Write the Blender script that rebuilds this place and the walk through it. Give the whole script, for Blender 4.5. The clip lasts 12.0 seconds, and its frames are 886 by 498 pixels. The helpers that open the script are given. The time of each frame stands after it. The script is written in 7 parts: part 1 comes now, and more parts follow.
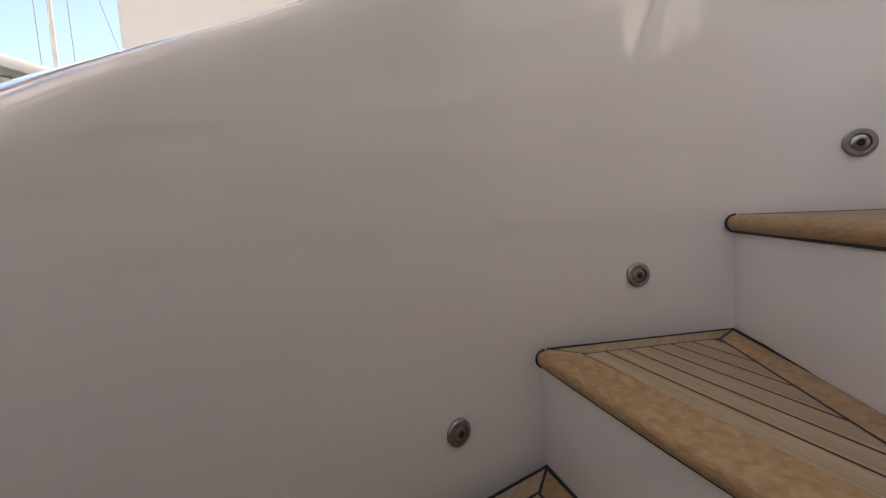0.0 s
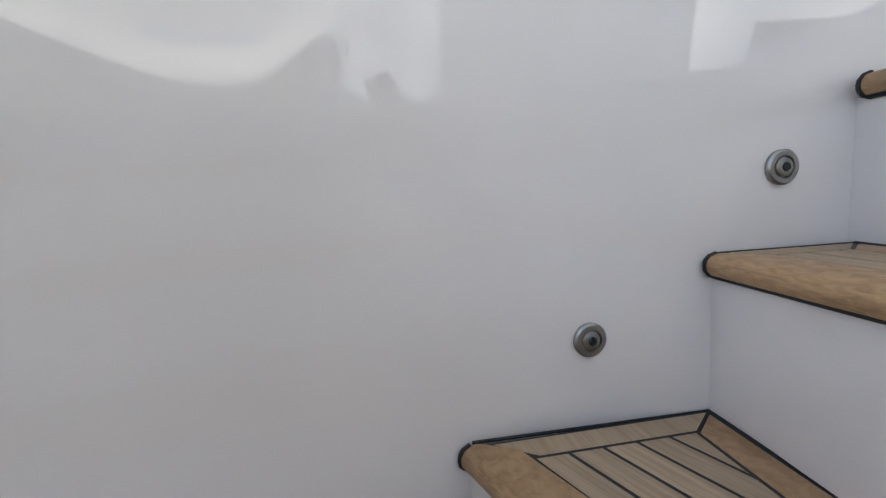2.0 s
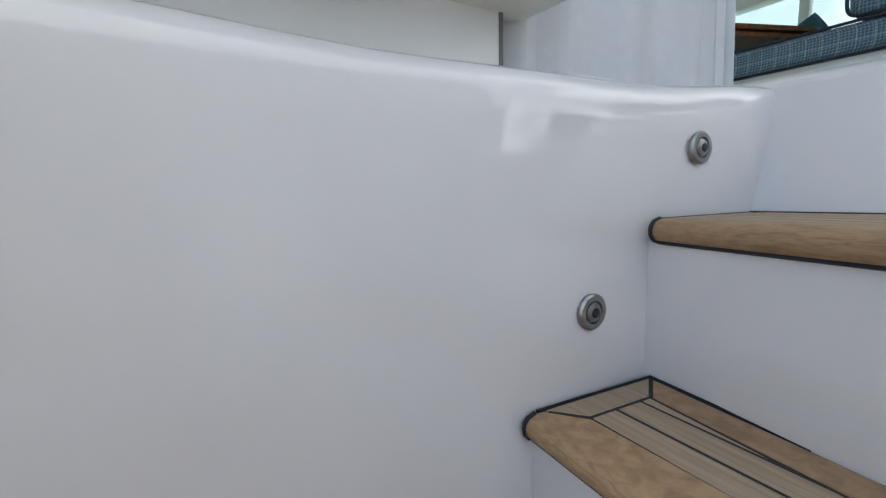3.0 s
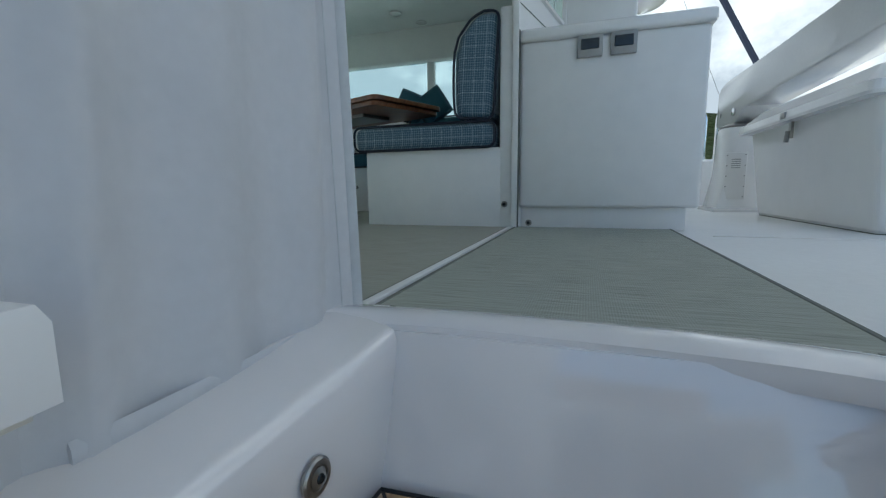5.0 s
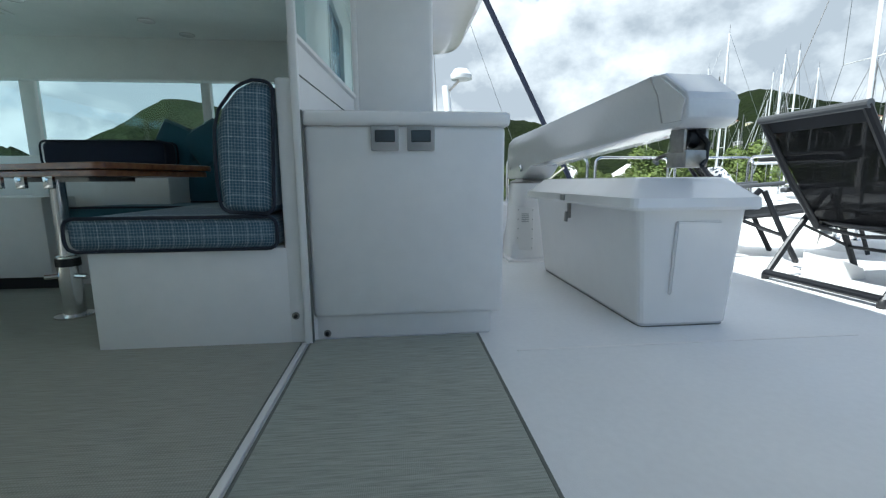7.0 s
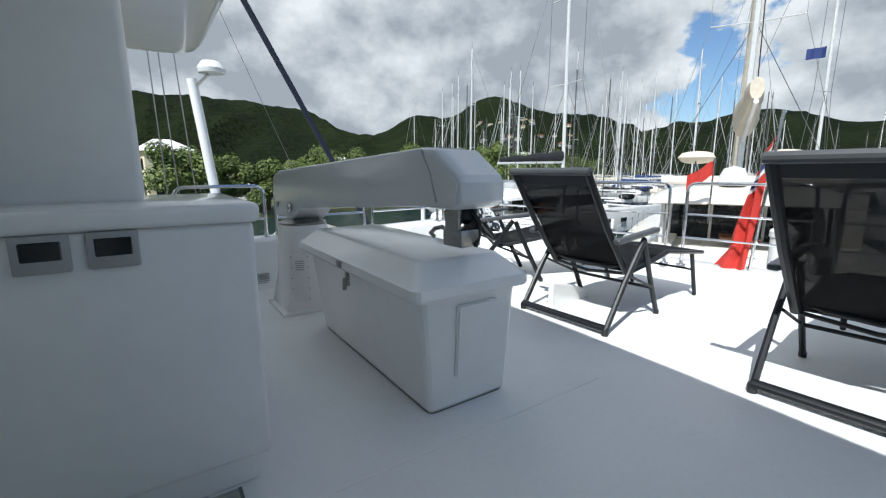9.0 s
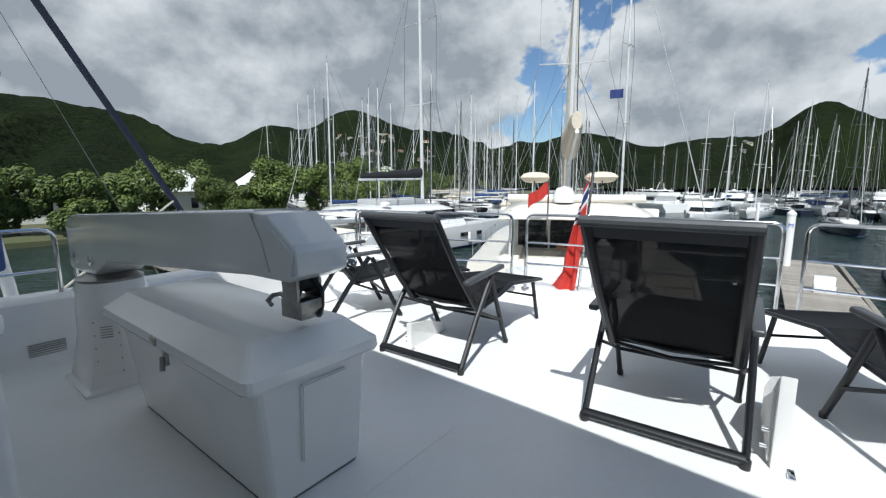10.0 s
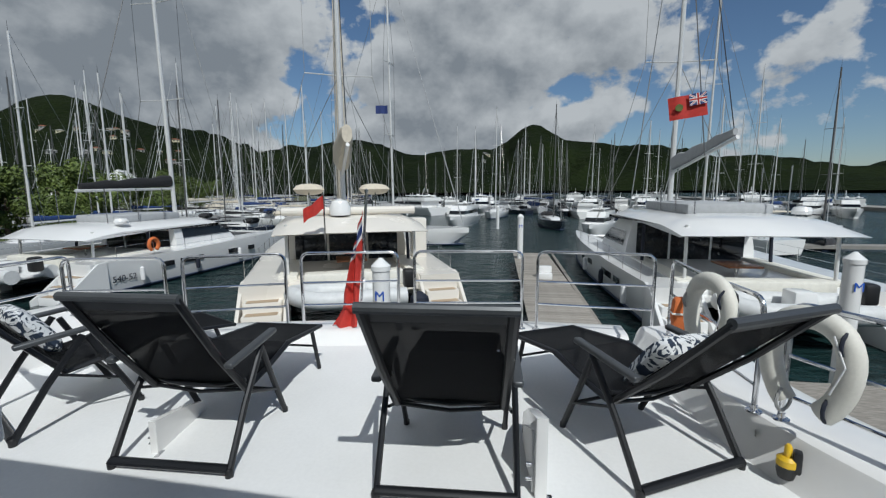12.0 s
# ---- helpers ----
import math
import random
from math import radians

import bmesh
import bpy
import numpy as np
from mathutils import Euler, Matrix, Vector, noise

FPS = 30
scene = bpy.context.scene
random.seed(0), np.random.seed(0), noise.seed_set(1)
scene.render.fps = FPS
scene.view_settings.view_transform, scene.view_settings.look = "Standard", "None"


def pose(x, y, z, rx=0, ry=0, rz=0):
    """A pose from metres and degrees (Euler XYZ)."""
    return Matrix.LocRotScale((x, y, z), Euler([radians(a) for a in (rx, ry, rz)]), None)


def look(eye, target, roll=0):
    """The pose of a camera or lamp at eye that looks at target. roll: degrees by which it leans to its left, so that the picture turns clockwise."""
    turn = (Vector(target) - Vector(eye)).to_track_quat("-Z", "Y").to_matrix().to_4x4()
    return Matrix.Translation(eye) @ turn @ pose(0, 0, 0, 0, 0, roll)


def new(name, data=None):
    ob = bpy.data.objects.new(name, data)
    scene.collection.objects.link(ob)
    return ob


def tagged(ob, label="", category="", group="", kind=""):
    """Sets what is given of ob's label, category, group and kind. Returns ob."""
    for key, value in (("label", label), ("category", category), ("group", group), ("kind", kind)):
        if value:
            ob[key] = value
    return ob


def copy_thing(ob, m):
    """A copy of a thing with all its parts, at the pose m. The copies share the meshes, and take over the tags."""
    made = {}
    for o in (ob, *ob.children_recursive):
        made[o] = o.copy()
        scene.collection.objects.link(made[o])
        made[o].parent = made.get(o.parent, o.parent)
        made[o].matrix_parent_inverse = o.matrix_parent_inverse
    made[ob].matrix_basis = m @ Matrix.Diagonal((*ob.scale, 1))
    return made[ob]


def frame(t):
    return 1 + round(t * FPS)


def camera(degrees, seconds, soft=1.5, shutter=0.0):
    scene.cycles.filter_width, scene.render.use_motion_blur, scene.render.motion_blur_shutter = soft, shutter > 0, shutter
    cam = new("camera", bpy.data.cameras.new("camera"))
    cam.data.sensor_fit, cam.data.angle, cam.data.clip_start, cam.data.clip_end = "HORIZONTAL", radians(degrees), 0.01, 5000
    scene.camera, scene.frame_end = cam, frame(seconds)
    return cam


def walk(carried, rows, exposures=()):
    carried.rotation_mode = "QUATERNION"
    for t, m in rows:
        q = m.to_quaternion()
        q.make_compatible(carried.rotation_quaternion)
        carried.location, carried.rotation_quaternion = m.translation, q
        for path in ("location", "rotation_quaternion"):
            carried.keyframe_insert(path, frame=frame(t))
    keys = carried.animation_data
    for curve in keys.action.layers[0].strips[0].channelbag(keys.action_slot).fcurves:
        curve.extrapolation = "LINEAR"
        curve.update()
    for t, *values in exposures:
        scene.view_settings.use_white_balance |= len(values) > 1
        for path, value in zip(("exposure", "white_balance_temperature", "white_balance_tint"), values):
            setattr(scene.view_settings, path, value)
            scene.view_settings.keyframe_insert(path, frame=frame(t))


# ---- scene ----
cam = camera(92.0, 12.0, soft=1.25)
PATH = [
    (0, (1.434, 0.167, -0.501), (-0.299, -0.816, -0.675), -3.15),
    (0.5, (1.349, 0.127, -0.452), (-0.509, -0.594, -0.620), -2.95),
    (1, (1.225, 0.098, -0.407), (-0.736, -0.252, -0.590), -2.95),
    (1.5, (1.101, 0.121, -0.343), (-0.891, 0.119, -0.522), -3.57),
    (2, (1.019, 0.147, -0.256), (-0.933, 0.494, -0.519), -3.34),
    (2.5, (0.949, 0.198, -0.197), (-0.900, 0.914, -0.462), -2.80),
    (3, (0.907, 0.242, -0.119), (-0.784, 1.280, -0.372), -1.32),
    (3.5, (0.873, 0.303, -0.078), (-0.579, 1.654, -0.335), -1.50),
    (5.5, (0.855, 0.534, 0.330), (0.448, 2.472, 0.047), -0.17),
    (6, (0.853, 0.616, 0.437), (0.633, 2.583, 0.152), -0.21),
    (6.5, (0.872, 0.760, 0.552), (0.864, 2.737, 0.250), -0.49),
    (8.5, (1.023, 1.168, 0.991), (1.859, 2.952, 0.644), 0.31),
    (9, (1.084, 1.256, 1.055), (2.192, 2.882, 0.697), -0.22),
    (9.5, (1.175, 1.288, 1.203), (2.537, 2.712, 0.862), -0.44),
    (10, (1.227, 1.287, 1.253), (2.792, 2.495, 0.954), -0.01),
    (10.5, (1.299, 1.350, 1.310), (3.047, 2.272, 1.004), -0.03),
    (11, (1.320, 1.378, 1.469), (3.177, 2.050, 1.155), -0.41),
    (11.5, (1.366, 1.371, 1.535), (3.281, 1.865, 1.237), -0.22),
    (12, (1.484, 1.354, 1.557), (3.442, 1.651, 1.277), -0.33),
]
walk(cam, [(t, look(eye, target, roll)) for t, eye, target, roll in PATH], exposures=[(0.0, 1.7, 8000, 18), (1.0, 2.0, 7250, 13), (1.5, 2.05, 6900, 10), (2.5, 2.0, 6500, 7), (3.5, 1.72, 6350, 7), (5.5, 1.08, 5850, 1), (6.5, 1.08, 5850, 2), (8.5, 0.55, 6050, 5), (9.5, 0.33, 6000, 6), (10.5, 0.0, 6050, 6), (12.0, -0.45, 6000, 6)])

# ---- world, sun ----
SUN_WAY = Vector((0.754, 0.404, -1.0)).normalized()
world = bpy.data.worlds.new("world")
scene.world = world
world.use_nodes = True


def sky():
    nt = world.node_tree
    N, L = nt.nodes, nt.links
    N.clear()
    out = N.new("ShaderNodeOutputWorld")
    s = N.new("ShaderNodeTexSky")
    s.sky_type = "NISHITA"
    s.sun_disc = False
    s.sun_elevation = math.asin(-SUN_WAY.z)
    s.sun_rotation = math.atan2(-SUN_WAY.x, -SUN_WAY.y)
    s.air_density, s.dust_density, s.ozone_density = 1.0, 0.3, 4.0
    blue = N.new("ShaderNodeBackground")
    blue.inputs[1].default_value = 0.085
    L.new(s.outputs[0], blue.inputs[0])
    tc = N.new("ShaderNodeTexCoord")
    mp = N.new("ShaderNodeMapping")
    mp.inputs["Scale"].default_value = (1.0, 1.0, 1.35)
    mp.inputs["Location"].default_value = (0.35, 0.1, 0.25)
    L.new(tc.outputs["Generated"], mp.inputs[0])
    big = N.new("ShaderNodeTexNoise")
    big.inputs["Scale"].default_value, big.inputs["Detail"].default_value, big.inputs["Roughness"].default_value = 3.4, 12, 0.55
    L.new(mp.outputs[0], big.inputs["Vector"])
    # the sky clears towards the port side
    lean = N.new("ShaderNodeVectorMath")
    lean.operation = "DOT_PRODUCT"
    lean.inputs[1].default_value = (-0.02, 0.155, -0.05)
    L.new(tc.outputs["Generated"], lean.inputs[0])
    cover = N.new("ShaderNodeMath")
    L.new(big.outputs["Fac"], cover.inputs[0])
    L.new(lean.outputs["Value"], cover.inputs[1])
    mask = N.new("ShaderNodeValToRGB")
    mask.color_ramp.elements[0].position, mask.color_ramp.elements[1].position = 0.430, 0.460
    L.new(cover.outputs[0], mask.inputs[0])
    # heaped tops catch the sun, undersides stay grey: the same noise a little higher up
    mp2 = N.new("ShaderNodeMapping")
    mp2.inputs["Scale"].default_value = (1.0, 1.0, 1.35)
    mp2.inputs["Location"].default_value = (0.35 - 0.015, 0.1 - 0.01, 0.25 + 0.05)
    L.new(tc.outputs["Generated"], mp2.inputs[0])
    upper = N.new("ShaderNodeTexNoise")
    upper.inputs["Scale"].default_value, upper.inputs["Detail"].default_value, upper.inputs["Roughness"].default_value = 3.4, 12, 0.55
    L.new(mp2.outputs[0], upper.inputs["Vector"])
    heap = N.new("ShaderNodeMath")
    heap.operation = "SUBTRACT"
    L.new(big.outputs["Fac"], heap.inputs[0])
    L.new(upper.outputs["Fac"], heap.inputs[1])
    thick = N.new("ShaderNodeMath")
    thick.operation = "MULTIPLY_ADD"
    L.new(cover.outputs[0], thick.inputs[0])
    thick.inputs[1].default_value, thick.inputs[2].default_value = -1.05, 1.0
    body = N.new("ShaderNodeMath")
    body.operation = "MULTIPLY_ADD"
    L.new(heap.outputs[0], body.inputs[0])
    body.inputs[1].default_value = 1.6
    L.new(thick.outputs[0], body.inputs[2])
    tone = N.new("ShaderNodeValToRGB")
    tone.color_ramp.elements[0].position, tone.color_ramp.elements[0].color = 0.29, (0.43, 0.46, 0.50, 1)
    tone.color_ramp.elements[1].position, tone.color_ramp.elements[1].color = 0.57, (1.0, 1.0, 1.0, 1)
    L.new(body.outputs[0], tone.inputs[0])
    cloud = N.new("ShaderNodeBackground")
    cloud.inputs[1].default_value = 0.66
    L.new(tone.outputs[0], cloud.inputs[0])
    mix = N.new("ShaderNodeMixShader")
    L.new(mask.outputs[0], mix.inputs[0])
    L.new(blue.outputs[0], mix.inputs[1])
    L.new(cloud.outputs[0], mix.inputs[2])
    L.new(mix.outputs[0], out.inputs[0])


sky()
sun_lamp = bpy.data.lights.new("sun", "SUN")
sun_lamp.energy, sun_lamp.angle, sun_lamp.color = 4.4, radians(0.5), (1.0, 0.96, 0.9)
sun_ob = new("sun", sun_lamp)
sun_ob.matrix_world = look((0, 0, 30), Vector((0, 0, 30)) + SUN_WAY)


# ---- materials ----
def mat(name, color, rough=0.5, metal=0.0, vary=0.12, scale=6.0, fine=60.0, bump=0.0, bump_scale=200.0, coat=0.0, spread=0.0, second=None, alpha=None, sheen=0.0, distance=0.01):
    """Principled surface whose colour drifts at two scales; second: a colour it drifts to; spread: shift from piece to
    piece.
    """
    m = bpy.data.materials.new(name)
    m.use_nodes = True
    nt = m.node_tree
    N, L = nt.nodes, nt.links
    b = N["Principled BSDF"]
    b.inputs["Roughness"].default_value = rough
    b.inputs["Metallic"].default_value = metal
    b.inputs["Coat Weight"].default_value = coat
    b.inputs["Coat Roughness"].default_value = 0.08
    b.inputs["Sheen Weight"].default_value = sheen
    tc = N.new("ShaderNodeTexCoord")
    n1 = N.new("ShaderNodeTexNoise")
    n1.inputs["Scale"].default_value, n1.inputs["Detail"].default_value = scale, 5
    n2 = N.new("ShaderNodeTexNoise")
    n2.inputs["Scale"].default_value, n2.inputs["Detail"].default_value = fine, 3
    for n in (n1, n2):
        L.new(tc.outputs["Object"], n.inputs["Vector"])
    add = N.new("ShaderNodeMath")
    add.operation = "MULTIPLY_ADD"
    add.inputs[1].default_value, add.inputs[2].default_value = 0.35, 0.0
    L.new(n2.outputs["Fac"], add.inputs[0])
    tot = N.new("ShaderNodeMath")
    tot.operation = "MULTIPLY_ADD"
    tot.inputs[1].default_value = 0.65
    L.new(n1.outputs["Fac"], tot.inputs[0])
    L.new(add.outputs[0], tot.inputs[2])
    ramp = N.new("ShaderNodeValToRGB")
    c = Vector(color)
    lo = Vector(second) if second else c * (1 - vary)
    hi = c * (1 + vary * 0.5)
    ramp.color_ramp.elements[0].position, ramp.color_ramp.elements[0].color = 0.3, (*lo, 1)
    ramp.color_ramp.elements[1].position, ramp.color_ramp.elements[1].color = 0.68, (*[min(v, 0.95) for v in hi], 1)
    L.new(tot.outputs[0], ramp.inputs[0])
    last = ramp.outputs[0]
    if spread:
        oi = N.new("ShaderNodeObjectInfo")
        hsv = N.new("ShaderNodeHueSaturation")
        mr = N.new("ShaderNodeMapRange")
        mr.inputs["To Min"].default_value, mr.inputs["To Max"].default_value = 1 - spread, 1 + spread
        L.new(oi.outputs["Random"], mr.inputs[0])
        L.new(mr.outputs[0], hsv.inputs["Value"])
        L.new(last, hsv.inputs["Color"])
        last = hsv.outputs[0]
    L.new(last, b.inputs["Base Color"])
    rr = N.new("ShaderNodeMapRange")
    rr.inputs["To Min"].default_value, rr.inputs["To Max"].default_value = max(rough - 0.06, 0.02), min(rough + 0.08, 1)
    L.new(n1.outputs["Fac"], rr.inputs[0])
    L.new(rr.outputs[0], b.inputs["Roughness"])
    if bump:
        nb = N.new("ShaderNodeTexNoise")
        nb.inputs["Scale"].default_value, nb.inputs["Detail"].default_value = bump_scale, 3
        L.new(tc.outputs["Object"], nb.inputs["Vector"])
        bp = N.new("ShaderNodeBump")
        bp.inputs["Strength"].default_value, bp.inputs["Distance"].default_value = bump, distance
        L.new(nb.outputs["Fac"], bp.inputs["Height"])
        L.new(bp.outputs[0], b.inputs["Normal"])
    if alpha is not None:
        b.inputs["Alpha"].default_value = alpha
    return m


def nodes_of(m):
    return m.node_tree.nodes, m.node_tree.links, m.node_tree.nodes["Principled BSDF"]


def wood(name, color, dark, rough, coat=0.0, axis_scale=(3, 60, 60), spread=0.12):
    m = mat(name, color, rough, 0, 0.1, coat=coat, spread=spread)
    N, L, b = nodes_of(m)
    tc = N.new("ShaderNodeTexCoord")
    mp = N.new("ShaderNodeMapping")
    mp.inputs["Scale"].default_value = axis_scale
    L.new(tc.outputs["Object"], mp.inputs[0])
    n = N.new("ShaderNodeTexNoise")
    n.inputs["Scale"].default_value, n.inputs["Detail"].default_value, n.inputs["Distortion"].default_value = 1.0, 6, 0.6
    L.new(mp.outputs[0], n.inputs["Vector"])
    ramp = N.new("ShaderNodeValToRGB")
    ramp.color_ramp.elements[0].position, ramp.color_ramp.elements[0].color = 0.35, (*dark, 1)
    ramp.color_ramp.elements[1].position, ramp.color_ramp.elements[1].color = 0.62, (*color, 1)
    L.new(n.outputs["Fac"], ramp.inputs[0])
    old = b.inputs["Base Color"].links[0].from_node
    target = old.inputs["Color"] if old.bl_idname == "ShaderNodeHueSaturation" else b.inputs["Base Color"]
    L.new(ramp.outputs[0], target)
    bp = N.new("ShaderNodeBump")
    bp.inputs["Strength"].default_value, bp.inputs["Distance"].default_value = 0.25, 0.002
    L.new(n.outputs["Fac"], bp.inputs["Height"])
    L.new(bp.outputs[0], b.inputs["Normal"])
    return m


def weave(name, color, dark, sx, sy, rough=0.9, depth=0.003):
    """Woven floor covering: two crossed waves."""
    m = mat(name, color, rough, 0, 0.12, scale=3)
    N, L, b = nodes_of(m)
    tc = N.new("ShaderNodeTexCoord")
    waves = []
    for axis, s in (("X", sx), ("Y", sy)):
        w = N.new("ShaderNodeTexWave")
        w.bands_direction = axis
        w.inputs["Scale"].default_value, w.inputs["Distortion"].default_value = s, 1.5
        w.inputs["Detail"].default_value, w.inputs["Detail Scale"].default_value = 2, 6
        L.new(tc.outputs["Object"], w.inputs["Vector"])
        waves.append(w)
    mul = N.new("ShaderNodeMath")
    mul.operation = "MULTIPLY"
    L.new(waves[0].outputs["Fac"], mul.inputs[0])
    L.new(waves[1].outputs["Fac"], mul.inputs[1])
    n = N.new("ShaderNodeTexNoise")
    mp = N.new("ShaderNodeMapping")
    mp.inputs["Scale"].default_value = (9, 160, 1)
    L.new(tc.outputs["Object"], mp.inputs[0])
    L.new(mp.outputs[0], n.inputs["Vector"])
    n.inputs["Scale"].default_value, n.inputs["Detail"].default_value = 1.0, 4
    mixf = N.new("ShaderNodeMath")
    mixf.operation = "MULTIPLY_ADD"
    mixf.inputs[1].default_value = 0.3
    L.new(mul.outputs[0], mixf.inputs[0])
    half = N.new("ShaderNodeMath")
    half.operation = "MULTIPLY"
    half.inputs[1].default_value = 0.95
    L.new(n.outputs["Fac"], half.inputs[0])
    L.new(half.outputs[0], mixf.inputs[2])
    ramp = N.new("ShaderNodeValToRGB")
    ramp.color_ramp.elements[0].position, ramp.color_ramp.elements[0].color = 0.2, (*dark, 1)
    ramp.color_ramp.elements[1].position, ramp.color_ramp.elements[1].color = 0.75, (*color, 1)
    L.new(mixf.outputs[0], ramp.inputs[0])
    L.new(ramp.outputs[0], b.inputs["Base Color"])
    bp = N.new("ShaderNodeBump")
    bp.inputs["Strength"].default_value, bp.inputs["Distance"].default_value = 0.6, depth
    L.new(mixf.outputs[0], bp.inputs["Height"])
    L.new(bp.outputs[0], b.inputs["Normal"])
    return m


def plaid(name):
    """Blue-grey tweed with pale checks."""
    m = mat(name, (0.05, 0.09, 0.15), 0.9, 0, 0.3, sheen=0.2)
    N, L, b = nodes_of(m)
    tc = N.new("ShaderNodeTexCoord")
    sep = N.new("ShaderNodeSeparateXYZ")
    L.new(tc.outputs["Object"], sep.inputs[0])

    def lines(socket, period, width):
        mod = N.new("ShaderNodeMath")
        mod.operation = "PINGPONG"
        mod.inputs[1].default_value = period
        L.new(socket, mod.inputs[0])
        less = N.new("ShaderNodeMath")
        less.operation = "LESS_THAN"
        less.inputs[1].default_value = width
        L.new(mod.outputs[0], less.inputs[0])
        return less.outputs[0]

    sx = N.new("ShaderNodeMath")
    sx.operation = "ADD"
    L.new(sep.outputs["X"], sx.inputs[0])
    L.new(sep.outputs["Y"], sx.inputs[1])
    total = None
    for sock, per, wid, gain in ((sx.outputs[0], 0.028, 0.0022, 0.30), (sep.outputs["Z"], 0.028, 0.0022, 0.30), (sx.outputs[0], 0.006, 0.002, 0.22), (sep.outputs["Z"], 0.006, 0.002, 0.22)):
        k = N.new("ShaderNodeMath")
        k.operation = "MULTIPLY_ADD"
        k.inputs[1].default_value = gain
        L.new(lines(sock, per, wid), k.inputs[0])
        if total is not None:
            L.new(total, k.inputs[2])
        else:
            k.inputs[2].default_value = 0
        total = k.outputs[0]
    nz = N.new("ShaderNodeTexNoise")
    nz.inputs["Scale"].default_value, nz.inputs["Detail"].default_value = 90, 2
    L.new(tc.outputs["Object"], nz.inputs["Vector"])
    k = N.new("ShaderNodeMath")
    k.operation = "MULTIPLY"
    L.new(total, k.inputs[0])
    L.new(nz.outputs["Fac"], k.inputs[1])
    ramp = N.new("ShaderNodeValToRGB")
    ramp.color_ramp.elements[0].position, ramp.color_ramp.elements[0].color = 0.0, (0.045, 0.105, 0.155, 1)
    ramp.color_ramp.elements[1].position, ramp.color_ramp.elements[1].color = 0.6, (0.55, 0.62, 0.66, 1)
    L.new(k.outputs[0], ramp.inputs[0])
    L.new(ramp.outputs[0], b.inputs["Base Color"])
    return m


def glass(name, tint=(0.85, 0.95, 0.95), rough=0.0):
    m = bpy.data.materials.new(name)
    m.use_nodes = True
    N, L, b = nodes_of(m)
    out = N["Material Output"]
    t = N.new("ShaderNodeBsdfTransparent")
    t.inputs[0].default_value = (*tint, 1)
    g = N.new("ShaderNodeBsdfGlossy")
    g.inputs["Roughness"].default_value = rough
    f = N.new("ShaderNodeLayerWeight")
    f.inputs[0].default_value = 0.5
    steep = N.new("ShaderNodeMath")
    steep.operation = "POWER"
    steep.inputs[1].default_value = 4.0
    L.new(f.outputs["Facing"], steep.inputs[0])
    gloss = N.new("ShaderNodeMath")
    gloss.operation = "MULTIPLY_ADD"
    gloss.inputs[1].default_value, gloss.inputs[2].default_value = 0.6, 0.04
    L.new(steep.outputs[0], gloss.inputs[0])
    mx = N.new("ShaderNodeMixShader")
    L.new(gloss.outputs[0], mx.inputs[0])
    L.new(t.outputs[0], mx.inputs[1])
    L.new(g.outputs[0], mx.inputs[2])
    L.new(mx.outputs[0], out.inputs[0])
    return m


def sling(name, open_part=0.12):
    """Open-weave seat fabric that lets some light through."""
    m = mat(name, (0.008, 0.0085, 0.010), 0.75, 0, 0.2, bump=0.3, bump_scale=500, distance=0.001)
    N, L, b = nodes_of(m)
    b.inputs["Specular IOR Level"].default_value = 0.15
    t = N.new("ShaderNodeBsdfTransparent")
    t.inputs[0].default_value = (0.8, 0.8, 0.8, 1)
    mx = N.new("ShaderNodeMixShader")
    mx.inputs[0].default_value = open_part
    L.new(b.outputs[0], mx.inputs[1])
    L.new(t.outputs[0], mx.inputs[2])
    L.new(mx.outputs[0], N["Material Output"].inputs[0])
    return m


GEL = mat("gelcoat", (0.82, 0.81, 0.79), 0.22, 0, 0.05, scale=1.3, fine=9, coat=0.5, bump=0.04, bump_scale=3.0, distance=0.02)
GELMATT = mat("gelcoat_satin", (0.80, 0.79, 0.77), 0.42, 0, 0.06, scale=1.8, fine=14)
STAIRGEL = mat("stair_gelcoat", (0.80, 0.765, 0.745), 0.07, 0, 0.05, scale=1.1, fine=7, coat=1.0, bump=0.008, bump_scale=2.2, distance=0.02)
STAIRGEL.node_tree.nodes["Principled BSDF"].inputs["Coat Roughness"].default_value = 0.012
NONSKID = mat("nonskid_deck", (0.80, 0.80, 0.79), 0.6, 0, 0.07, scale=1.5, fine=40, bump=0.35, bump_scale=260, distance=0.002)
CRANE = mat("crane_paint", (0.64, 0.65, 0.65), 0.2, 0, 0.06, scale=2, coat=0.7)
TEAK = wood("teak", (0.43, 0.275, 0.145), (0.31, 0.185, 0.09), 0.5, axis_scale=(70, 70, 320))
TEAKPALE = wood("weathered_teak", (0.42, 0.32, 0.215), (0.33, 0.245, 0.16), 0.7, axis_scale=(9, 190, 190), spread=0.09)
CAULK = mat("black_caulk", (0.012, 0.012, 0.014), 0.6)
STEEL = mat("stainless_steel", (0.72, 0.72, 0.73), 0.14, 1.0, 0.08, scale=20)
DULLSTEEL = mat("brushed_steel", (0.34, 0.33, 0.31), 0.32, 1.0, 0.15, scale=30)
SLING = sling("black_sling_fabric")
SLINGBACK = sling("black_back_mesh", 0.19)
FRAME = mat("dark_aluminium", (0.012, 0.013, 0.016), 0.42, 0.3, 0.2)
FRAMEGREY = mat("grey_aluminium", (0.10, 0.105, 0.11), 0.38, 0.5, 0.15)
BLACK = mat("black_plastic", (0.015, 0.015, 0.016), 0.45)
SCREEN = mat("dark_screen", (0.012, 0.016, 0.018), 0.12)
GREYBEZEL = mat("grey_bezel", (0.36, 0.36, 0.35), 0.4)
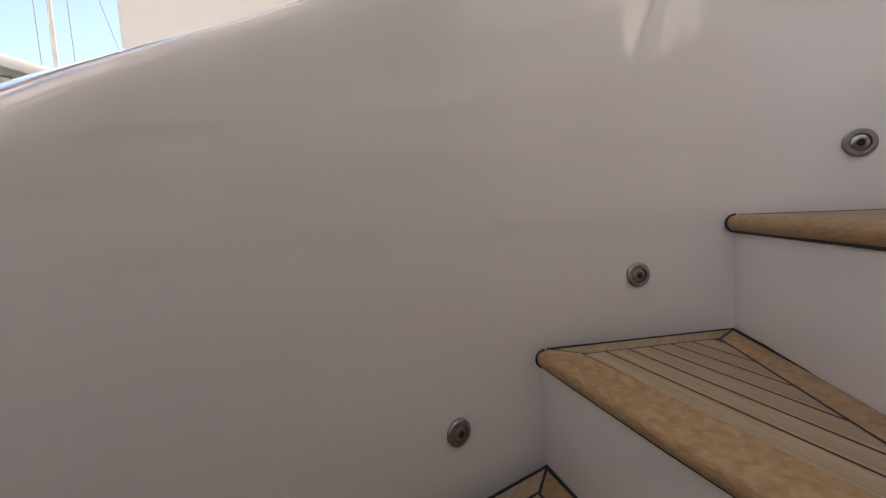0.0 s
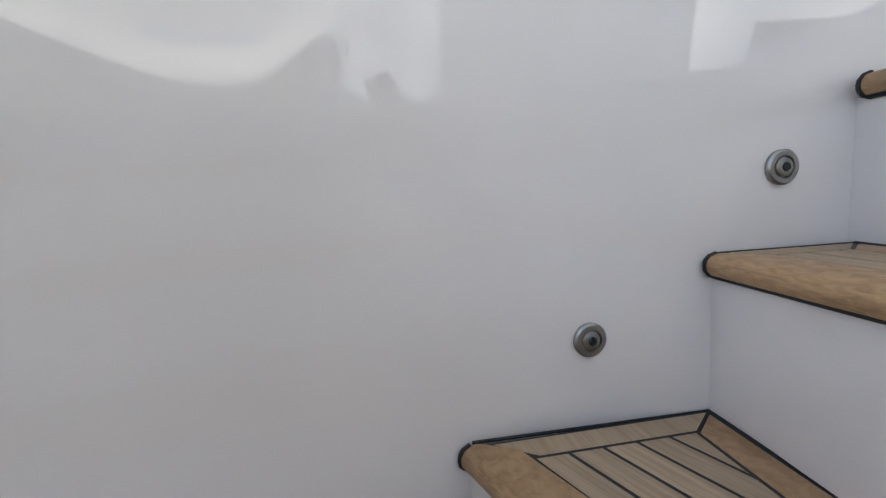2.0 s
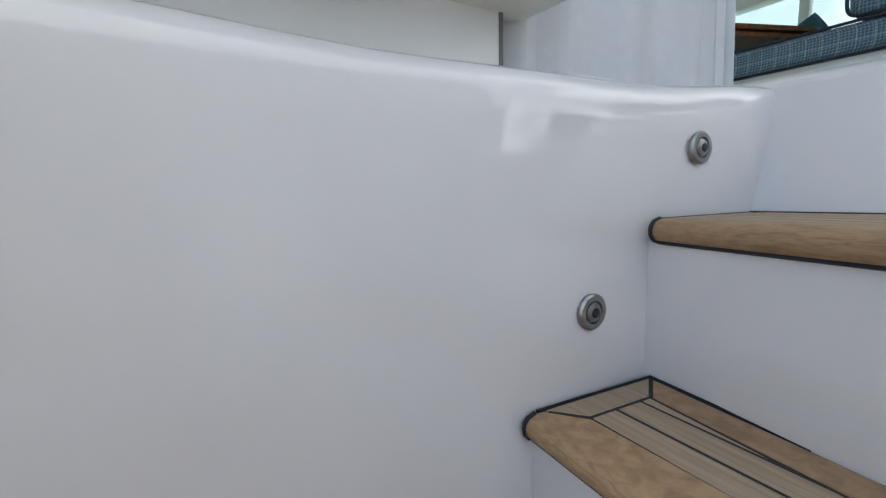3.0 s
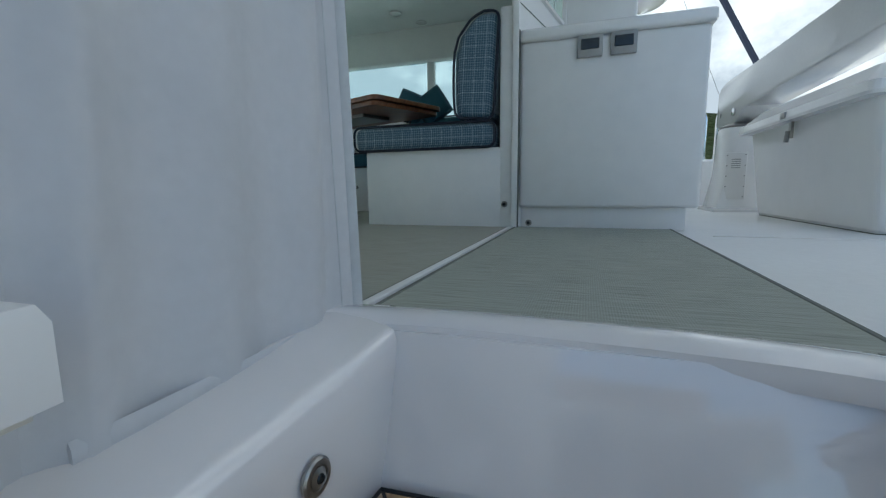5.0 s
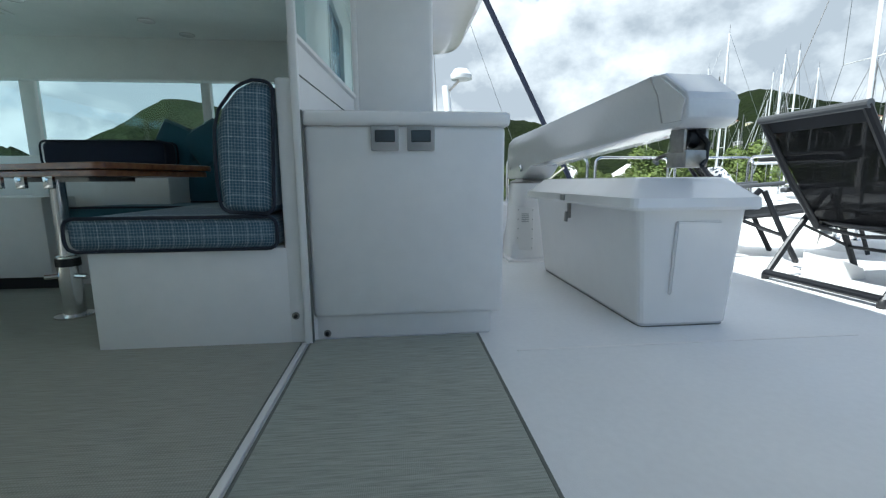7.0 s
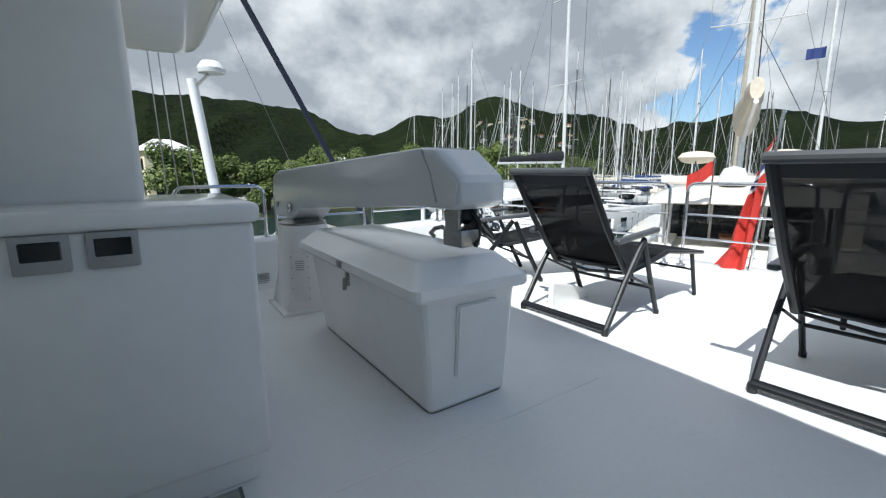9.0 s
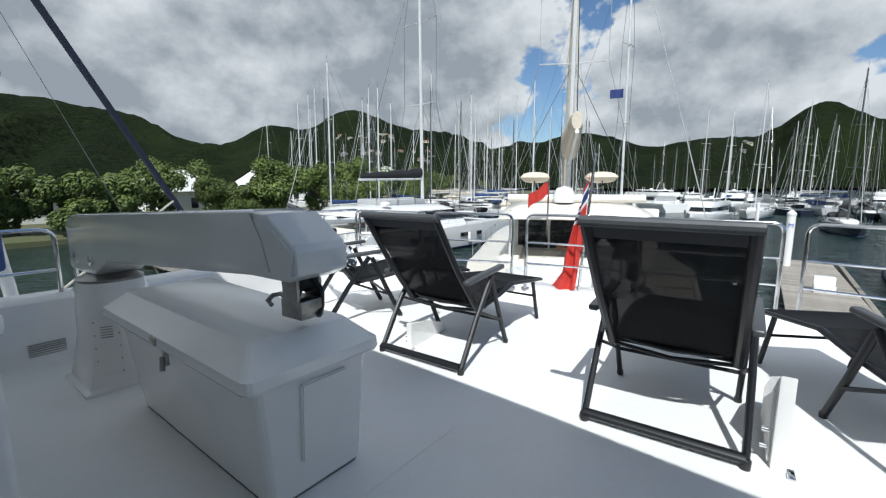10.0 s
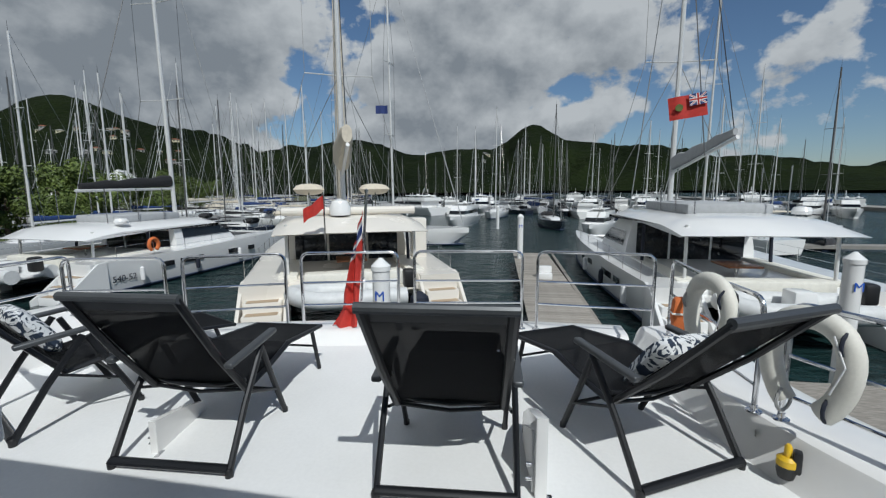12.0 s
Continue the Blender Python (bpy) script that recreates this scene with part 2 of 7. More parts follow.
CARPET = weave("woven_mat", (0.44, 0.455, 0.40), (0.20, 0.215, 0.18), 70, 80)
CARPETIN = weave("saloon_carpet", (0.42, 0.415, 0.36), (0.25, 0.25, 0.21), 40, 40)
BINDING = mat("mat_binding", (0.16, 0.17, 0.15), 0.9)
CANVAS = mat("white_canvas", (0.58, 0.585, 0.60), 0.8, 0, 0.07, scale=4, bump=0.35, bump_scale=9, distance=0.02)
ZIP = mat("zip_tape", (0.52, 0.54, 0.55), 0.8)
PLAID = plaid("plaid_tweed")
PIPING = mat("navy_piping", (0.012, 0.016, 0.03), 0.7)
NAVY = mat("navy_fabric", (0.008, 0.014, 0.035), 0.85, sheen=0.05)
TEAL = mat("teal_fabric", (0.03, 0.11, 0.15), 0.85, sheen=0.2)
TEALVINYL = mat("teal_cover", (0.16, 0.30, 0.31), 0.6)
MAHOGANY = wood("varnished_mahogany", (0.30, 0.12, 0.045), (0.17, 0.055, 0.02), 0.32, coat=0.25, axis_scale=(4, 40, 40), spread=0)
GLASS = glass("clear_glass")
BLUEVINYL = mat("blue_vinyl", (0.10, 0.22, 0.30), 0.25, 0, 0.25, scale=3, alpha=0.82)
TINT = mat("tinted_window", (0.012, 0.014, 0.017), 0.06, 0, 0.1)
LINER = mat("headliner", (0.80, 0.81, 0.78), 0.7, 0, 0.05)
RED = mat("red_bunting", (0.50, 0.035, 0.025), 0.75, 0, 0.2, scale=10)
LETTERBLUE = mat("bright_blue_paint", (0.02, 0.10, 0.50), 0.5)
BLUE = mat("blue_bunting", (0.02, 0.04, 0.16), 0.75)
WHITEFAB = mat("white_bunting", (0.78, 0.78, 0.78), 0.75)
ROPE = mat("rope", (0.42, 0.40, 0.34), 0.85)
YELLOW = mat("yellow_plastic", (0.72, 0.46, 0.02), 0.4)
ORANGE = mat("orange_fabric", (0.62, 0.16, 0.04), 0.75)
CREAMVINYL = mat("cream_vinyl", (0.72, 0.70, 0.63), 0.55, 0, 0.12, scale=5)
GREYTUBE = mat("inflatable_grey", (0.62, 0.63, 0.63), 0.5)
HULLWHITE = mat("hull_gelcoat", (0.80, 0.80, 0.79), 0.2, 0, 0.06, scale=0.6, coat=0.5)
HULLCREAM = mat("hull_cream", (0.76, 0.72, 0.65), 0.25, 0, 0.06, scale=0.6, coat=0.4)
HULLDARK = mat("hull_navy", (0.02, 0.025, 0.04), 0.15, 0, 0.1, coat=0.5)
HULLGREY = mat("hull_grey", (0.45, 0.46, 0.47), 0.25, 0, 0.06, coat=0.3)
ANTIFOUL = mat("antifouling", (0.03, 0.05, 0.10), 0.7)
ALLOY = mat("mast_alloy", (0.72, 0.72, 0.71), 0.35, 0.25, 0.1)
DARKMAST = mat("carbon_mast", (0.10, 0.10, 0.10), 0.35)
SAILBLACK = mat("black_sail_cover", (0.02, 0.02, 0.022), 0.8, bump=0.5, bump_scale=7, distance=0.05)
SAILBLUE = mat("blue_sail_cover", (0.02, 0.05, 0.16), 0.8, bump=0.4, bump_scale=7, distance=0.05)
SAILCREAM = mat("cream_sail_cover", (0.62, 0.56, 0.46), 0.85, bump=0.5, bump_scale=6, distance=0.05)
SAILGREY = mat("grey_sail_cover", (0.40, 0.41, 0.42), 0.8, bump=0.4, bump_scale=6, distance=0.05)
DOCKWOOD = wood("dock_boards", (0.36, 0.33, 0.29), (0.22, 0.20, 0.175), 0.85, axis_scale=(30, 4, 30), spread=0.2)
CONCRETE = mat("concrete", (0.26, 0.25, 0.23), 0.9, 0, 0.2, scale=2, bump=0.4, bump_scale=30)
LEAF = mat("leaves", (0.125, 0.165, 0.03), 0.6, 0, 0.4, scale=2, second=(0.025, 0.05, 0.012), spread=0.2)
BARK = mat("bark", (0.12, 0.09, 0.06), 0.9, bump=0.5, bump_scale=20)
# greens far below foliage: cloud shadow painted in, second gives its darker patches
HILL = mat("cloud_shaded_hill", (0.0125, 0.019, 0.0055), 0.95, 0, 0.6, scale=0.006, fine=0.14, second=(0.0028, 0.0055, 0.0028), bump=1.0, bump_scale=0.16, distance=7.0)
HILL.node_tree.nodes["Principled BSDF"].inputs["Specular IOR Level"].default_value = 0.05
STUCCOGREY = mat("grey_stucco", (0.36, 0.35, 0.33), 0.9, 0, 0.1, scale=1)
ROOFGREY = mat("grey_roof", (0.30, 0.30, 0.29), 0.8)
ROOFRED = mat("red_roof", (0.32, 0.12, 0.07), 0.8)
ROOFWHITE = mat("white_roof", (0.78, 0.78, 0.76), 0.7, 0, 0.1)
STUCCO = mat("cream_stucco", (0.66, 0.60, 0.42), 0.9, 0, 0.1, scale=1)
STUCCOWHITE = mat("white_stucco", (0.75, 0.74, 0.70), 0.9, 0, 0.1, scale=1)
SHORE = mat("scrubby_shore", (0.11, 0.10, 0.055), 0.95, 0, 0.3, scale=0.08, fine=1.2, second=(0.06, 0.085, 0.03))


def water_material():
    m = mat("harbour_water", (0.012, 0.030, 0.030), 0.10, 0, 0.3, scale=0.05)
    N, L, b = nodes_of(m)
    b.inputs["IOR"].default_value = 1.33
    b.inputs["Specular IOR Level"].default_value = 0.3
    tc = N.new("ShaderNodeTexCoord")
    mp = N.new("ShaderNodeMapping")
    mp.inputs["Scale"].default_value = (1.0, 0.6, 1.0)
    L.new(tc.outputs["Object"], mp.inputs[0])
    a = N.new("ShaderNodeTexNoise")
    a.inputs["Scale"].default_value, a.inputs["Detail"].default_value = 1.4, 5
    L.new(mp.outputs[0], a.inputs["Vector"])
    bp = N.new("ShaderNodeBump")
    bp.inputs["Strength"].default_value, bp.inputs["Distance"].default_value = 0.9, 0.5
    L.new(a.outputs["Fac"], bp.inputs["Height"])
    L.new(bp.outputs[0], b.inputs["Normal"])
    return m


WATER = water_material()


def leafprint(name):
    """White cushion cover printed with dark leaves."""
    m = mat(name, (0.75, 0.76, 0.76), 0.85)
    N, L, b = nodes_of(m)
    tc = N.new("ShaderNodeTexCoord")
    v = N.new("ShaderNodeTexNoise")
    v.inputs["Scale"].default_value, v.inputs["Detail"].default_value, v.inputs["Distortion"].default_value = 11, 1.5, 2.5
    L.new(tc.outputs["Object"], v.inputs["Vector"])
    r = N.new("ShaderNodeValToRGB")
    r.color_ramp.elements[0].position, r.color_ramp.elements[0].color = 0.5, (0.74, 0.75, 0.75, 1)
    r.color_ramp.elements[1].position, r.color_ramp.elements[1].color = 0.54, (0.025, 0.04, 0.07, 1)
    L.new(v.outputs["Fac"], r.inputs[0])
    L.new(r.outputs[0], b.inputs["Base Color"])
    return m


PRINT = leafprint("leaf_print_fabric")


# ---- mesh helpers ----
def link(name, bm, material, parent=None, label="", smooth=True):
    me = bpy.data.meshes.new(name)
    bm.to_mesh(me)
    bm.free()
    if material is not None:
        me.materials.append(material)
    if smooth:
        for p in me.polygons:
            p.use_smooth = True
        creased = [e.use_edge_sharp for e in me.edges]
        me.set_sharp_from_angle(angle=radians(35))
        for e, c in zip(me.edges, creased):
            if c:
                e.use_edge_sharp = True
    ob = new(name, me)
    if parent is not None:
        ob.parent = parent
    if label:
        ob["label"] = label
    return ob


part = link


def crisp(bm, degrees=30):
    """Keep the edges that turn sharply as creases."""
    for e in bm.edges:
        if len(e.link_faces) == 2 and e.calc_face_angle(0) > radians(degrees):
            e.smooth = False
    return bm


def thing(name, label, category, at=(0, 0, 0), rz=0.0, group="", kind=""):
    e = new(name)
    e.empty_display_size = 0.1
    e.matrix_world = pose(*at, 0, 0, rz)
    return tagged(e, label, category, group, kind)


def add_box(bm, x0, x1, y0, y1, z0, z1, bevel=0.0, segs=2, m=None):
    r = bmesh.ops.create_cube(bm, size=1)
    vs = r["verts"]
    for v in vs:
        v.co = Vector((x0 + (x1 - x0) * (v.co.x + 0.5), y0 + (y1 - y0) * (v.co.y + 0.5), z0 + (z1 - z0) * (v.co.z + 0.5)))
    if bevel:
        es = list({e for v in vs for e in v.link_edges})
        out = bmesh.ops.bevel(bm, geom=es, offset=bevel, segments=segs, affect="EDGES", profile=0.5)
        vs = list({v for v in vs if v.is_valid} | set(out["verts"]))
    if m is not None:
        bmesh.ops.transform(bm, matrix=m, verts=vs)
    return vs


def boxed(x0, x1, y0, y1, z0, z1, bevel=0.0, segs=2):
    bm = bmesh.new()
    add_box(bm, x0, x1, y0, y1, z0, z1, bevel, segs)
    return bm


def prism(outline, z0, z1, bevel=0.0, segs=2):
    """An upright solid over an outline of (x, y)."""
    bm = bmesh.new()
    lo = [bm.verts.new((x, y, z0)) for x, y in outline]
    hi = [bm.verts.new((x, y, z1)) for x, y in outline]
    n = len(outline)
    bm.faces.new(list(reversed(lo)))
    top = bm.faces.new(hi)
    for i in range(n):
        bm.faces.new((lo[i], lo[(i + 1) % n], hi[(i + 1) % n], hi[i]))
    bmesh.ops.recalc_face_normals(bm, faces=bm.faces)
    if bevel:
        bmesh.ops.bevel(bm, geom=list(top.edges), offset=bevel, segments=segs, affect="EDGES", profile=0.5)
    return bm


def swept(outline, axis, a, b, bevel=0.0, segs=2):
    """A solid with an outline across one axis: 'x': outline in (y, z); 'y': outline in (x, z)."""
    bm = prism(outline, a, b, bevel, segs)
    for v in bm.verts:
        p, q, h = v.co
        v.co = (h, p, q) if axis == "x" else (p, h, q)
    bmesh.ops.recalc_face_normals(bm, faces=bm.faces)
    return bm


def rounded(points, radius, closed=False, steps=5):
    """The path with its corners rounded."""
    pts = [Vector(p) for p in points]
    out = []
    n = len(pts)
    for i, p in enumerate(pts):
        if not closed and i in (0, n - 1):
            out.append(p)
            continue
        a, b = pts[i - 1], pts[(i + 1) % n]
        da, db = (a - p), (b - p)
        r = min(radius, da.length * 0.49, db.length * 0.49)
        pa, pb = p + da.normalized() * r, p + db.normalized() * r
        for k in range(steps + 1):
            t = k / steps
            out.append(pa.lerp(p, t).lerp(p.lerp(pb, t), t))
    return out


def tube(bm, pts, r, sides=8, closed=False, r_end=None, flat=1.0):
    """Adds a tube along the points."""
    pts = [Vector(p) for p in pts]
    n = len(pts)
    rings = []
    up = None
    for i, p in enumerate(pts):
        if closed:
            d = pts[(i + 1) % n] - pts[i - 1]
        else:
            d = pts[min(i + 1, n - 1)] - pts[max(i - 1, 0)]
        d.normalize()
        if up is None:
            up = d.orthogonal().normalized() if abs(d.z) > 0.9 else Vector((0, 0, 1)).cross(d).cross(d).normalized() * -1
        up = (up - d * up.dot(d)).normalized()
        side = d.cross(up)
        rr = r if r_end is None else r + (r_end - r) * i / max(n - 1, 1)
        rings.append([bm.verts.new(p + (up * math.cos(a) * rr + side * math.sin(a) * rr * flat)) for a in (2 * math.pi * k / sides for k in range(sides))])
    m = n if closed else n - 1
    for i in range(m):
        a, b = rings[i], rings[(i + 1) % n]
        for k in range(sides):
            bm.faces.new((a[k], a[(k + 1) % sides], b[(k + 1) % sides], b[k]))
    if not closed:
        bm.faces.new(list(reversed(rings[0])))
        bm.faces.new(rings[-1])
    return bm


def tubed(pts, r, sides=8, closed=False, r_end=None, flat=1.0):
    bm = tube(bmesh.new(), pts, r, sides, closed, r_end, flat)
    bmesh.ops.recalc_face_normals(bm, faces=bm.faces)
    return bm


def lathe(profile, sides=24, m=None):
    """A solid of revolution round z from (radius, z)."""
    bm = bmesh.new()
    rings = []
    for r, z in profile:
        rings.append([bm.verts.new((max(r, 1e-4) * math.cos(2 * math.pi * k / sides), max(r, 1e-4) * math.sin(2 * math.pi * k / sides), z)) for k in range(sides)])
    for a, b in zip(rings, rings[1:]):
        for k in range(sides):
            bm.faces.new((a[k], a[(k + 1) % sides], b[(k + 1) % sides], b[k]))
    bm.faces.new(list(reversed(rings[0])))
    bm.faces.new(rings[-1])
    bmesh.ops.recalc_face_normals(bm, faces=bm.faces)
    if m is not None:
        bmesh.ops.transform(bm, matrix=m, verts=bm.verts)
    return bm


def loft(sections, cap=True):
    """Skins sections with equal numbers of points."""
    bm = bmesh.new()
    rows = [[bm.verts.new(p) for p in s] for s in sections]
    for a, b in zip(rows, rows[1:]):
        for k in range(len(a) - 1):
            bm.faces.new((a[k], a[k + 1], b[k + 1], b[k]))
    if cap:
        for r in (rows[0], rows[-1]):
            bm.faces.new(r)
    bmesh.ops.remove_doubles(bm, verts=bm.verts, dist=1e-4)
    bmesh.ops.recalc_face_normals(bm, faces=bm.faces)
    return bm


def pillowed(w, d, h, edge=0.06, crown=0.02, res=10):
    """A soft cushion centred on the origin, base at z 0."""
    bm = bmesh.new()
    for side in (1, -1):
        grid = {}
        for i in range(res + 1):
            for j in range(res + 1):
                u, v = i / res * 2 - 1, j / res * 2 - 1
                f = (1 - abs(u) ** 6) * (1 - abs(v) ** 6)
                x = u * w / 2 * (1 - 0.03 * v * v)
                y = v * d / 2 * (1 - 0.03 * u * u)
                z = h / 2 + side * (h / 2 * f ** 0.45 + crown * (1 - u * u) * (1 - v * v))
                grid[i, j] = bm.verts.new((x, y, z))
        for i in range(res):
            for j in range(res):
                q = [grid[i, j], grid[i + 1, j], grid[i + 1, j + 1], grid[i, j + 1]]
                bm.faces.new(q if side > 0 else q[::-1])
    bmesh.ops.remove_doubles(bm, verts=bm.verts, dist=1e-4)
    return bm


def smooth_line(values, steps=6):
    """Catmull-Rom through the values."""
    out = []
    vs = [Vector(v) for v in values]
    for i in range(len(vs) - 1):
        a, b, c, d = vs[max(i - 1, 0)], vs[i], vs[i + 1], vs[min(i + 2, len(vs) - 1)]
        for k in range(steps):
            t = k / steps
            out.append(0.5 * ((2 * b) + (c - a) * t + (2 * a - 5 * b + 4 * c - d) * t * t + (3 * b - a - 3 * c + d) * t ** 3))
    out.append(vs[-1])
    return out


def setting(name, bm, material, label="", category="", smooth=True):
    return tagged(link(name, bm, material, None, "", smooth), label, category, "", "structure")


def text_mesh(words, size, depth, material, parent, name, m):
    cu = bpy.data.curves.new(name, "FONT")
    cu.body, cu.size, cu.extrude = words, size, depth
    tmp = bpy.data.objects.new("lettering_source", cu)
    me = bpy.data.meshes.new_from_object(tmp)
    bpy.data.objects.remove(tmp)
    me.materials.append(material)
    ob = new(name, me)
    ob.parent = parent
    ob.matrix_local = m
    return ob


# ---- the flybridge: deck, stairwell, coamings ----
WATER_Z = -3.2



def deck():
    """The deck sheet with the stairwell cut out of it, in three pieces joined into one mesh."""
    bm = bmesh.new()

    def slab(outline, z0=-0.08, z1=0.0):
        lo = [bm.verts.new((x, y, z0)) for x, y in outline]
        hi = [bm.verts.new((x, y, z1)) for x, y in outline]
        n = len(outline)
        bm.faces.new(lo[::-1])
        bm.faces.new(hi)
        for i in range(n):
            bm.faces.new((lo[i], lo[(i + 1) % n], hi[(i + 1) % n], hi[i]))

    slab([(-3.6, 1.03), (5.68, 1.03), (5.45, 3.4), (5.08, 4.6), (4.9, 5.6), (2.0, 5.6), (-3.6, 5.6)])
    slab([(1.22, 1.03), (1.24, 0.92), (1.26, 0.6), (1.55, 0.45), (1.95, 0.35), (2.0, -0.2), (1.95, -1.05), (2.0, -1.6), (3.2, -0.9), (4.3, -0.2), (5.64, 0.0), (5.68, 1.03)])
    slab([(-3.6, -1.3), (0.34, -1.3), (0.34, 0.3), (0.40, 0.62), (0.46, 1.03), (-3.6, 1.03)])
    bmesh.ops.recalc_face_normals(bm, faces=bm.faces)
    return setting("deck", bm, NONSKID, "white non-skid boat deck with a stairwell cut into it", "deck", False)


deck()


def deck_lip():
    """Rounded white lip along the head of the stairs."""
    path = [(0.50, 0.972), (0.58, 0.984), (0.65, 0.992), (0.72, 0.996), (0.83, 0.993), (0.96, 0.988), (1.08, 0.976), (1.15, 0.955), (1.195, 0.90), (1.225, 0.62)]
    rows = []
    pts = smooth_line([(x, y, 0) for x, y in path], 5)
    for i, p in enumerate(pts):
        d = (pts[min(i + 1, len(pts) - 1)] - pts[max(i - 1, 0)]).normalized()
        out = Vector((d.y, -d.x, 0))
        prof = [(-0.125, -0.02), (-0.11, 0.012), (-0.07, 0.034), (-0.035, 0.040), (-0.012, 0.038), (0.0, 0.028), (0.002, 0.012), (0.001, 0.0)]
        rows.append([p + out * a + Vector((0, 0, b)) for a, b in prof])
    bm = loft(rows, True)
    return setting("deck_lip", bm, STAIRGEL, "rounded white gelcoat lip at the head of the stairs", "trim")


deck_lip()

# plan of the stair wall and the height of its top edge
WALL_FOOT = [(0.626, 0.99), (0.622, 0.90), (0.611, 0.80), (0.605, 0.70), (0.596, 0.52), (0.579, 0.38), (0.588, 0.23), (0.648, 0.10), (0.793, -0.037), (0.925, -0.117), (1.12, -0.185), (1.32, -0.21), (1.62, -0.18), (1.90, 0.04)]
WALL_TOP_Z = [0.026, 0.020, 0.011, 0.005, 0.002, 0.004, 0.006, -0.012, -0.09, -0.165, -0.285, -0.405, -0.62, -0.85]


def stair_wall():
    foot = smooth_line([(x, y, z) for (x, y), z in zip(WALL_FOOT, WALL_TOP_Z)], 8)
    rows = []
    for i, f in enumerate(foot):
        d = foot[min(i + 1, len(foot) - 1)] - foot[max(i - 1, 0)]
        out = Vector((d.y, -d.x, 0)).normalized()
        if out.dot(Vector((1.4, 0.3, 0)) - Vector((f.x, f.y, 0))) > 0:
            out = -out
        prof = [(0.0, -2.3 - f.z), (0.0, -0.9), (0.0, -0.45), (0.001, -0.2), (0.002, -0.05), (0.005, -0.018), (0.011, -0.006), (0.022, 0.0), (0.05, 0.006), (0.10, 0.012), (0.15, 0.012), (0.17, -0.02), (0.18, -0.4), (0.18, -2.3 - f.z)]
        rows.append([f + out * a + Vector((0, 0, b)) for a, b in prof])
    bm = loft(rows, False)
    return setting("wall_stair", bm, STAIRGEL, "glossy white moulded gelcoat wall curving beside the stairs", "wall")


stair_wall()


def stairwell_inner():
    """Inner wall of the stairwell, down from the deck's cut edge."""
    path = [Vector((x, y, 0)) for x, y in ((1.235, 0.90), (1.25, 0.58), (1.55, 0.45), (1.95, 0.35), (2.0, -0.2), (1.95, -1.05))]
    rows = [[p + Vector((0, 0, -0.002)), p + Vector((0, 0, -0.5)), p + Vector((0, 0, -2.3))] for p in rounded(path, 0.1)]
    setting("wall_stair_inner", loft(rows, False), STAIRGEL, "white gelcoat inner wall of the stairwell", "wall")
    setting("stair_foot_floor", boxed(0.3, 2.6, -2.6, 1.2, -2.4, -2.29), STAIRGEL, "white floor at the foot of the stairs", "floor")


stairwell_inner()

# ---- stairs: riser lines from the wall to the inner side, lowest first ----
RISERS = [((1.90, 0.04), (1.58, 0.30)), ((1.62, -0.18), (1.50, 0.33)), ((1.32, -0.21), (1.42, 0.36)), ((1.08, -0.17), (1.33, 0.40)), ((0.794, -0.032), (1.24, 0.44)), ((0.582, 0.234), (1.24, 0.475)), ((0.592, 0.532), (1.23, 0.50)), ((0.608, 0.71), (1.22, 0.62)), ((0.622, 0.902), (1.22, 0.935))]
RISE = 0.19
TOP_TREAD = -0.152


def clip(poly, p, n):
    """The part of a polygon on the side of p to which n points."""
    out = []
    for i, a in enumerate(poly):
        b = poly[(i + 1) % len(poly)]
        da, db = (a - p).dot(n), (b - p).dot(n)
        if da >= 0:
            out.append(a)
        if da * db < 0:
            out.append(a.lerp(b, da / (da - db)))
    return out


def board(poly, z0, z1, name, material, parent, bevel=0.0015):
    if len(poly) < 3:
        return
    area = sum(a.x * b.y - b.x * a.y for a, b in zip(poly, poly[1:] + poly[:1])) / 2
    if abs(area) < 1.5e-4:
        return
    clean = [p for i, p in enumerate(poly) if (p - poly[i - 1]).length > 0.002]
    if len(clean) < 3:
        return
    c = sum(clean, Vector((0, 0))) / len(clean)
    bm = prism([tuple(p - c) for p in clean], 0, z1 - z0, bevel, 1)
    ob = part(name, bm, material, parent)
    ob.location = (c.x, c.y, z0)
    return ob


def inward(a, b, inside):
    n = Vector((-(b - a).y, (b - a).x)).normalized()
    return n if (inside - a).dot(n) > 0 else -n


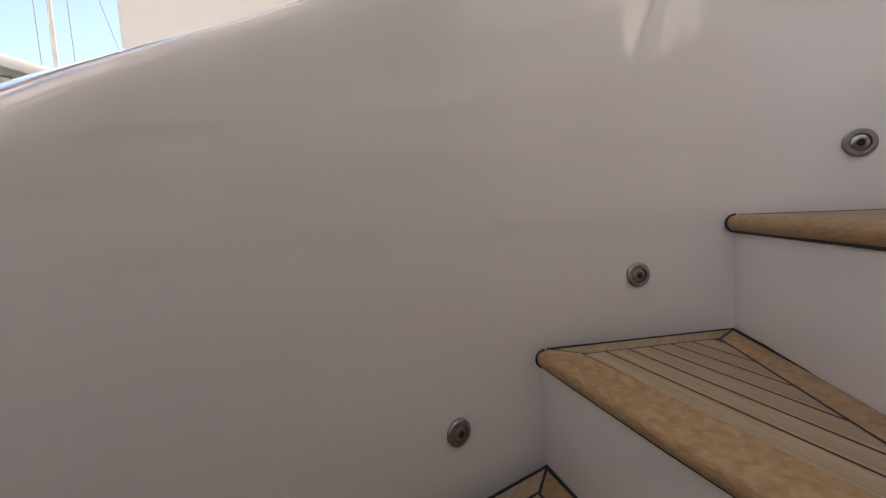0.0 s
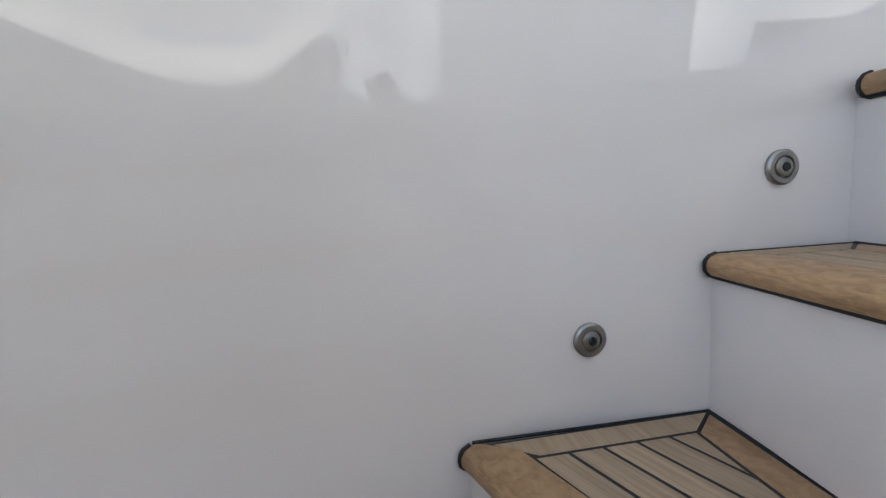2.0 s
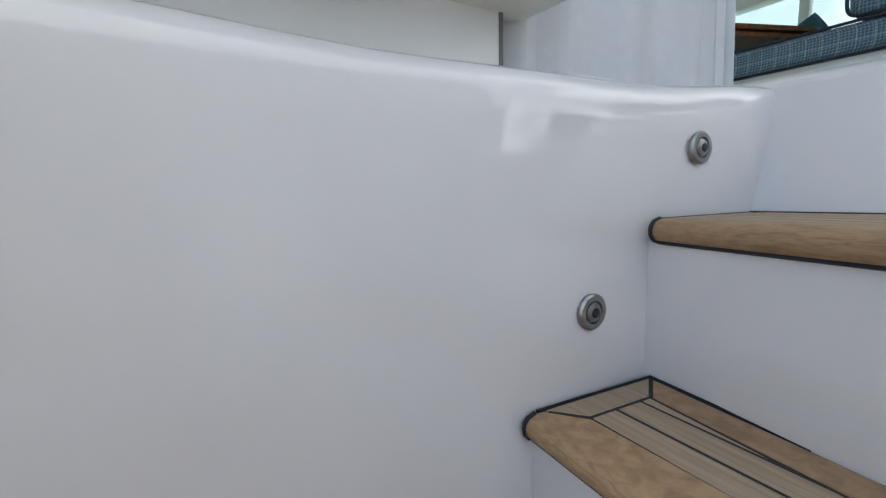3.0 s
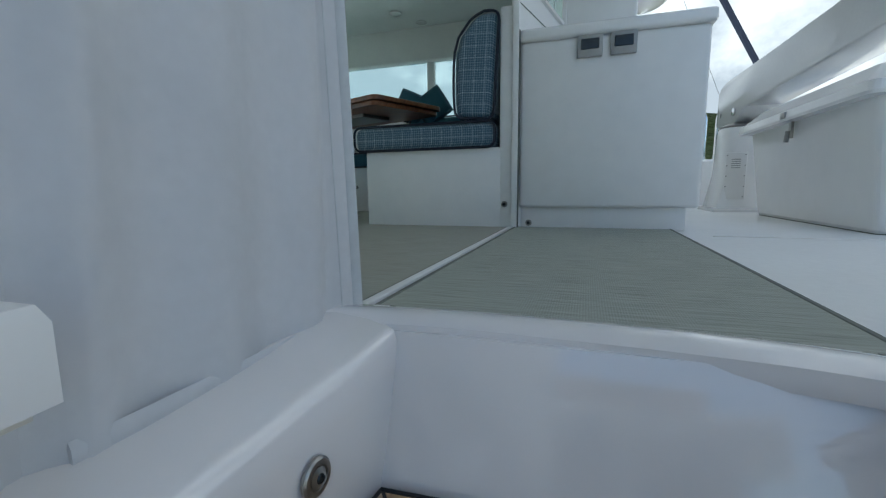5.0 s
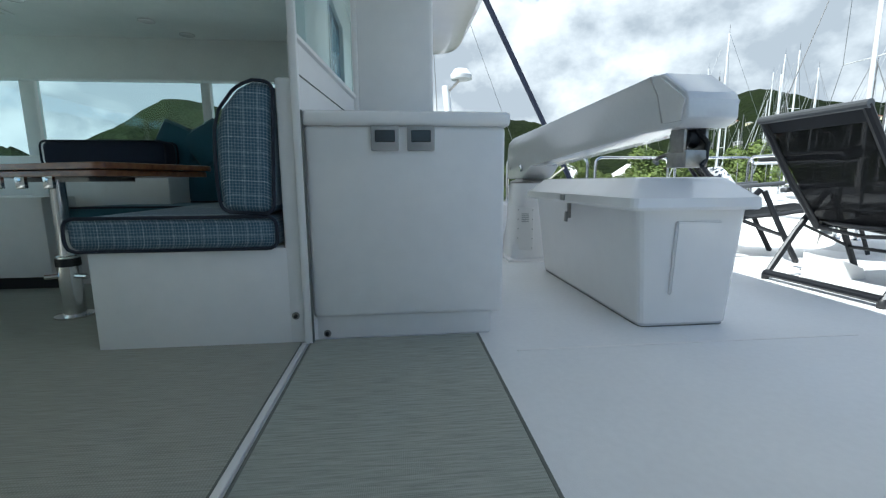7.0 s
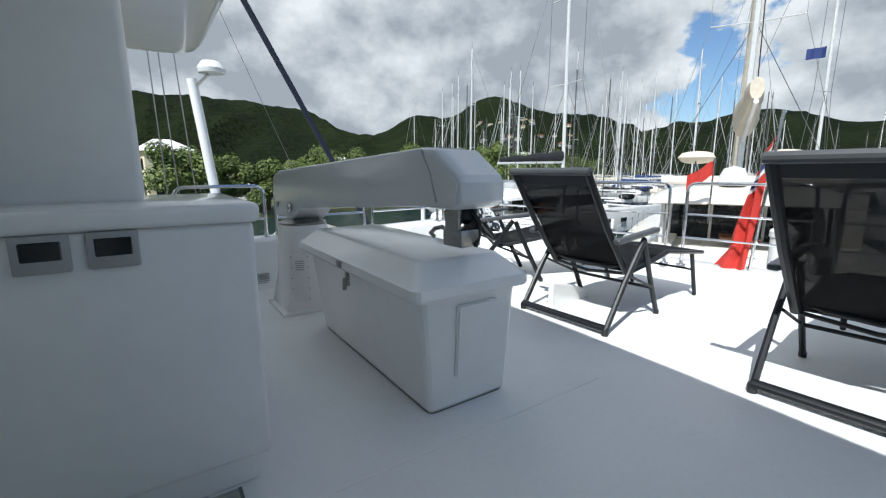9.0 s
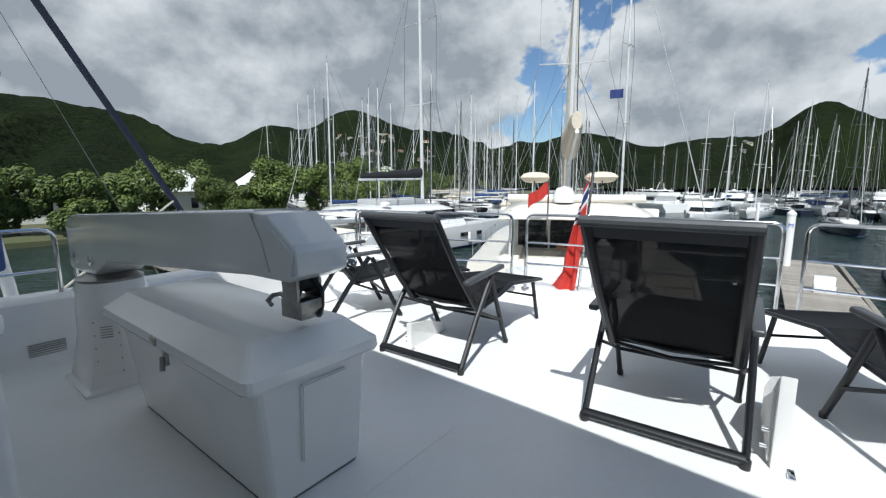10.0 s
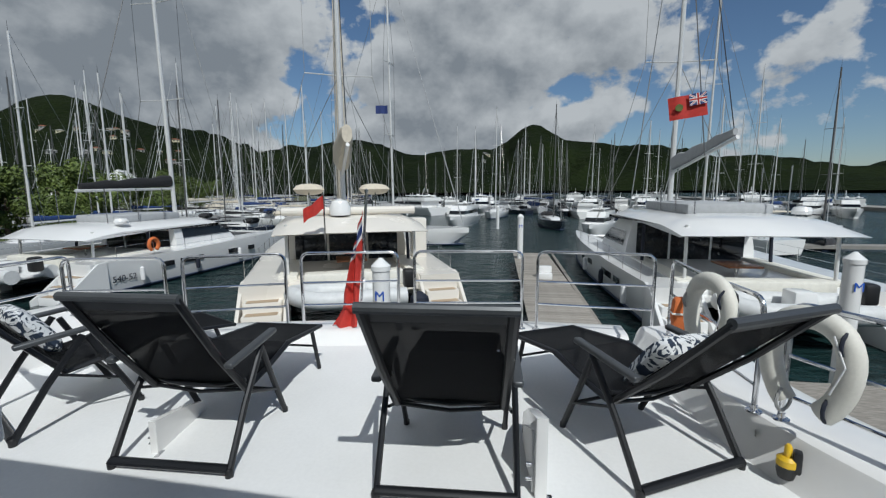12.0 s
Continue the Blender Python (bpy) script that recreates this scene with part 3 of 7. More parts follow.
def tread(k, z):
    (aw, ai), (bw, bi) = RISERS[k], RISERS[k + 1]
    aw, ai, bw, bi = (Vector(v) for v in (aw, ai, bw, bi))
    aw, bw = aw + (ai - aw).normalized() * 0.008, bw + (bi - bw).normalized() * 0.008
    st = thing("stair_tread", "teak stair tread with black caulked seams over a white riser", "stair tread", group="teak stairs")
    mid = (aw + ai + bw + bi) / 4
    nose = inward(aw, ai, mid)
    aw2, ai2 = aw - nose * 0.012, ai - nose * 0.012
    # tucked a little into the wall
    quad = [aw2, ai2, bi, bw]
    if sum(a.x * b.y - b.x * a.y for a, b in zip(quad, quad[1:] + quad[:1])) < 0:
        quad.reverse()
    t = 0.027
    n_front, n_back, n_wall = nose, inward(bw, bi, mid), inward(aw2, bw, mid)
    # black bed: shows as the caulk lines and the outline
    bed = clip(quad, aw2 + n_front * 0.030, n_front)
    board(bed, z - 0.024, z - 0.001, "caulk_bed", CAULK, st, 0)
    core = clip(clip(quad, bw + n_back * 0.004, n_back), aw2 + n_wall * 0.003, n_wall)
    # rounded nosing, swept along the front edge, bowed a little
    a3, b3 = aw2 + (ai2 - aw2).normalized() * 0.006, ai2
    rows = []
    for i in range(13):
        s = (i - 1) / 11 if i else 0.0
        if i == 1:
            s = 0.036 / (b3 - a3).length
        p = a3.lerp(b3, s) - nose * 0.008 * math.sin(math.pi * s)
        w = 0.0522 + 0.012 * math.sin(math.pi * s) - (0.030 if i == 0 else 0.0)
        prof = [(w, 0.0), (0.014, 0.0), (0.005, -0.003), (0.001, -0.008), (0.0, -0.013), (0.001, -0.019), (0.006, -0.0245), (0.018, -t), (w, -t)]
        rows.append([Vector((p.x + nose.x * u, p.y + nose.y * u, z + v)) for u, v in prof])
    part("nosing", loft(rows), TEAK, st, "smooth oiled teak nosing")
    first = [r for r in rows[0]]
    part("edge_seal", tubed([v - Vector(((ai2 - aw2).normalized().x, (ai2 - aw2).normalized().y, 0)) * 0.002 for v in first[1:8]], 0.0028, 6), CAULK, st, "black rubber bead against the wall")
    part("lower_seal", tubed([r[6].lerp(r[7], 0.4) + Vector((0, 0, -0.001)) for r in rows], 0.0028, 6), CAULK, st)
    def flat(p):
        return Vector((p.x, p.y, z - 0.0015))
    part("side_seal", tubed([flat(aw2 + n_front * 0.02), flat(bw)], 0.0022, 6), CAULK, st, "black bead along the wall")
    part("back_seal", tubed([flat(bw), flat(bi)], 0.003, 6), CAULK, st, "black bead along the riser")
    # borders
    inner = clip(core, aw2 + n_front * 0.0565, n_front)
    wall_w, back_w, seam = 0.034, 0.042, 0.0033
    cut0, cut1 = aw2 + n_front * 0.024, aw2 + n_front * 0.0565 + n_wall * wall_w
    border_wall = clip(clip(clip(core, cut0, n_front), aw2 + n_wall * wall_w, -n_wall), cut0, inward(cut0, cut1, bw))
    border_wall = clip(border_wall, bw, Vector((-(n_wall / wall_w - n_back / back_w))))
    board(border_wall, z - 0.02, z, "side_border", TEAKPALE, st)
    border_back = clip(inner, bw + n_back * back_w, -n_back)
    border_back = clip(border_back, bw + (n_wall / wall_w - n_back / back_w).normalized() * seam, Vector((n_wall / wall_w - n_back / back_w)))
    board(border_back, z - 0.02, z, "back_border", TEAK, st)
    field = clip(clip(inner, aw2 + n_wall * (wall_w + seam), n_wall), bw + n_back * (back_w + seam), n_back)
    pitch = 0.036
    for i in range(12):
        lo, hi = 0.0565 + i * pitch, 0.0565 + (i + 1) * pitch - seam
        plank = clip(clip(field, aw2 + n_front * lo, n_front), aw2 + n_front * hi, -n_front)
        ob = board(plank, z - 0.02, z, "plank", TEAKPALE, st)
        if ob is not None:
            ang = math.atan2((ai - aw).y, (ai - aw).x)
            ob.data.transform(Matrix.Rotation(-ang, 4, "Z"))
            ob.rotation_euler.z = ang
    # riser under the nosing
    aw4, ai4 = aw - (ai - aw).normalized() * 0.06, ai
    rows = []
    for i in range(9):
        s = i / 8
        p = aw4.lerp(ai4, s) - nose * (0.010 * math.sin(math.pi * s) - 0.006)
        rows.append([Vector((p.x, p.y, z - t + 0.002)), Vector((p.x, p.y, z - RISE - 0.01)), Vector((p.x + nose.x * 0.03, p.y + nose.y * 0.03, z - RISE - 0.01)), Vector((p.x + nose.x * 0.03, p.y + nose.y * 0.03, z - t + 0.002))])
    part("riser", loft(rows), STAIRGEL, st, "white gelcoat riser")
    return st


for k in range(8):
    tread(k, TOP_TREAD + (k - 7) * RISE)
# last riser, up to the deck lip
setting("riser_top", swept([(0.905, -0.2), (0.985, 0.02), (1.06, 0.02), (0.99, -0.2)], "x", 0.56, 1.26), STAIRGEL, "white gelcoat riser under the deck edge", "wall")


def courtesy_light(x, y, z, yaw):
    """Round steel step light, facing the stairs."""
    st = thing("step_light", "round brushed steel step light set in the white stair wall", "step light", (x, y, z), yaw, "step lights")
    m = pose(0, 0, 0, 0, 90, 0) @ Matrix.Scale(0.86, 4)
    part("flange", lathe([(0.0, 0.0), (0.0235, 0.0), (0.0235, 0.004), (0.021, 0.0065), (0.015, 0.0065), (0.0135, 0.003), (0.0, 0.003)], 28, m), DULLSTEEL, st)
    part("inner_ring", lathe([(0.0, 0.002), (0.0125, 0.002), (0.0125, 0.006), (0.008, 0.0085), (0.0, 0.0085)], 20, m), DULLSTEEL, st, "steel bulb collar")
    part("lens", lathe([(0.0, 0.008), (0.0065, 0.008), (0.005, 0.0105), (0.0, 0.011)], 16, m), SCREEN, st, "dark glass lens")
    return st


for x, y, z, yaw in ((0.612, 0.800, -0.069, -5), (0.602, 0.617, -0.250, -3), (0.580, 0.390, -0.434, 2), (0.652, 0.098, -0.625, 36), (0.922, -0.115, -0.815, 63), (1.16, -0.19, -1.005, 78)):
    courtesy_light(x, y, z, yaw)

# ---- panel, ledge and canvas above the stair coaming ----
setting("wall_coaming_panel", prism([(0.505, 0.57), (0.50, 0.42), (0.49, 0.1), (0.52, -0.10), (0.64, -0.30), (0.72, -0.60), (0.72, -1.32), (0.66, -1.32), (0.66, -0.60), (0.58, -0.32), (0.46, -0.12), (0.43, 0.1), (0.44, 0.44), (0.445, 0.57)], -2.29, 2.08), GELMATT, "white moulded panel above the stair coaming", "wall")
setting("panel_joint", boxed(0.498, 0.507, 0.570, 0.5745, 0.0, 2.05), BINDING, "dark joint at the end of the coaming panel", "trim")
setting("ledge_coaming", prism([(0.575, 0.625), (0.60, 0.40), (0.60, 0.1), (0.62, -0.10), (0.70, -0.30), (0.52, -0.30), (0.48, 0.1), (0.48, 0.56), (0.49, 0.62)], 0.092, 0.155, 0.015), GELMATT, "white ledge with rounded edge over the stair coaming", "trim")
setting("ledge_underside", prism([(0.565, 0.615), (0.592, 0.40), (0.592, 0.1), (0.61, -0.09), (0.50, -0.09), (0.485, 0.1), (0.485, 0.56), (0.49, 0.61)], 0.084, 0.0915), CREAMVINYL, "pale underside of the ledge", "trim")
setting("wall_saloon_port", boxed(-3.6, 0.30, -1.36, -1.3, 0.0, 2.1), GELMATT, "white saloon side wall", "wall")


def canvas_curtain():
    ct = thing("canvas_curtain", "white canvas enclosure curtain with zip edging hung beside the stairs", "curtain")
    rows = []
    base = [(0.520, 1.045), (0.518, 1.0), (0.516, 0.95), (0.513, 0.87), (0.510, 0.79), (0.507, 0.71), (0.503, 0.66), (0.497, 0.62), (0.488, 0.58), (0.475, 0.53)]
    for i, p in enumerate(smooth_line([(x, y, 0) for x, y in base], 4)):
        row = []
        for k in range(13):
            z = -0.04 + 2.10 * k / 12
            wob = 0.010 * math.sin(i * 0.9 + z * 2.1) * min(1, i / 4)
            row.append(Vector((p.x - 0.05 * (z / 2) + wob, p.y + 0.02 * math.sin(z * 3.0) * min(1, i / 6), z)))
        rows.append(row)
    bm = loft(rows, False)
    bmesh.ops.solidify(bm, geom=bm.faces, thickness=0.003)
    part("cloth", bm, CANVAS, ct)
    for off, w, name, mt in ((0.0, 0.020, "zip_tape", ZIP), (0.040, 0.0022, "seam", ZIP)):
        pts = [Vector((0.521 - 0.05 * (z / 2) + 0.003, 1.045 - off, z)) for z in [0.02 + 2.05 * k / 12 for k in range(13)]]
        part(name, tubed(pts, w / 2, 6, flat=0.35), mt, ct)
    part("bottom_hem", tubed([Vector((x + 0.004, y, 0.02)) for x, y in base[:7]], 0.012, 6, flat=0.3), CANVAS, ct)
    bm = bmesh.new()
    for i in range(130):
        z = 0.04 + i * 0.0155
        add_box(bm, 0.518 - 0.05 * z / 2, 0.530 - 0.05 * z / 2, 1.050, 1.0535, z, z + 0.009)
    part("zip_teeth", bm, WHITEFAB, ct, smooth=False)
    return ct


canvas_curtain()

# ---- floor coverings ----
mat_rug = thing("woven_mat", "grey-green woven runner mat with bound edges lying on the deck", "rug")
part("weave", boxed(0.515, 1.232, 1.060, 2.70, 0.001, 0.009, 0.003, 1), CARPET, mat_rug)
for x0, x1, y0, y1 in ((1.228, 1.240, 1.072, 2.70), (0.508, 0.518, 1.072, 2.70), (0.512, 1.236, 1.066, 1.078)):
    part("binding", boxed(x0, x1, y0, y1, 0.001, 0.0105, 0.002, 1), BINDING, mat_rug)
setting("floor_saloon_carpet", boxed(-3.4, 0.470, 1.03, 5.0, 0.001, 0.007), CARPETIN, "pale beige woven carpet on the saloon floor", "carpet", False)
setting("trim_threshold", boxed(0.478, 0.499, 1.06, 2.66, 0.0, 0.012, 0.004, 2), GELMATT, "white sliding track across the saloon opening", "trim")
setting("floor_seam", boxed(0.4705, 0.4765, 1.06, 2.66, 0.001, 0.008), BINDING, "dark carpet edge", "trim")

# ---- hardtop ----


def hardtop():
    outline = rounded([Vector((x, y, 0)) for x, y in ((-3.75, -1.7), (1.38, -1.7), (1.62, 1.6), (1.68, 3.6), (1.62, 6.2), (-3.75, 6.3))], 0.35, True, 6)
    bm = bmesh.new()
    n = len(outline)
    c = sum(outline, Vector()) / n
    rings = []
    for inset, z in ((0.42, 2.08), (0.30, 2.085), (0.16, 2.11), (0.05, 2.17), (0.0, 2.24), (0.02, 2.30), (0.12, 2.35)):
        rings.append([bm.verts.new((p.x + (c.x - p.x) / abs((c - p).length) * inset, p.y + (c.y - p.y) / (c - p).length * inset, z)) for p in outline])
    for a, b in zip(rings, rings[1:]):
        for k in range(n):
            bm.faces.new((a[k], a[(k + 1) % n], b[(k + 1) % n], b[k]))
    bm.faces.new(rings[0][::-1])
    bm.faces.new(rings[-1])
    bmesh.ops.recalc_face_normals(bm, faces=bm.faces)
    return setting("ceiling_hardtop", bm, GEL, "white moulded hardtop with rounded edges over the flybridge", "roof")


hardtop()
setting("ceiling_saloon", boxed(-3.3, 0.42, -1.2, 5.02, 1.88, 2.075), LINER, "pale cream headliner of the saloon", "ceiling", False)

# ---- helm cabinet, pillar, glazed bulkhead ----


def cabinet():
    cb = thing("wet_bar_cabinet", "white gelcoat cabinet with counter top and two small screens", "cabinet")
    part("kick_base", boxed(0.53, 1.30, 2.72, 3.40, 0.0, 0.125, 0.012), GELMATT, cb)
    part("body", boxed(0.525, 1.345, 2.687, 3.42, 0.108, 0.905, 0.018, 3), GELMATT, cb)
    part("counter_top", boxed(0.522, 1.362, 2.668, 3.44, 0.903, 0.962, 0.016, 3), GEL, cb)
    for x in (0.79, 0.935):
        sc = part("instrument", boxed(x, x + 0.113, 2.668, 2.69, 0.805, 0.903, 0.006, 2), GREYBEZEL, cb, "grey framed instrument")
        part("screen", boxed(x + 0.017, x + 0.097, 2.665, 2.68, 0.838, 0.886, 0.003, 1), SCREEN, sc, "dark display")
    return cb


cabinet()
setting("pillar_hardtop", boxed(0.71, 1.07, 2.99, 3.36, 0.955, 2.09, 0.02, 3), GELMATT, "broad white pillar that carries the hardtop", "pillar")
setting("pillar_hardtop_trim", boxed(0.700, 0.722, 2.975, 3.0, 0.962, 2.09, 0.004), GELMATT, "white trim along the pillar", "trim")


def bulkhead():
    """Slanting bulkhead between the saloon opening and the pillar: glass over a white panel."""
    a, b = Vector((0.505, 2.68)), Vector((0.705, 2.985))

    def at(s, z):
        p = a.lerp(b, s)
        return Vector((p.x, p.y, z))

    def slab(name, pts, th, mt, label, parent=None):
        n = Vector(((b - a).y, -(b - a).x, 0)).normalized() * th
        bm = bmesh.new()
        f1 = [bm.verts.new(p) for p in pts]
        f2 = [bm.verts.new(p - n) for p in pts]
        bm.faces.new(f1)
        bm.faces.new(f2[::-1])
        for i in range(len(pts)):
            j = (i + 1) % len(pts)
            bm.faces.new((f1[j], f1[i], f2[i], f2[j]))
        bmesh.ops.recalc_face_normals(bm, faces=bm.faces)
        if parent is None:
            return setting(name, bm, mt, label, "wall" if mt is GELMATT else "window", False)
        return part(name, bm, mt, parent, label, False)

    slab("wall_bulkhead", [at(0, 0), at(1, 0), at(1, 1.06), at(0, 1.24)], 0.03, GELMATT, "white lower bulkhead panel with a slanting top")
    win = slab("window_bulkhead", [at(0.03, 1.235), at(0.97, 1.065), at(0.97, 2.07), at(0.03, 2.07)], 0.008, GLASS, "clear glass pane in the bulkhead")
    win.visible_shadow = False
    part("frame", tubed([at(0.02, 1.24), at(0.98, 1.067)], 0.014, 6), GELMATT, win)
    setting("trim_bulkhead_line", tubed([at(0.04, 1.10), at(0.98, 0.97)], 0.0035, 5), BINDING, "dark joint line in the bulkhead", "trim")


bulkhead()
setting("trim_door_track", boxed(0.492, 0.522, 2.655, 2.688, 0.0, 2.08, 0.006, 2), GELMATT, "white upright track of the sliding enclosure", "trim")
setting("trim_track_line", boxed(0.5225, 0.5265, 2.660, 2.684, 0.0, 0.96), BINDING, "dark rubber joint", "trim")


def knob(x, y, z):
    k = thing("door_stop", "small dark steel door stop on the white panel", "door stop", (x, y, z), 0, "door stops")
    m = pose(0, 0, 0, 90, 0, 0)
    part("plate", lathe([(0, 0), (0.016, 0), (0.016, 0.004), (0.0, 0.005)], 16, m), DULLSTEEL, k)
    part("pin", lathe([(0, 0.004), (0.008, 0.004), (0.009, 0.014), (0.006, 0.02), (0, 0.02)], 12, m), BLACK, k, "dark rubber pin")


knob(0.455, 2.68, 0.125)
knob(0.575, 2.72, 0.028)

# ---- saloon ----
settee = thing("saloon_bench", "white moulded saloon seat base with an end panel", "seat")
part("base", boxed(-0.335, 0.47, 2.684, 4.5, 0.0, 0.415, 0.008), GELMATT, settee)
part("end_panel", boxed(0.425, 0.492, 2.682, 4.5, 0.0, 1.085, 0.012, 2), GELMATT, settee)
part("toe_step", boxed(-0.42, -0.29, 2.95, 4.4, 0.0, 0.13, 0.01), GELMATT, settee)


def cushion(name, label, w, d, h, m, material=None, edge=True, taper=0.0):
    """Boxy upholstered cushion centred on the origin, base at z 0."""
    c = thing(name, label, "cushion")
    c.matrix_world = m
    if not edge:
        part("cover", pillowed(w, d, h, crown=0.012, res=14), material or PLAID, c)
        return c
    bm = boxed(-w / 2, w / 2, -d / 2, d / 2, 0, h, min(0.04, h * 0.3), 4)
    bmesh.ops.subdivide_edges(bm, edges=[e for e in bm.edges if e.calc_length() > 0.2], cuts=5, use_grid_fill=True)
    for v in bm.verts:
        u, q = v.co.x / w * 2, v.co.y / d * 2
        v.co.z += (0.018 if v.co.z > h / 2 else -0.0) * (1 - u * u) * (1 - q * q) + 0.004 * math.sin(v.co.x * 23) * (1 - q * q)
    def drawn_in(p):
        if taper and p.z > h * 0.3:
            u = p.x / w * 2
            p.z += (0.02 * (1 - u * u) - taper * max(0.0, (u - 0.25) / 0.75) ** 2.2) * min(1, (p.z / h - 0.3) / 0.6)
        return p

    for v in bm.verts:
        drawn_in(v.co)
    part("cover", bm, material or PLAID, c)
    for y in (-d / 2, d / 2):
        loop = rounded([(-w / 2, y, 0), (w / 2, y, 0), (w / 2, y, h), (-w / 2, y, h)], 0.045, True, 5)
        if taper:
            loop = [drawn_in(a.lerp(b, k / 6)) for a, b in zip(loop, loop[1:] + loop[:1]) for k in range(6) if k == 0 or (a - b).length > 0.1]
        part("piping", tubed(loop, 0.007, 6, True), PIPING, c, "navy piping")
    return c


cushion("seat_cushion", "blue plaid seat cushion with navy piping on the bench", 0.80, 1.80, 0.13, pose(0.005, 3.565, 0.416))
cushion("back_cushion", "tall blue plaid back cushion with navy piping", 0.51, 1.76, 0.20, pose(0.41, 3.55, 0.81, 0, -87, 0), taper=0.10)
box_seat = thing("settee", "white moulded settee base along the saloon windows", "seat")
part("base", boxed(-1.30, -0.30, 3.95, 4.55, 0.0, 0.40, 0.02), GELMATT, box_seat)
part("back_ledge", boxed(-2.6, 0.42, 4.62, 5.015, 0.0, 0.90, 0.02), GELMATT, box_seat)
cushion("settee_cushion", "dark teal settee cushion under the windows", 1.3, 0.5, 0.12, pose(-0.75, 4.2, 0.402), TEAL)
cushion("teal_cushion", "dark teal settee back cushion under the windows", 1.7, 0.34, 0.11, pose(-0.55, 4.5, 0.69, 82, 0, 0), TEAL)
cushion("bolster", "long navy bolster cushion on the settee back", 0.80, 0.17, 0.17, pose(-1.12, 4.20, 0.80), NAVY)
bolster_shelf = thing("bolster_shelf", "white shelf behind the settee", "shelf")
part("board", boxed(-1.6, -0.7, 4.08, 4.52, 0.40, 0.80, 0.02), GELMATT, bolster_shelf)
for x, r in ((-0.78, 20), (-0.55, -12)):
    cushion("scatter_pillow", "teal scatter pillow standing on its corner against the window", 0.30, 0.30, 0.09, pose(x, 4.42, 0.97, 86, 45, 0) @ pose(0, 0, -0.04, 0, 0, r), TEAL, False)


def table():
    tb = thing("saloon_table", "varnished mahogany folding table on a chrome pedestal", "table", (-0.74, 3.30, 0), 0)
    n, u, v = Vector((-0.36, 2.86)), Vector((-0.926, 0.377)), Vector((0.377, 0.926))
    c = Vector((-0.74, 3.30))
    lens = 1.16, 0.62
    out = [n, n + u * lens[0], n + u * lens[0] + v * lens[1], n + v * lens[1]]
    pts = rounded([Vector((*(p - c), 0)) for p in out], 0.05, True, 4)
    part("tabletop", prism([(p.x, p.y) for p in pts], 0.745, 0.773, 0.006), MAHOGANY, tb, "glossy mahogany top")
    part("lower_leaf", prism([(p.x * 0.96, p.y * 0.96) for p in pts], 0.713, 0.741, 0.006), MAHOGANY, tb, "folded mahogany leaf")
    part("under_frame", prism([(p.x * 0.4, p.y * 0.4) for p in pts], 0.690, 0.712), DULLSTEEL, tb)
    lx, ly = -0.04, -0.10
    part("column", lathe([(0.034, 0.30), (0.034, 0.70), (0.0, 0.70)], 20, pose(lx, ly, 0)), STEEL, tb, "chrome column")
    part("sleeve", lathe([(0.048, 0.0), (0.048, 0.32), (0.036, 0.325), (0.0, 0.325)], 20, pose(lx, ly, 0)), STEEL, tb, "chrome sleeve")
    part("foot", lathe([(0.085, 0.007), (0.085, 0.016), (0.05, 0.022), (0.0, 0.022)], 24, pose(lx, ly, 0)), STEEL, tb)
    part("clamp", lathe([(0.052, 0.27), (0.052, 0.31), (0.0, 0.31)], 20, pose(lx, ly, 0)), BLACK, tb)
    part("clamp_knob", tubed([(lx + 0.04, ly - 0.02, 0.22), (lx + 0.11, ly - 0.04, 0.22)], 0.012, 8), STEEL, tb)
    part("clamp_knob", tubed([(lx - 0.04, ly - 0.02, 0.22), (lx - 0.09, ly - 0.04, 0.22)], 0.012, 8), STEEL, tb)
    for dx in (-0.14, 0.0, 0.16):
        part("hinge", boxed(dx - 0.02, dx + 0.02, -0.36 - dx * 0.4, -0.34 - dx * 0.4, 0.66, 0.712, 0.004), STEEL, tb)


table()
arm = thing("table_bracket", "steel support arm fixed to the settee base", "bracket")
part("bar", boxed(-0.60, -0.30, 3.30, 3.34, 0.20, 0.27, 0.006), DULLSTEEL, arm)


def locker(x0, x1, y0, y1, h, door):
    lk = thing("saloon_locker", "white saloon locker with a flush door on the cabin floor", "locker", group="saloon lockers")
    part("carcass", boxed(x0, x1, y0, y1, 0.09, h, 0.012), GELMATT, lk)
    part("plinth", boxed(x0 + 0.02, x1 - 0.02, y0 + 0.06, y1, 0.0, 0.09), BLACK, lk)
    if door:
        d = part("door", boxed(x0 + 0.06, x1 - 0.10, y0 - 0.012, y0 + 0.002, 0.13, h - 0.05, 0.004), GEL, lk)
        part("latch", lathe([(0, 0), (0.014, 0), (0.014, 0.006), (0, 0.007)], 14, pose(x0 + 0.10, y0 - 0.012, h - 0.10, 90, 0, 0)), DULLSTEEL, d, "round steel latch")
        for z in (0.16, 0.20, 0.24):
            part("switch", boxed(x1 - 0.085, x1 - 0.055, y0 - 0.008, y0 + 0.002, z, z + 0.028, 0.002), BLACK, lk)
    return lk


locker(-2.36, -1.86, 3.82, 4.5, 0.56, True)
locker(-1.855, -1.32, 3.80, 4.5, 0.60, False)
helm = thing("helm_console", "low white helm console with a teal vinyl top under the windscreen", "console")
part("body", boxed(-3.25, -2.40, 2.6, 4.5, 0.0, 0.62, 0.03), GELMATT, helm)
part("cover", pillowed(0.82, 1.85, 0.16, crown=0.02), TEALVINYL, helm, "teal vinyl cover").matrix_local = pose(-2.82, 3.55, 0.60)

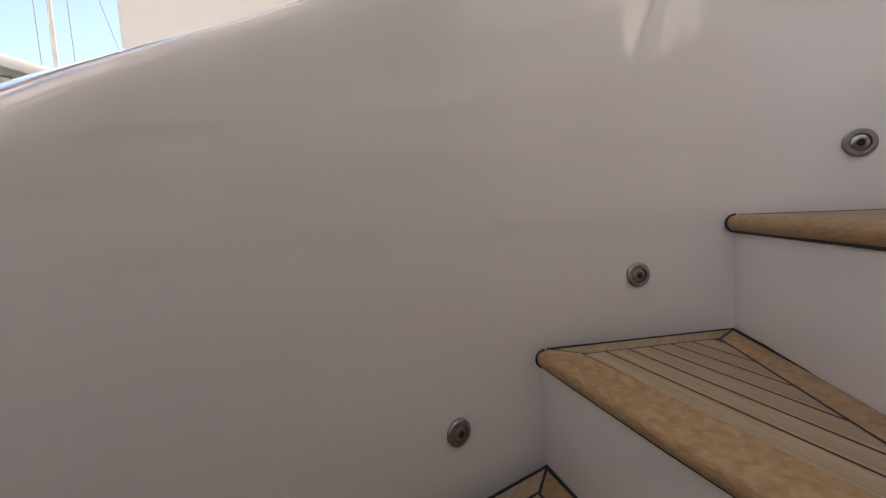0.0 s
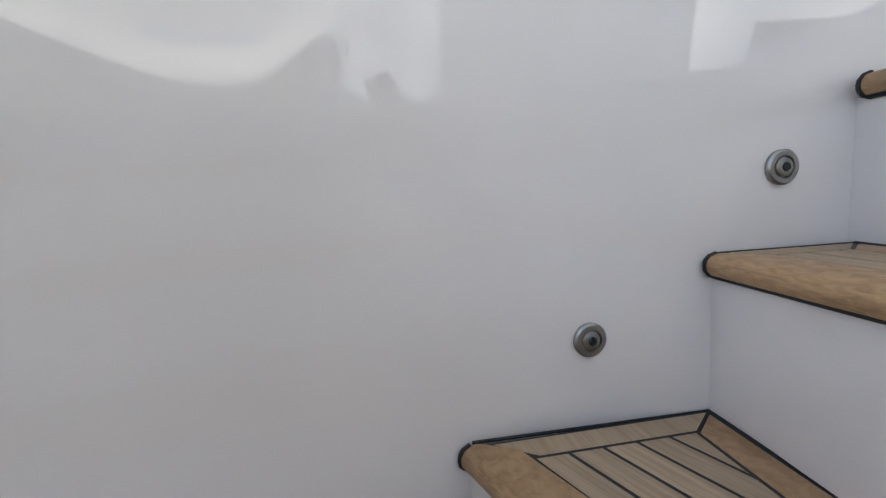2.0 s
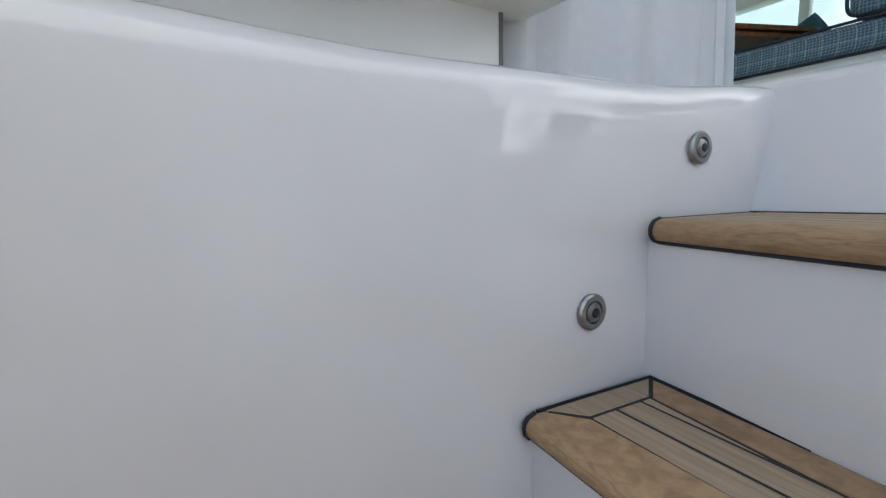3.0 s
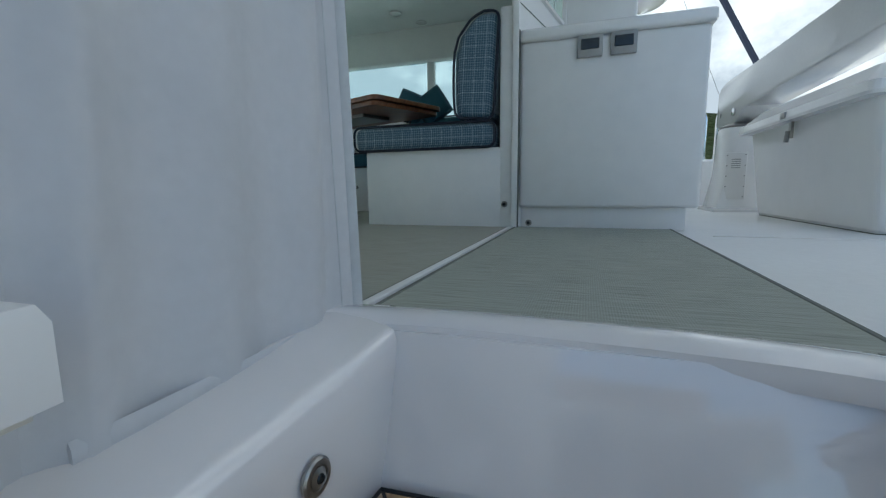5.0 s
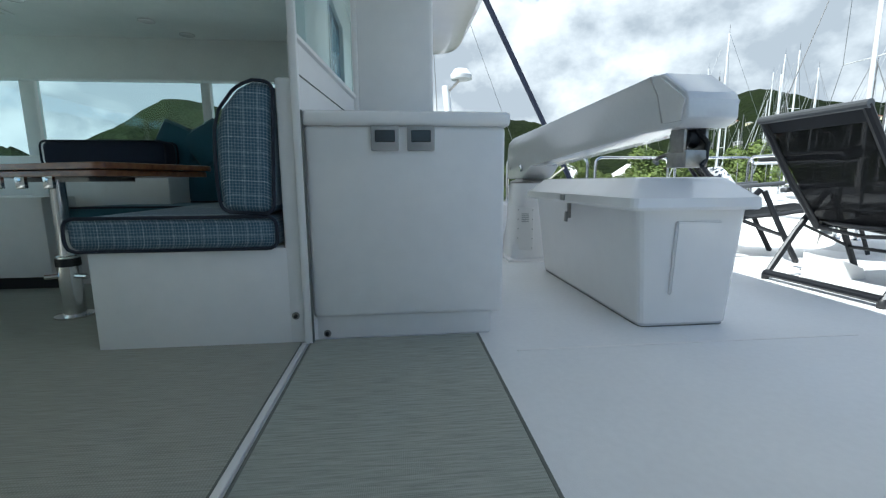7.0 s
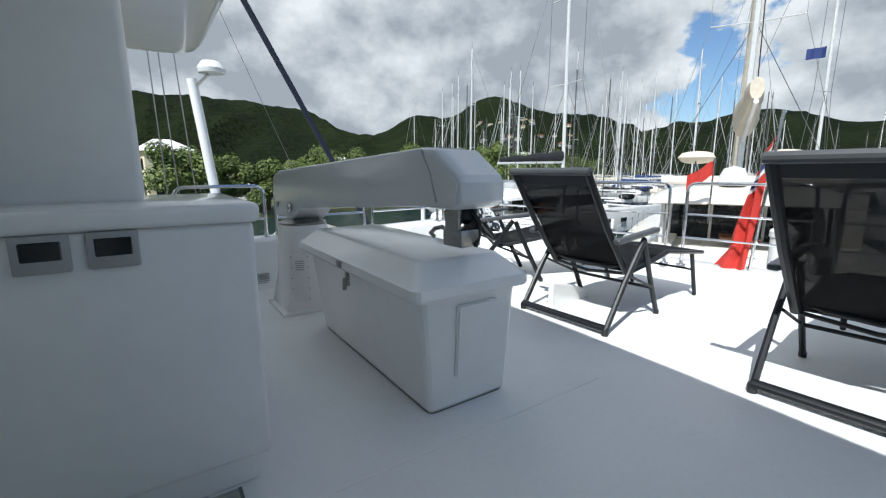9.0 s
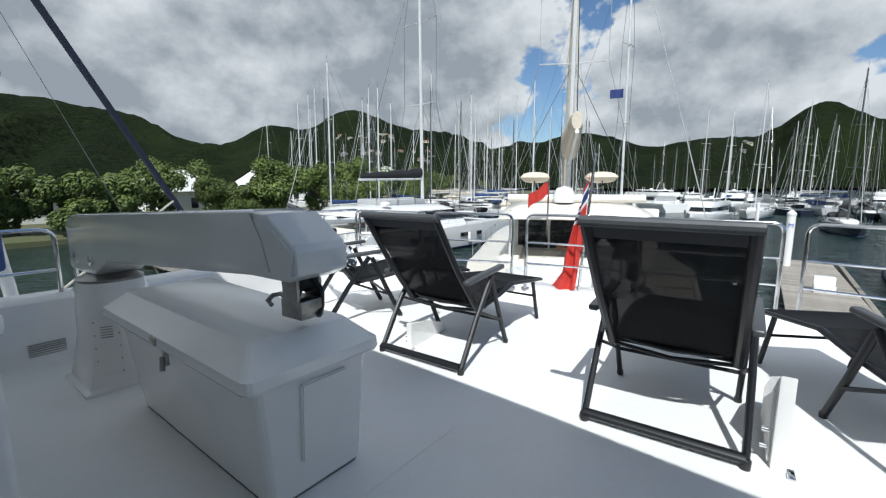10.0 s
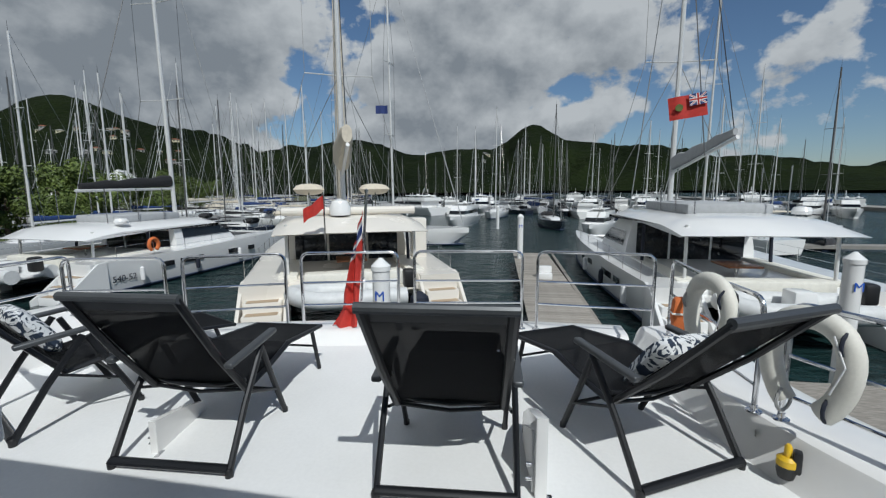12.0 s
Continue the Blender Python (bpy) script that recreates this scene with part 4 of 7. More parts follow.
# ---- saloon windows and walls ----
WX = -3.35
for name, bm in (("wall_front_lower", boxed(WX - 0.06, WX, -1.3, 5.10, 0.0, 0.78)), ("wall_front_upper", boxed(WX - 0.06, WX, -1.3, 5.10, 1.80, 2.08)),
                 ("wall_starboard_lower", boxed(WX, 0.50, 5.02, 5.10, 0.0, 0.92)), ("wall_starboard_upper", boxed(WX, 0.50, 5.02, 5.10, 1.56, 2.08))):
    setting(name, bm, GELMATT, "white saloon wall round the windows", "wall")
for i, (x0, x1, y0, y1, z0, z1) in enumerate(((WX - 0.05, WX, 1.2, 1.3, 0.78, 1.80), (WX - 0.07, WX + 0.02, 4.85, 5.10, 0.78, 1.80), (-2.3, -2.18, 5.025, 5.095, 0.92, 1.56), (-0.83, -0.75, 5.025, 5.095, 0.92, 1.56), (0.36, 0.50, 5.025, 5.095, 0.92, 1.56))):
    setting("window_post", boxed(x0, x1, y0, y1, z0, z1, 0.01), GELMATT, "white window post", "window post")
setting("valance_front", swept([(-1.3, 1.78), (4.95, 1.72), (4.95, 1.93), (-1.3, 1.93)], "x", WX + 0.001, WX + 0.10), LINER, "padded cream valance over the windscreen", "trim")
setting("valance_side", boxed(WX, 0.42, 4.92, 5.015, 1.54, 1.90, 0.03), LINER, "padded cream valance over the side windows", "trim")
for name, bm in (("window_front", boxed(WX - 0.03, WX - 0.024, -1.2, 4.90, 0.78, 1.80)), ("window_side", boxed(WX, 0.38, 5.06, 5.066, 0.92, 1.56))):
    w = setting(name, bm, GLASS, "clear saloon window glass", "window", False)
    w.visible_shadow = False


# aft side of the saloon behind the pillar, with a blue tinted vinyl window
for x0, x1, y0, y1, z0, z1 in ((0.44, 0.49, 3.02, 5.02, 1.086, 1.12), (0.44, 0.49, 3.02, 5.02, 1.84, 2.08), (0.44, 0.49, 3.02, 3.72, 1.12, 1.84), (0.44, 0.49, 4.42, 5.02, 1.12, 1.84)):
    setting("wall_saloon_aft", boxed(x0, x1, y0, y1, z0, z1), GELMATT, "white aft side wall of the saloon", "wall", False)
aft_window = setting("window_aft", boxed(0.462, 0.468, 3.72, 4.42, 1.12, 1.84), BLUEVINYL, "blue tinted vinyl window in the saloon side", "window", False)
part("frame", tubed([(0.492, 3.73, 1.13), (0.492, 4.41, 1.13), (0.492, 4.41, 1.83), (0.492, 3.73, 1.83)], 0.008, 6, True), GELMATT, aft_window)


def ceiling_lamp(x, y):
    lp = thing("ceiling_light", "round recessed ceiling light with a white bezel", "ceiling light", (x, y, 1.879), 0, "saloon ceiling lights")
    part("bezel", lathe([(0.03, -0.001), (0.055, -0.001), (0.058, -0.006), (0.045, -0.012), (0.03, -0.012)], 24), GEL, lp)
    part("diffuser", lathe([(0, -0.004), (0.032, -0.004), (0.032, -0.007), (0, -0.007)], 20), GREYBEZEL, lp, "frosted lens")


for x, y in ((-1.58, 4.16), (-0.80, 4.80), (-0.95, 4.5), (-0.1, 2.1), (-2.0, 2.6)):
    ceiling_lamp(x, y)
hatch = thing("ceiling_hatch", "recessed cream ceiling hatch with a dark vent", "hatch", (-2.05, 4.30, 1.878))
part("frame", boxed(-0.25, 0.25, -0.15, 0.15, -0.012, 0.0, 0.005), LINER, hatch)
part("recess", boxed(-0.21, 0.21, -0.11, 0.11, -0.016, -0.012), CREAMVINYL, hatch)
part("vent", boxed(-0.06, 0.10, -0.09, 0.0, -0.022, -0.016, 0.002), BLACK, hatch)
setting("trim_ceiling_joint", boxed(-3.3, 0.42, 3.55, 3.56, 1.876, 1.881), BINDING, "joint line in the headliner", "trim")

# ---- aft deck: coamings ----


def coaming(name, line, inner_h, width, label):
    """Moulded bulwark along a line: sloping inner face, rounded top."""
    pts = smooth_line([(x, y, 0) for x, y in line], 5)
    rows = []
    for i, p in enumerate(pts):
        d = (pts[min(i + 1, len(pts) - 1)] - pts[max(i - 1, 0)]).normalized()
        out = Vector((-d.y, d.x, 0))
        h = inner_h
        prof = [(-0.03, -0.01), (0.0, 0.02), (0.06, h * 0.8), (0.085, h * 0.95), (0.12, h), (width - 0.05, h), (width, h * 0.9), (width + 0.03, -0.3), (width + 0.1, -1.6)]
        rows.append([p + out * a + Vector((0, 0, b)) for a, b in prof])
    return setting(name, loft(rows, False), GEL, label, "bulwark")


coaming("bulwark_port", [(2.3, -0.98), (2.9, -0.55), (3.45, -0.26), (3.95, -0.06), (4.5, 0.07), (5.2, 0.10), (5.62, 0.18)][::-1], 0.25, 0.62, "white moulded bulwark along the port side")
coaming("bulwark_starboard", [(0.5, 5.24), (1.5, 5.22), (2.3, 5.22), (3.3, 5.32), (4.2, 5.45), (4.8, 5.3), (5.0, 4.7)], 0.46, 0.4, "white moulded bulwark along the starboard side")
coaming("bulwark_stern", [(5.0, 4.72), (5.24, 3.9), (5.42, 3.0), (5.56, 2.0), (5.64, 1.2), (5.62, 0.18)], 0.13, 0.45, "low white moulded lip along the stern")
setting("trim_deck_joint", boxed(1.36, 2.9, 2.5, 2.512, 0.0, 0.0025), GELMATT, "faint joint in the deck moulding", "trim")
vent = thing("vent_grille", "white louvred vent in the bulwark", "vent", (1.80, 5.235, 0.12))
for i in range(6):
    part("slat", boxed(-0.10, 0.10, -0.012, 0.0, -0.045 + i * 0.016, -0.037 + i * 0.016, 0.001, 1), GREYBEZEL, vent)

deflector = thing("wind_deflector", "clear acrylic wind deflector standing on the starboard bulwark", "screen")
pane = part("pane", boxed(1.16, 1.58, 5.400, 5.406, 0.455, 0.82, 0.002, 1), GLASS, deflector)
pane.visible_shadow = False
for x in (1.22, 1.52):
    part("bracket", boxed(x - 0.02, x + 0.02, 5.39, 5.416, 0.452, 0.50, 0.003), STEEL, deflector, "steel clamp")

# ---- dock box ----


def dock_box():
    bx = thing("dock_box", "large white fibreglass dock box with an overhanging lid and steel latch", "storage box")

    def ring(x0, x1, y0, y1, z, r):
        return [Vector((p.x, p.y, z)) for p in rounded([(x0, y0, 0), (x1, y0, 0), (x1, y1, 0), (x0, y1, 0)], r, True, 4)]

    def shell(rings):
        bm = bmesh.new()
        vs = [[bm.verts.new(p) for p in r] for r in rings]
        n = len(vs[0])
        for a, b in zip(vs, vs[1:]):
            for k in range(n):
                bm.faces.new((a[k], a[(k + 1) % n], b[(k + 1) % n], b[k]))
        bm.faces.new(vs[0][::-1])
        bm.faces.new(vs[-1])
        bmesh.ops.recalc_face_normals(bm, faces=bm.faces)
        return crisp(bm, 14)

    part("body", shell([ring(2.005, 2.425, 2.712, 4.03, 0.004, 0.03), ring(1.995, 2.435, 2.700, 4.04, 0.02, 0.04), ring(1.925, 2.448, 2.648, 4.06, 0.56, 0.05)]), GEL, bx)
    part("lid", shell([ring(1.87, 2.465, 2.592, 4.11, 0.553, 0.045), ring(1.862, 2.472, 2.585, 4.118, 0.566, 0.05), ring(1.866, 2.468, 2.589, 4.114, 0.605, 0.05), ring(1.885, 2.452, 2.612, 4.095, 0.618, 0.05), ring(1.955, 2.39, 2.715, 4.0, 0.688, 0.04), ring(1.97, 2.375, 2.735, 3.985, 0.693, 0.04)]), GEL, bx, "white lid with bevelled edges")
    part("base_seal", shell([ring(2.001, 2.429, 2.708, 4.034, 0.0, 0.04), ring(2.001, 2.429, 2.708, 4.034, 0.0045, 0.04)]), BINDING, bx, "dark rubber line along the deck")
    for x0, x1, top in ((2.115, 2.30, 0.50),):
        bm = bmesh.new()
        prof = [(x0, 0.16), (x1, 0.16), (x1 + 0.02, top), (x0 - 0.01, top)]
        for (y_lo, y_hi, off) in ((2.682, 2.64, 0.0),):
            a = [bm.verts.new((x, (y_lo - (z - 0.16) * 0.10) - 0.012, z)) for x, z in prof]
            b = [bm.verts.new((x, (y_lo - (z - 0.16) * 0.10) + 0.02, z)) for x, z in prof]
            bm.faces.new(a)
            bm.faces.new(b[::-1])
            for i in range(4):
                j = (i + 1) % 4
                bm.faces.new((a[j], a[i], b[i], b[j]))
        bmesh.ops.recalc_face_normals(bm, faces=bm.faces)
        bmesh.ops.bevel(bm, geom=list(bm.edges), offset=0.006, segments=2, affect="EDGES")
        part("end_rib", bm, GEL, bx)
    la = part("latch", boxed(1.895, 1.912, 3.345, 3.375, 0.46, 0.55, 0.003), DULLSTEEL, bx, "steel hasp latch")
    part("padlock", tubed([(1.89, 3.36, 0.50), (1.885, 3.36, 0.44)], 0.012, 8), DULLSTEEL, la)
    part("staple", boxed(1.855, 1.87, 3.33, 3.39, 0.565, 0.60, 0.003), DULLSTEEL, bx)
    for dy in (-0.02, 0.02):
        part("rivet", lathe([(0, 0), (0.006, 0), (0.004, 0.004), (0, 0.004)], 8, pose(1.862, 3.36 + dy, 0.59, 0, -90, 0)), BLACK, bx)


dock_box()

# ---- crane ----


def crane():
    cr = thing("davit_crane", "white fibreglass davit crane with a long boom over the dock box", "crane")
    # pedestal
    c = Vector((2.05, 4.62))
    rows = []
    n = 24
    for r, z in ((0.27, 0.0), (0.27, 0.02), (0.235, 0.03), (0.215, 0.3), (0.20, 0.62), (0.19, 0.66)):
        row = []
        for k in range(n + 1):
            a = 2 * math.pi * k / n
            q = 1.0 / max(abs(math.cos(a)), abs(math.sin(a))) if r > 0.23 else 1 + 0.12 * (math.sin(2 * a) ** 2)
            row.append(Vector((c.x + r * math.cos(a) * q * 0.9, c.y + r * math.sin(a) * q * 0.9, z)))
        rows.append(row)
    part("pedestal", loft(rows), GEL, cr, "white tapered pedestal")
    part("turntable", lathe([(0, 0.655), (0.17, 0.655), (0.18, 0.675), (0.12, 0.70), (0, 0.70)], 28, pose(c.x, c.y, 0)), DULLSTEEL, cr, "steel turntable ring")
    hatch_p = part("access_plate", boxed(-0.07, 0.07, -0.008, 0.0, 0.10, 0.46, 0.004), GELMATT, cr)
    hatch_p.matrix_local = pose(c.x - 0.10, c.y - 0.215, 0, 0, 0, -24)
    for i in range(5):
        part("vent_slot", boxed(-0.03, 0.03, -0.012, -0.007, 0.34 + i * 0.016, 0.346 + i * 0.016), GREYBEZEL, hatch_p)
    for sx in (-0.06, 0.06):
        for z in (0.12, 0.2, 0.28, 0.36, 0.44):
            part("screw", lathe([(0, 0), (0.005, 0), (0, 0.003)], 8, pose(sx, -0.008, z, 90, 0, 0)), DULLSTEEL, hatch_p)
    # boom: side outline swept across its width, tip towards -y
    foot, tip = Vector((2.06, 4.98)), Vector((2.20, 2.60))
    u = (tip - foot).normalized()
    s = Vector((-u.y, u.x))
    L = (tip - foot).length
    prof = [(0.0, 0.715), (0.05, 0.70), (0.42, 0.70), (0.50, 0.74), (0.60, 0.80), (L - 0.5, 0.885), (L - 0.30, 0.90), (L - 0.06, 0.90), (L, 0.93), (L - 0.004, 1.01), (L - 0.02, 1.04), (L - 0.17, 1.145), (L - 0.27, 1.155), (0.9, 1.10), (0.16, 1.065), (0.03, 1.03), (0.0, 0.97)]
    bm = bmesh.new()
    w = 0.122
    sides = []
    for k, (sgn, ww) in enumerate(((-1, w), (1, w))):
        sides.append([bm.verts.new((foot.x + u.x * d + s.x * sgn * ww * (1.0 if d > 0.5 else 1.08), foot.y + u.y * d + s.y * sgn * ww * (1.0 if d > 0.5 else 1.08), z)) for d, z in prof])
    bm.faces.new(sides[0])
    bm.faces.new(sides[1][::-1])
    m = len(prof)
    for i in range(m):
        j = (i + 1) % m
        bm.faces.new((sides[0][j], sides[0][i], sides[1][i], sides[1][j]))
    bmesh.ops.recalc_face_normals(bm, faces=bm.faces)
    es = [e for e in bm.edges if len(e.link_faces) == 2 and e.calc_face_angle(0) > 0.6]
    bmesh.ops.bevel(bm, geom=es, offset=0.014, segments=3, affect="EDGES", profile=0.5)
    part("boom", crisp(bm, 20), CRANE, cr, "glossy grey-white boom")

    def along(d, z, side=0.0):
        return Vector((foot.x + u.x * d + s.x * side, foot.y + u.y * d + s.y * side, z))

    for side in (-0.126, 0.126):
        part("panel_seam", tubed([along(L - 0.255, 1.145, side), along(L - 0.19, 1.05, side), along(L - 0.15, 0.93, side)], 0.006, 5), GREYBEZEL, cr)
        part("pivot_bolt", lathe([(0, 0), (0.03, 0), (0.03, 0.012), (0.012, 0.018), (0, 0.018)], 16, Matrix.Translation(along(0.40, 0.79, side * 1.03)) @ Vector((s.x * side, s.y * side, 0)).to_track_quat("Z", "Y").to_matrix().to_4x4()), STEEL, cr, "chrome pivot bolt")
        part("pivot_cover", lathe([(0, 0), (0.022, 0), (0.018, 0.006), (0, 0.006)], 16, Matrix.Translation(along(0.10, 0.80, side * 1.08)) @ Vector((s.x * side, s.y * side, 0)).to_track_quat("Z", "Y").to_matrix().to_4x4()), GREYBEZEL, cr)
    for side in (-1, 1):
        prof2 = [(L - 0.24, 1.125), (L - 0.18, 1.03), (L - 0.14, 0.925), (L - 0.03, 0.925), (L - 0.015, 1.01), (L - 0.04, 1.03), (L - 0.175, 1.125)]
        bm = bmesh.new()
        va = [bm.verts.new(along(d, z, side * 0.120)) for d, z in prof2]
        vb = [bm.verts.new(along(d, z, side * 0.129)) for d, z in prof2]
        bm.faces.new(va)
        bm.faces.new(vb[::-1])
        for i in range(len(prof2)):
            j = (i + 1) % len(prof2)
            bm.faces.new((va[j], va[i], vb[i], vb[j]))
        bmesh.ops.recalc_face_normals(bm, faces=bm.faces)
        part("end_cap", bm, CRANE, cr, "white bolted end cap", False)
    part("seam_across", tubed([along(L - 0.255, 1.152, -0.11), along(L - 0.255, 1.152, 0.11)], 0.005, 5), GREYBEZEL, cr)
    h = Vector((foot.x + u.x * (L - 0.13), foot.y + u.y * (L - 0.13)))
    base = Matrix.Translation((h.x, h.y, 0)) @ Matrix.Rotation(math.atan2(u.y, u.x), 4, "Z")
    for name, bmx, mt in (("head_plate", boxed(-0.05, 0.04, -0.06, -0.045, 0.80, 0.91, 0.003), DULLSTEEL), ("head_plate", boxed(-0.05, 0.04, 0.045, 0.06, 0.80, 0.91, 0.003), DULLSTEEL), ("winch_block", boxed(-0.07, 0.055, -0.055, 0.055, 0.735, 0.81, 0.006), DULLSTEEL)):
        part(name, bmx, mt, cr, "polished steel winch head").matrix_local = base
    part("sheave", lathe([(0, -0.04), (0.05, -0.04), (0.035, 0), (0.05, 0.04), (0, 0.04)], 20, base @ pose(-0.03, 0, 0.87, 90, 0, 0)), BLACK, cr)
    part("hook", tubed([base @ Vector(p) for p in ((-0.10, 0.0, 0.79), (-0.16, 0.01, 0.80), (-0.20, 0.0, 0.79), (-0.21, -0.02, 0.77), (-0.17, -0.03, 0.76))], 0.010, 8), DULLSTEEL, cr)
    part("cable", tubed([base @ Vector(p) for p in ((0.0, 0.03, 0.90), (0.05, 0.05, 0.84), (0.045, 0.05, 0.77), (0.06, 0.02, 0.74))], 0.012, 8), BLACK, cr, "black hydraulic hose")
    part("cable", tubed([base @ Vector(p) for p in ((-0.03, 0.02, 0.92), (-0.01, 0.0, 0.85), (-0.03, -0.02, 0.78))], 0.010, 8), BLACK, cr)


crane()

# ---- reclining chairs ----


def recliner(lean, head):
    """Folding reclining chair; local +x is the way it faces, origin under the rear floor bar's middle."""
    ch = thing("reclining_chair", "black mesh reclining deck chair with grey armrests and raised footrest", "deck chair", group="reclining chairs on the aft deck")
    W = 0.355
    hip = Vector((0.30, 0, 0.36))
    top = Vector((lean, 0, head))
    knee = Vector((0.84, 0, 0.45))
    toe = Vector((1.46, 0, 0.375))
    y = W - 0.055

    def at(v, yy, dz=0.0, dx=0.0):
        return Vector((v.x + dx, yy, v.z + dz))

    for sg in (1, -1):
        part("back_rail", tubed([at(hip, sg * y), at(hip.lerp(top, 0.5), sg * y, -0.012, -0.012), at(top, sg * y)], 0.019, 8, flat=1.3), FRAME, ch)
        part("seat_rail", tubed([at(hip, sg * y), at(hip.lerp(knee, 0.5), sg * y, -0.008), at(knee, sg * y)], 0.017, 8, flat=1.3), FRAME, ch)
        part("footrest_rail", tubed([at(knee, sg * (y - 0.01)), at(toe, sg * (y - 0.01))], 0.016, 8, flat=1.3), FRAME, ch)
        part("rear_leg", tubed([(0.0, sg * W, 0.02), (0.19, sg * W, 0.32), (0.40, sg * W, 0.60)], 0.023, 8, flat=0.75), FRAME, ch)
        part("front_leg", tubed([(0.70, sg * (W - 0.03), 0.012), (0.56, sg * (W - 0.025), 0.30), (0.43, sg * (W - 0.02), 0.585)], 0.022, 8, flat=0.75), FRAME, ch)
        part("footrest_leg", tubed([(1.42, sg * (y - 0.02), 0.01), (1.30, sg * (y - 0.02), 0.39)], 0.017, 8), FRAME, ch)
        ar = part("armrest", boxed(0.06, 0.56, sg * W - 0.026, sg * W + 0.026, 0.0, 0.034, 0.012, 3), FRAMEGREY, ch, "grey moulded armrest")
        ar.matrix_local = pose(0.0, 0, 0.585, 0, -5, 0)
        part("foot_cap", lathe([(0, 0), (0.022, 0), (0.024, 0.04), (0.018, 0.05), (0, 0.05)], 10, pose(0.0, sg * W, 0)), BLACK, ch, "black rubber foot")
        part("foot_cap", lathe([(0, 0), (0.02, 0), (0.02, 0.03), (0, 0.03)], 10, pose(0.70, sg * (W - 0.03), 0)), BLACK, ch)
        part("stretcher", tubed([(0.24, sg * (W - 0.02), 0.37), (0.60, sg * (W - 0.02), 0.22)], 0.010, 6), FRAME, ch)
    part("rear_bar", tubed([(0.0, -W, 0.045), (0.0, W, 0.045)], 0.025, 10, flat=1.1), FRAME, ch, "dark floor bar")
    part("front_bar", tubed([(0.60, -W + 0.03, 0.215), (0.60, W - 0.03, 0.215)], 0.012, 8), FRAME, ch)
    part("footrest_bar", tubed([(1.34, -y + 0.02, 0.24), (1.34, y - 0.02, 0.24)], 0.010, 8), FRAME, ch)
    part("head_bar", tubed([at(top, -y - 0.02), at(top, y + 0.02)], 0.024, 10), FRAMEGREY, ch, "grey head bar")
    part("lumbar_bar", tubed([at(hip, -y, 0.06, 0.0), at(hip, -y * 0.6, 0.035, -0.02), at(hip, 0, 0.025, -0.03), at(hip, y * 0.6, 0.035, -0.02), at(hip, y, 0.06, 0.0)], 0.014, 8), FRAME, ch)
    part("under_bar", tubed([at(hip, -y, 0.0), at(hip, 0, -0.03, 0.0), at(hip, y, 0.0)], 0.012, 8), FRAME, ch)
    part("toe_bar", tubed([at(toe, -y, 0), at(toe, y, 0)], 0.016, 8), FRAME, ch)

    def web(name, pts, half, mt=SLING):
        rows = []
        for p, sag in pts:
            rows.append([Vector((p.x + sag * 0.7 * (1 - v * v), v * half, p.z - sag * (1 - v * v))) for v in (-1, -0.75, -0.5, -0.25, 0, 0.25, 0.5, 0.75, 1)])
        bm = loft(rows, False)
        bmesh.ops.solidify(bm, geom=bm.faces, thickness=0.003)
        return part(name, bm, mt, ch, "black open-weave sling")

    off = Vector((0.012, 0, 0.006))
    web("back_sling", [(hip.lerp(top, t) + off, 0.02 * math.sin(math.pi * t)) for t in (0.02, 0.15, 0.3, 0.45, 0.6, 0.75, 0.9, 0.985)], y - 0.006, SLINGBACK)
    web("seat_sling", [(hip.lerp(knee, t) + Vector((0, 0, 0.012)), 0.02 * math.sin(math.pi * t)) for t in (0.0, 0.25, 0.5, 0.75, 1.0)], y - 0.006)
    web("footrest_sling", [(knee.lerp(toe, t) + Vector((0, 0, 0.012)), 0.012 * math.sin(math.pi * t)) for t in (0.0, 0.33, 0.66, 1.0)], y - 0.012)
    part("head_panel", boxed(-0.004, 0.004, -y + 0.02, y - 0.02, -0.10, -0.02, 0.002, 1), FRAME, ch).matrix_local = Matrix.Translation(top) @ pose(0.004, 0, 0, 0, math.degrees(math.atan2(top.x - hip.x, top.z - hip.z)), 0)
    part("care_label", boxed(-0.002, 0.0, -y + 0.045, -y + 0.058, 0.55, 0.585), WHITEFAB, ch).matrix_local = pose(hip.x + (top.x - hip.x) * 0.62 - 0.02, 0, 0.30, 0, 0, 0)
    return ch


CHAIR_PORT, CHAIR_STARBOARD = pose(3.735, 0.358, 0, 0, 0, 28), pose(3.66, 4.66, 0, 0, 0, -27)
upright = recliner(-0.20, 1.05)
upright.matrix_world = pose(3.417, 3.195, 0, 0, 0, 2)
flat_one = recliner(-0.36, 1.10)
flat_one.matrix_world = pose(3.405, 1.64, 0, 0, 0, 3)
side_one = recliner(-0.36, 1.02)
side_one.matrix_world = CHAIR_PORT
copy_thing(upright, CHAIR_STARBOARD)


def throw_pillow(m, label):
    p = thing("throw_pillow", label, "pillow", group="leaf print pillows")
    p.matrix_world = m
    part("cover", pillowed(0.40, 0.40, 0.11, crown=0.02, res=12), PRINT, p)


throw_pillow(CHAIR_PORT @ pose(0.17, 0.0, 0.57, 0, 51, 0), "white pillow printed with dark leaves lying on a deck chair")
throw_pillow(CHAIR_STARBOARD @ pose(0.16, 0.0, 0.60, 0, 54, 0), "white pillow printed with dark leaves propped on a deck chair")

# ---- rails ----


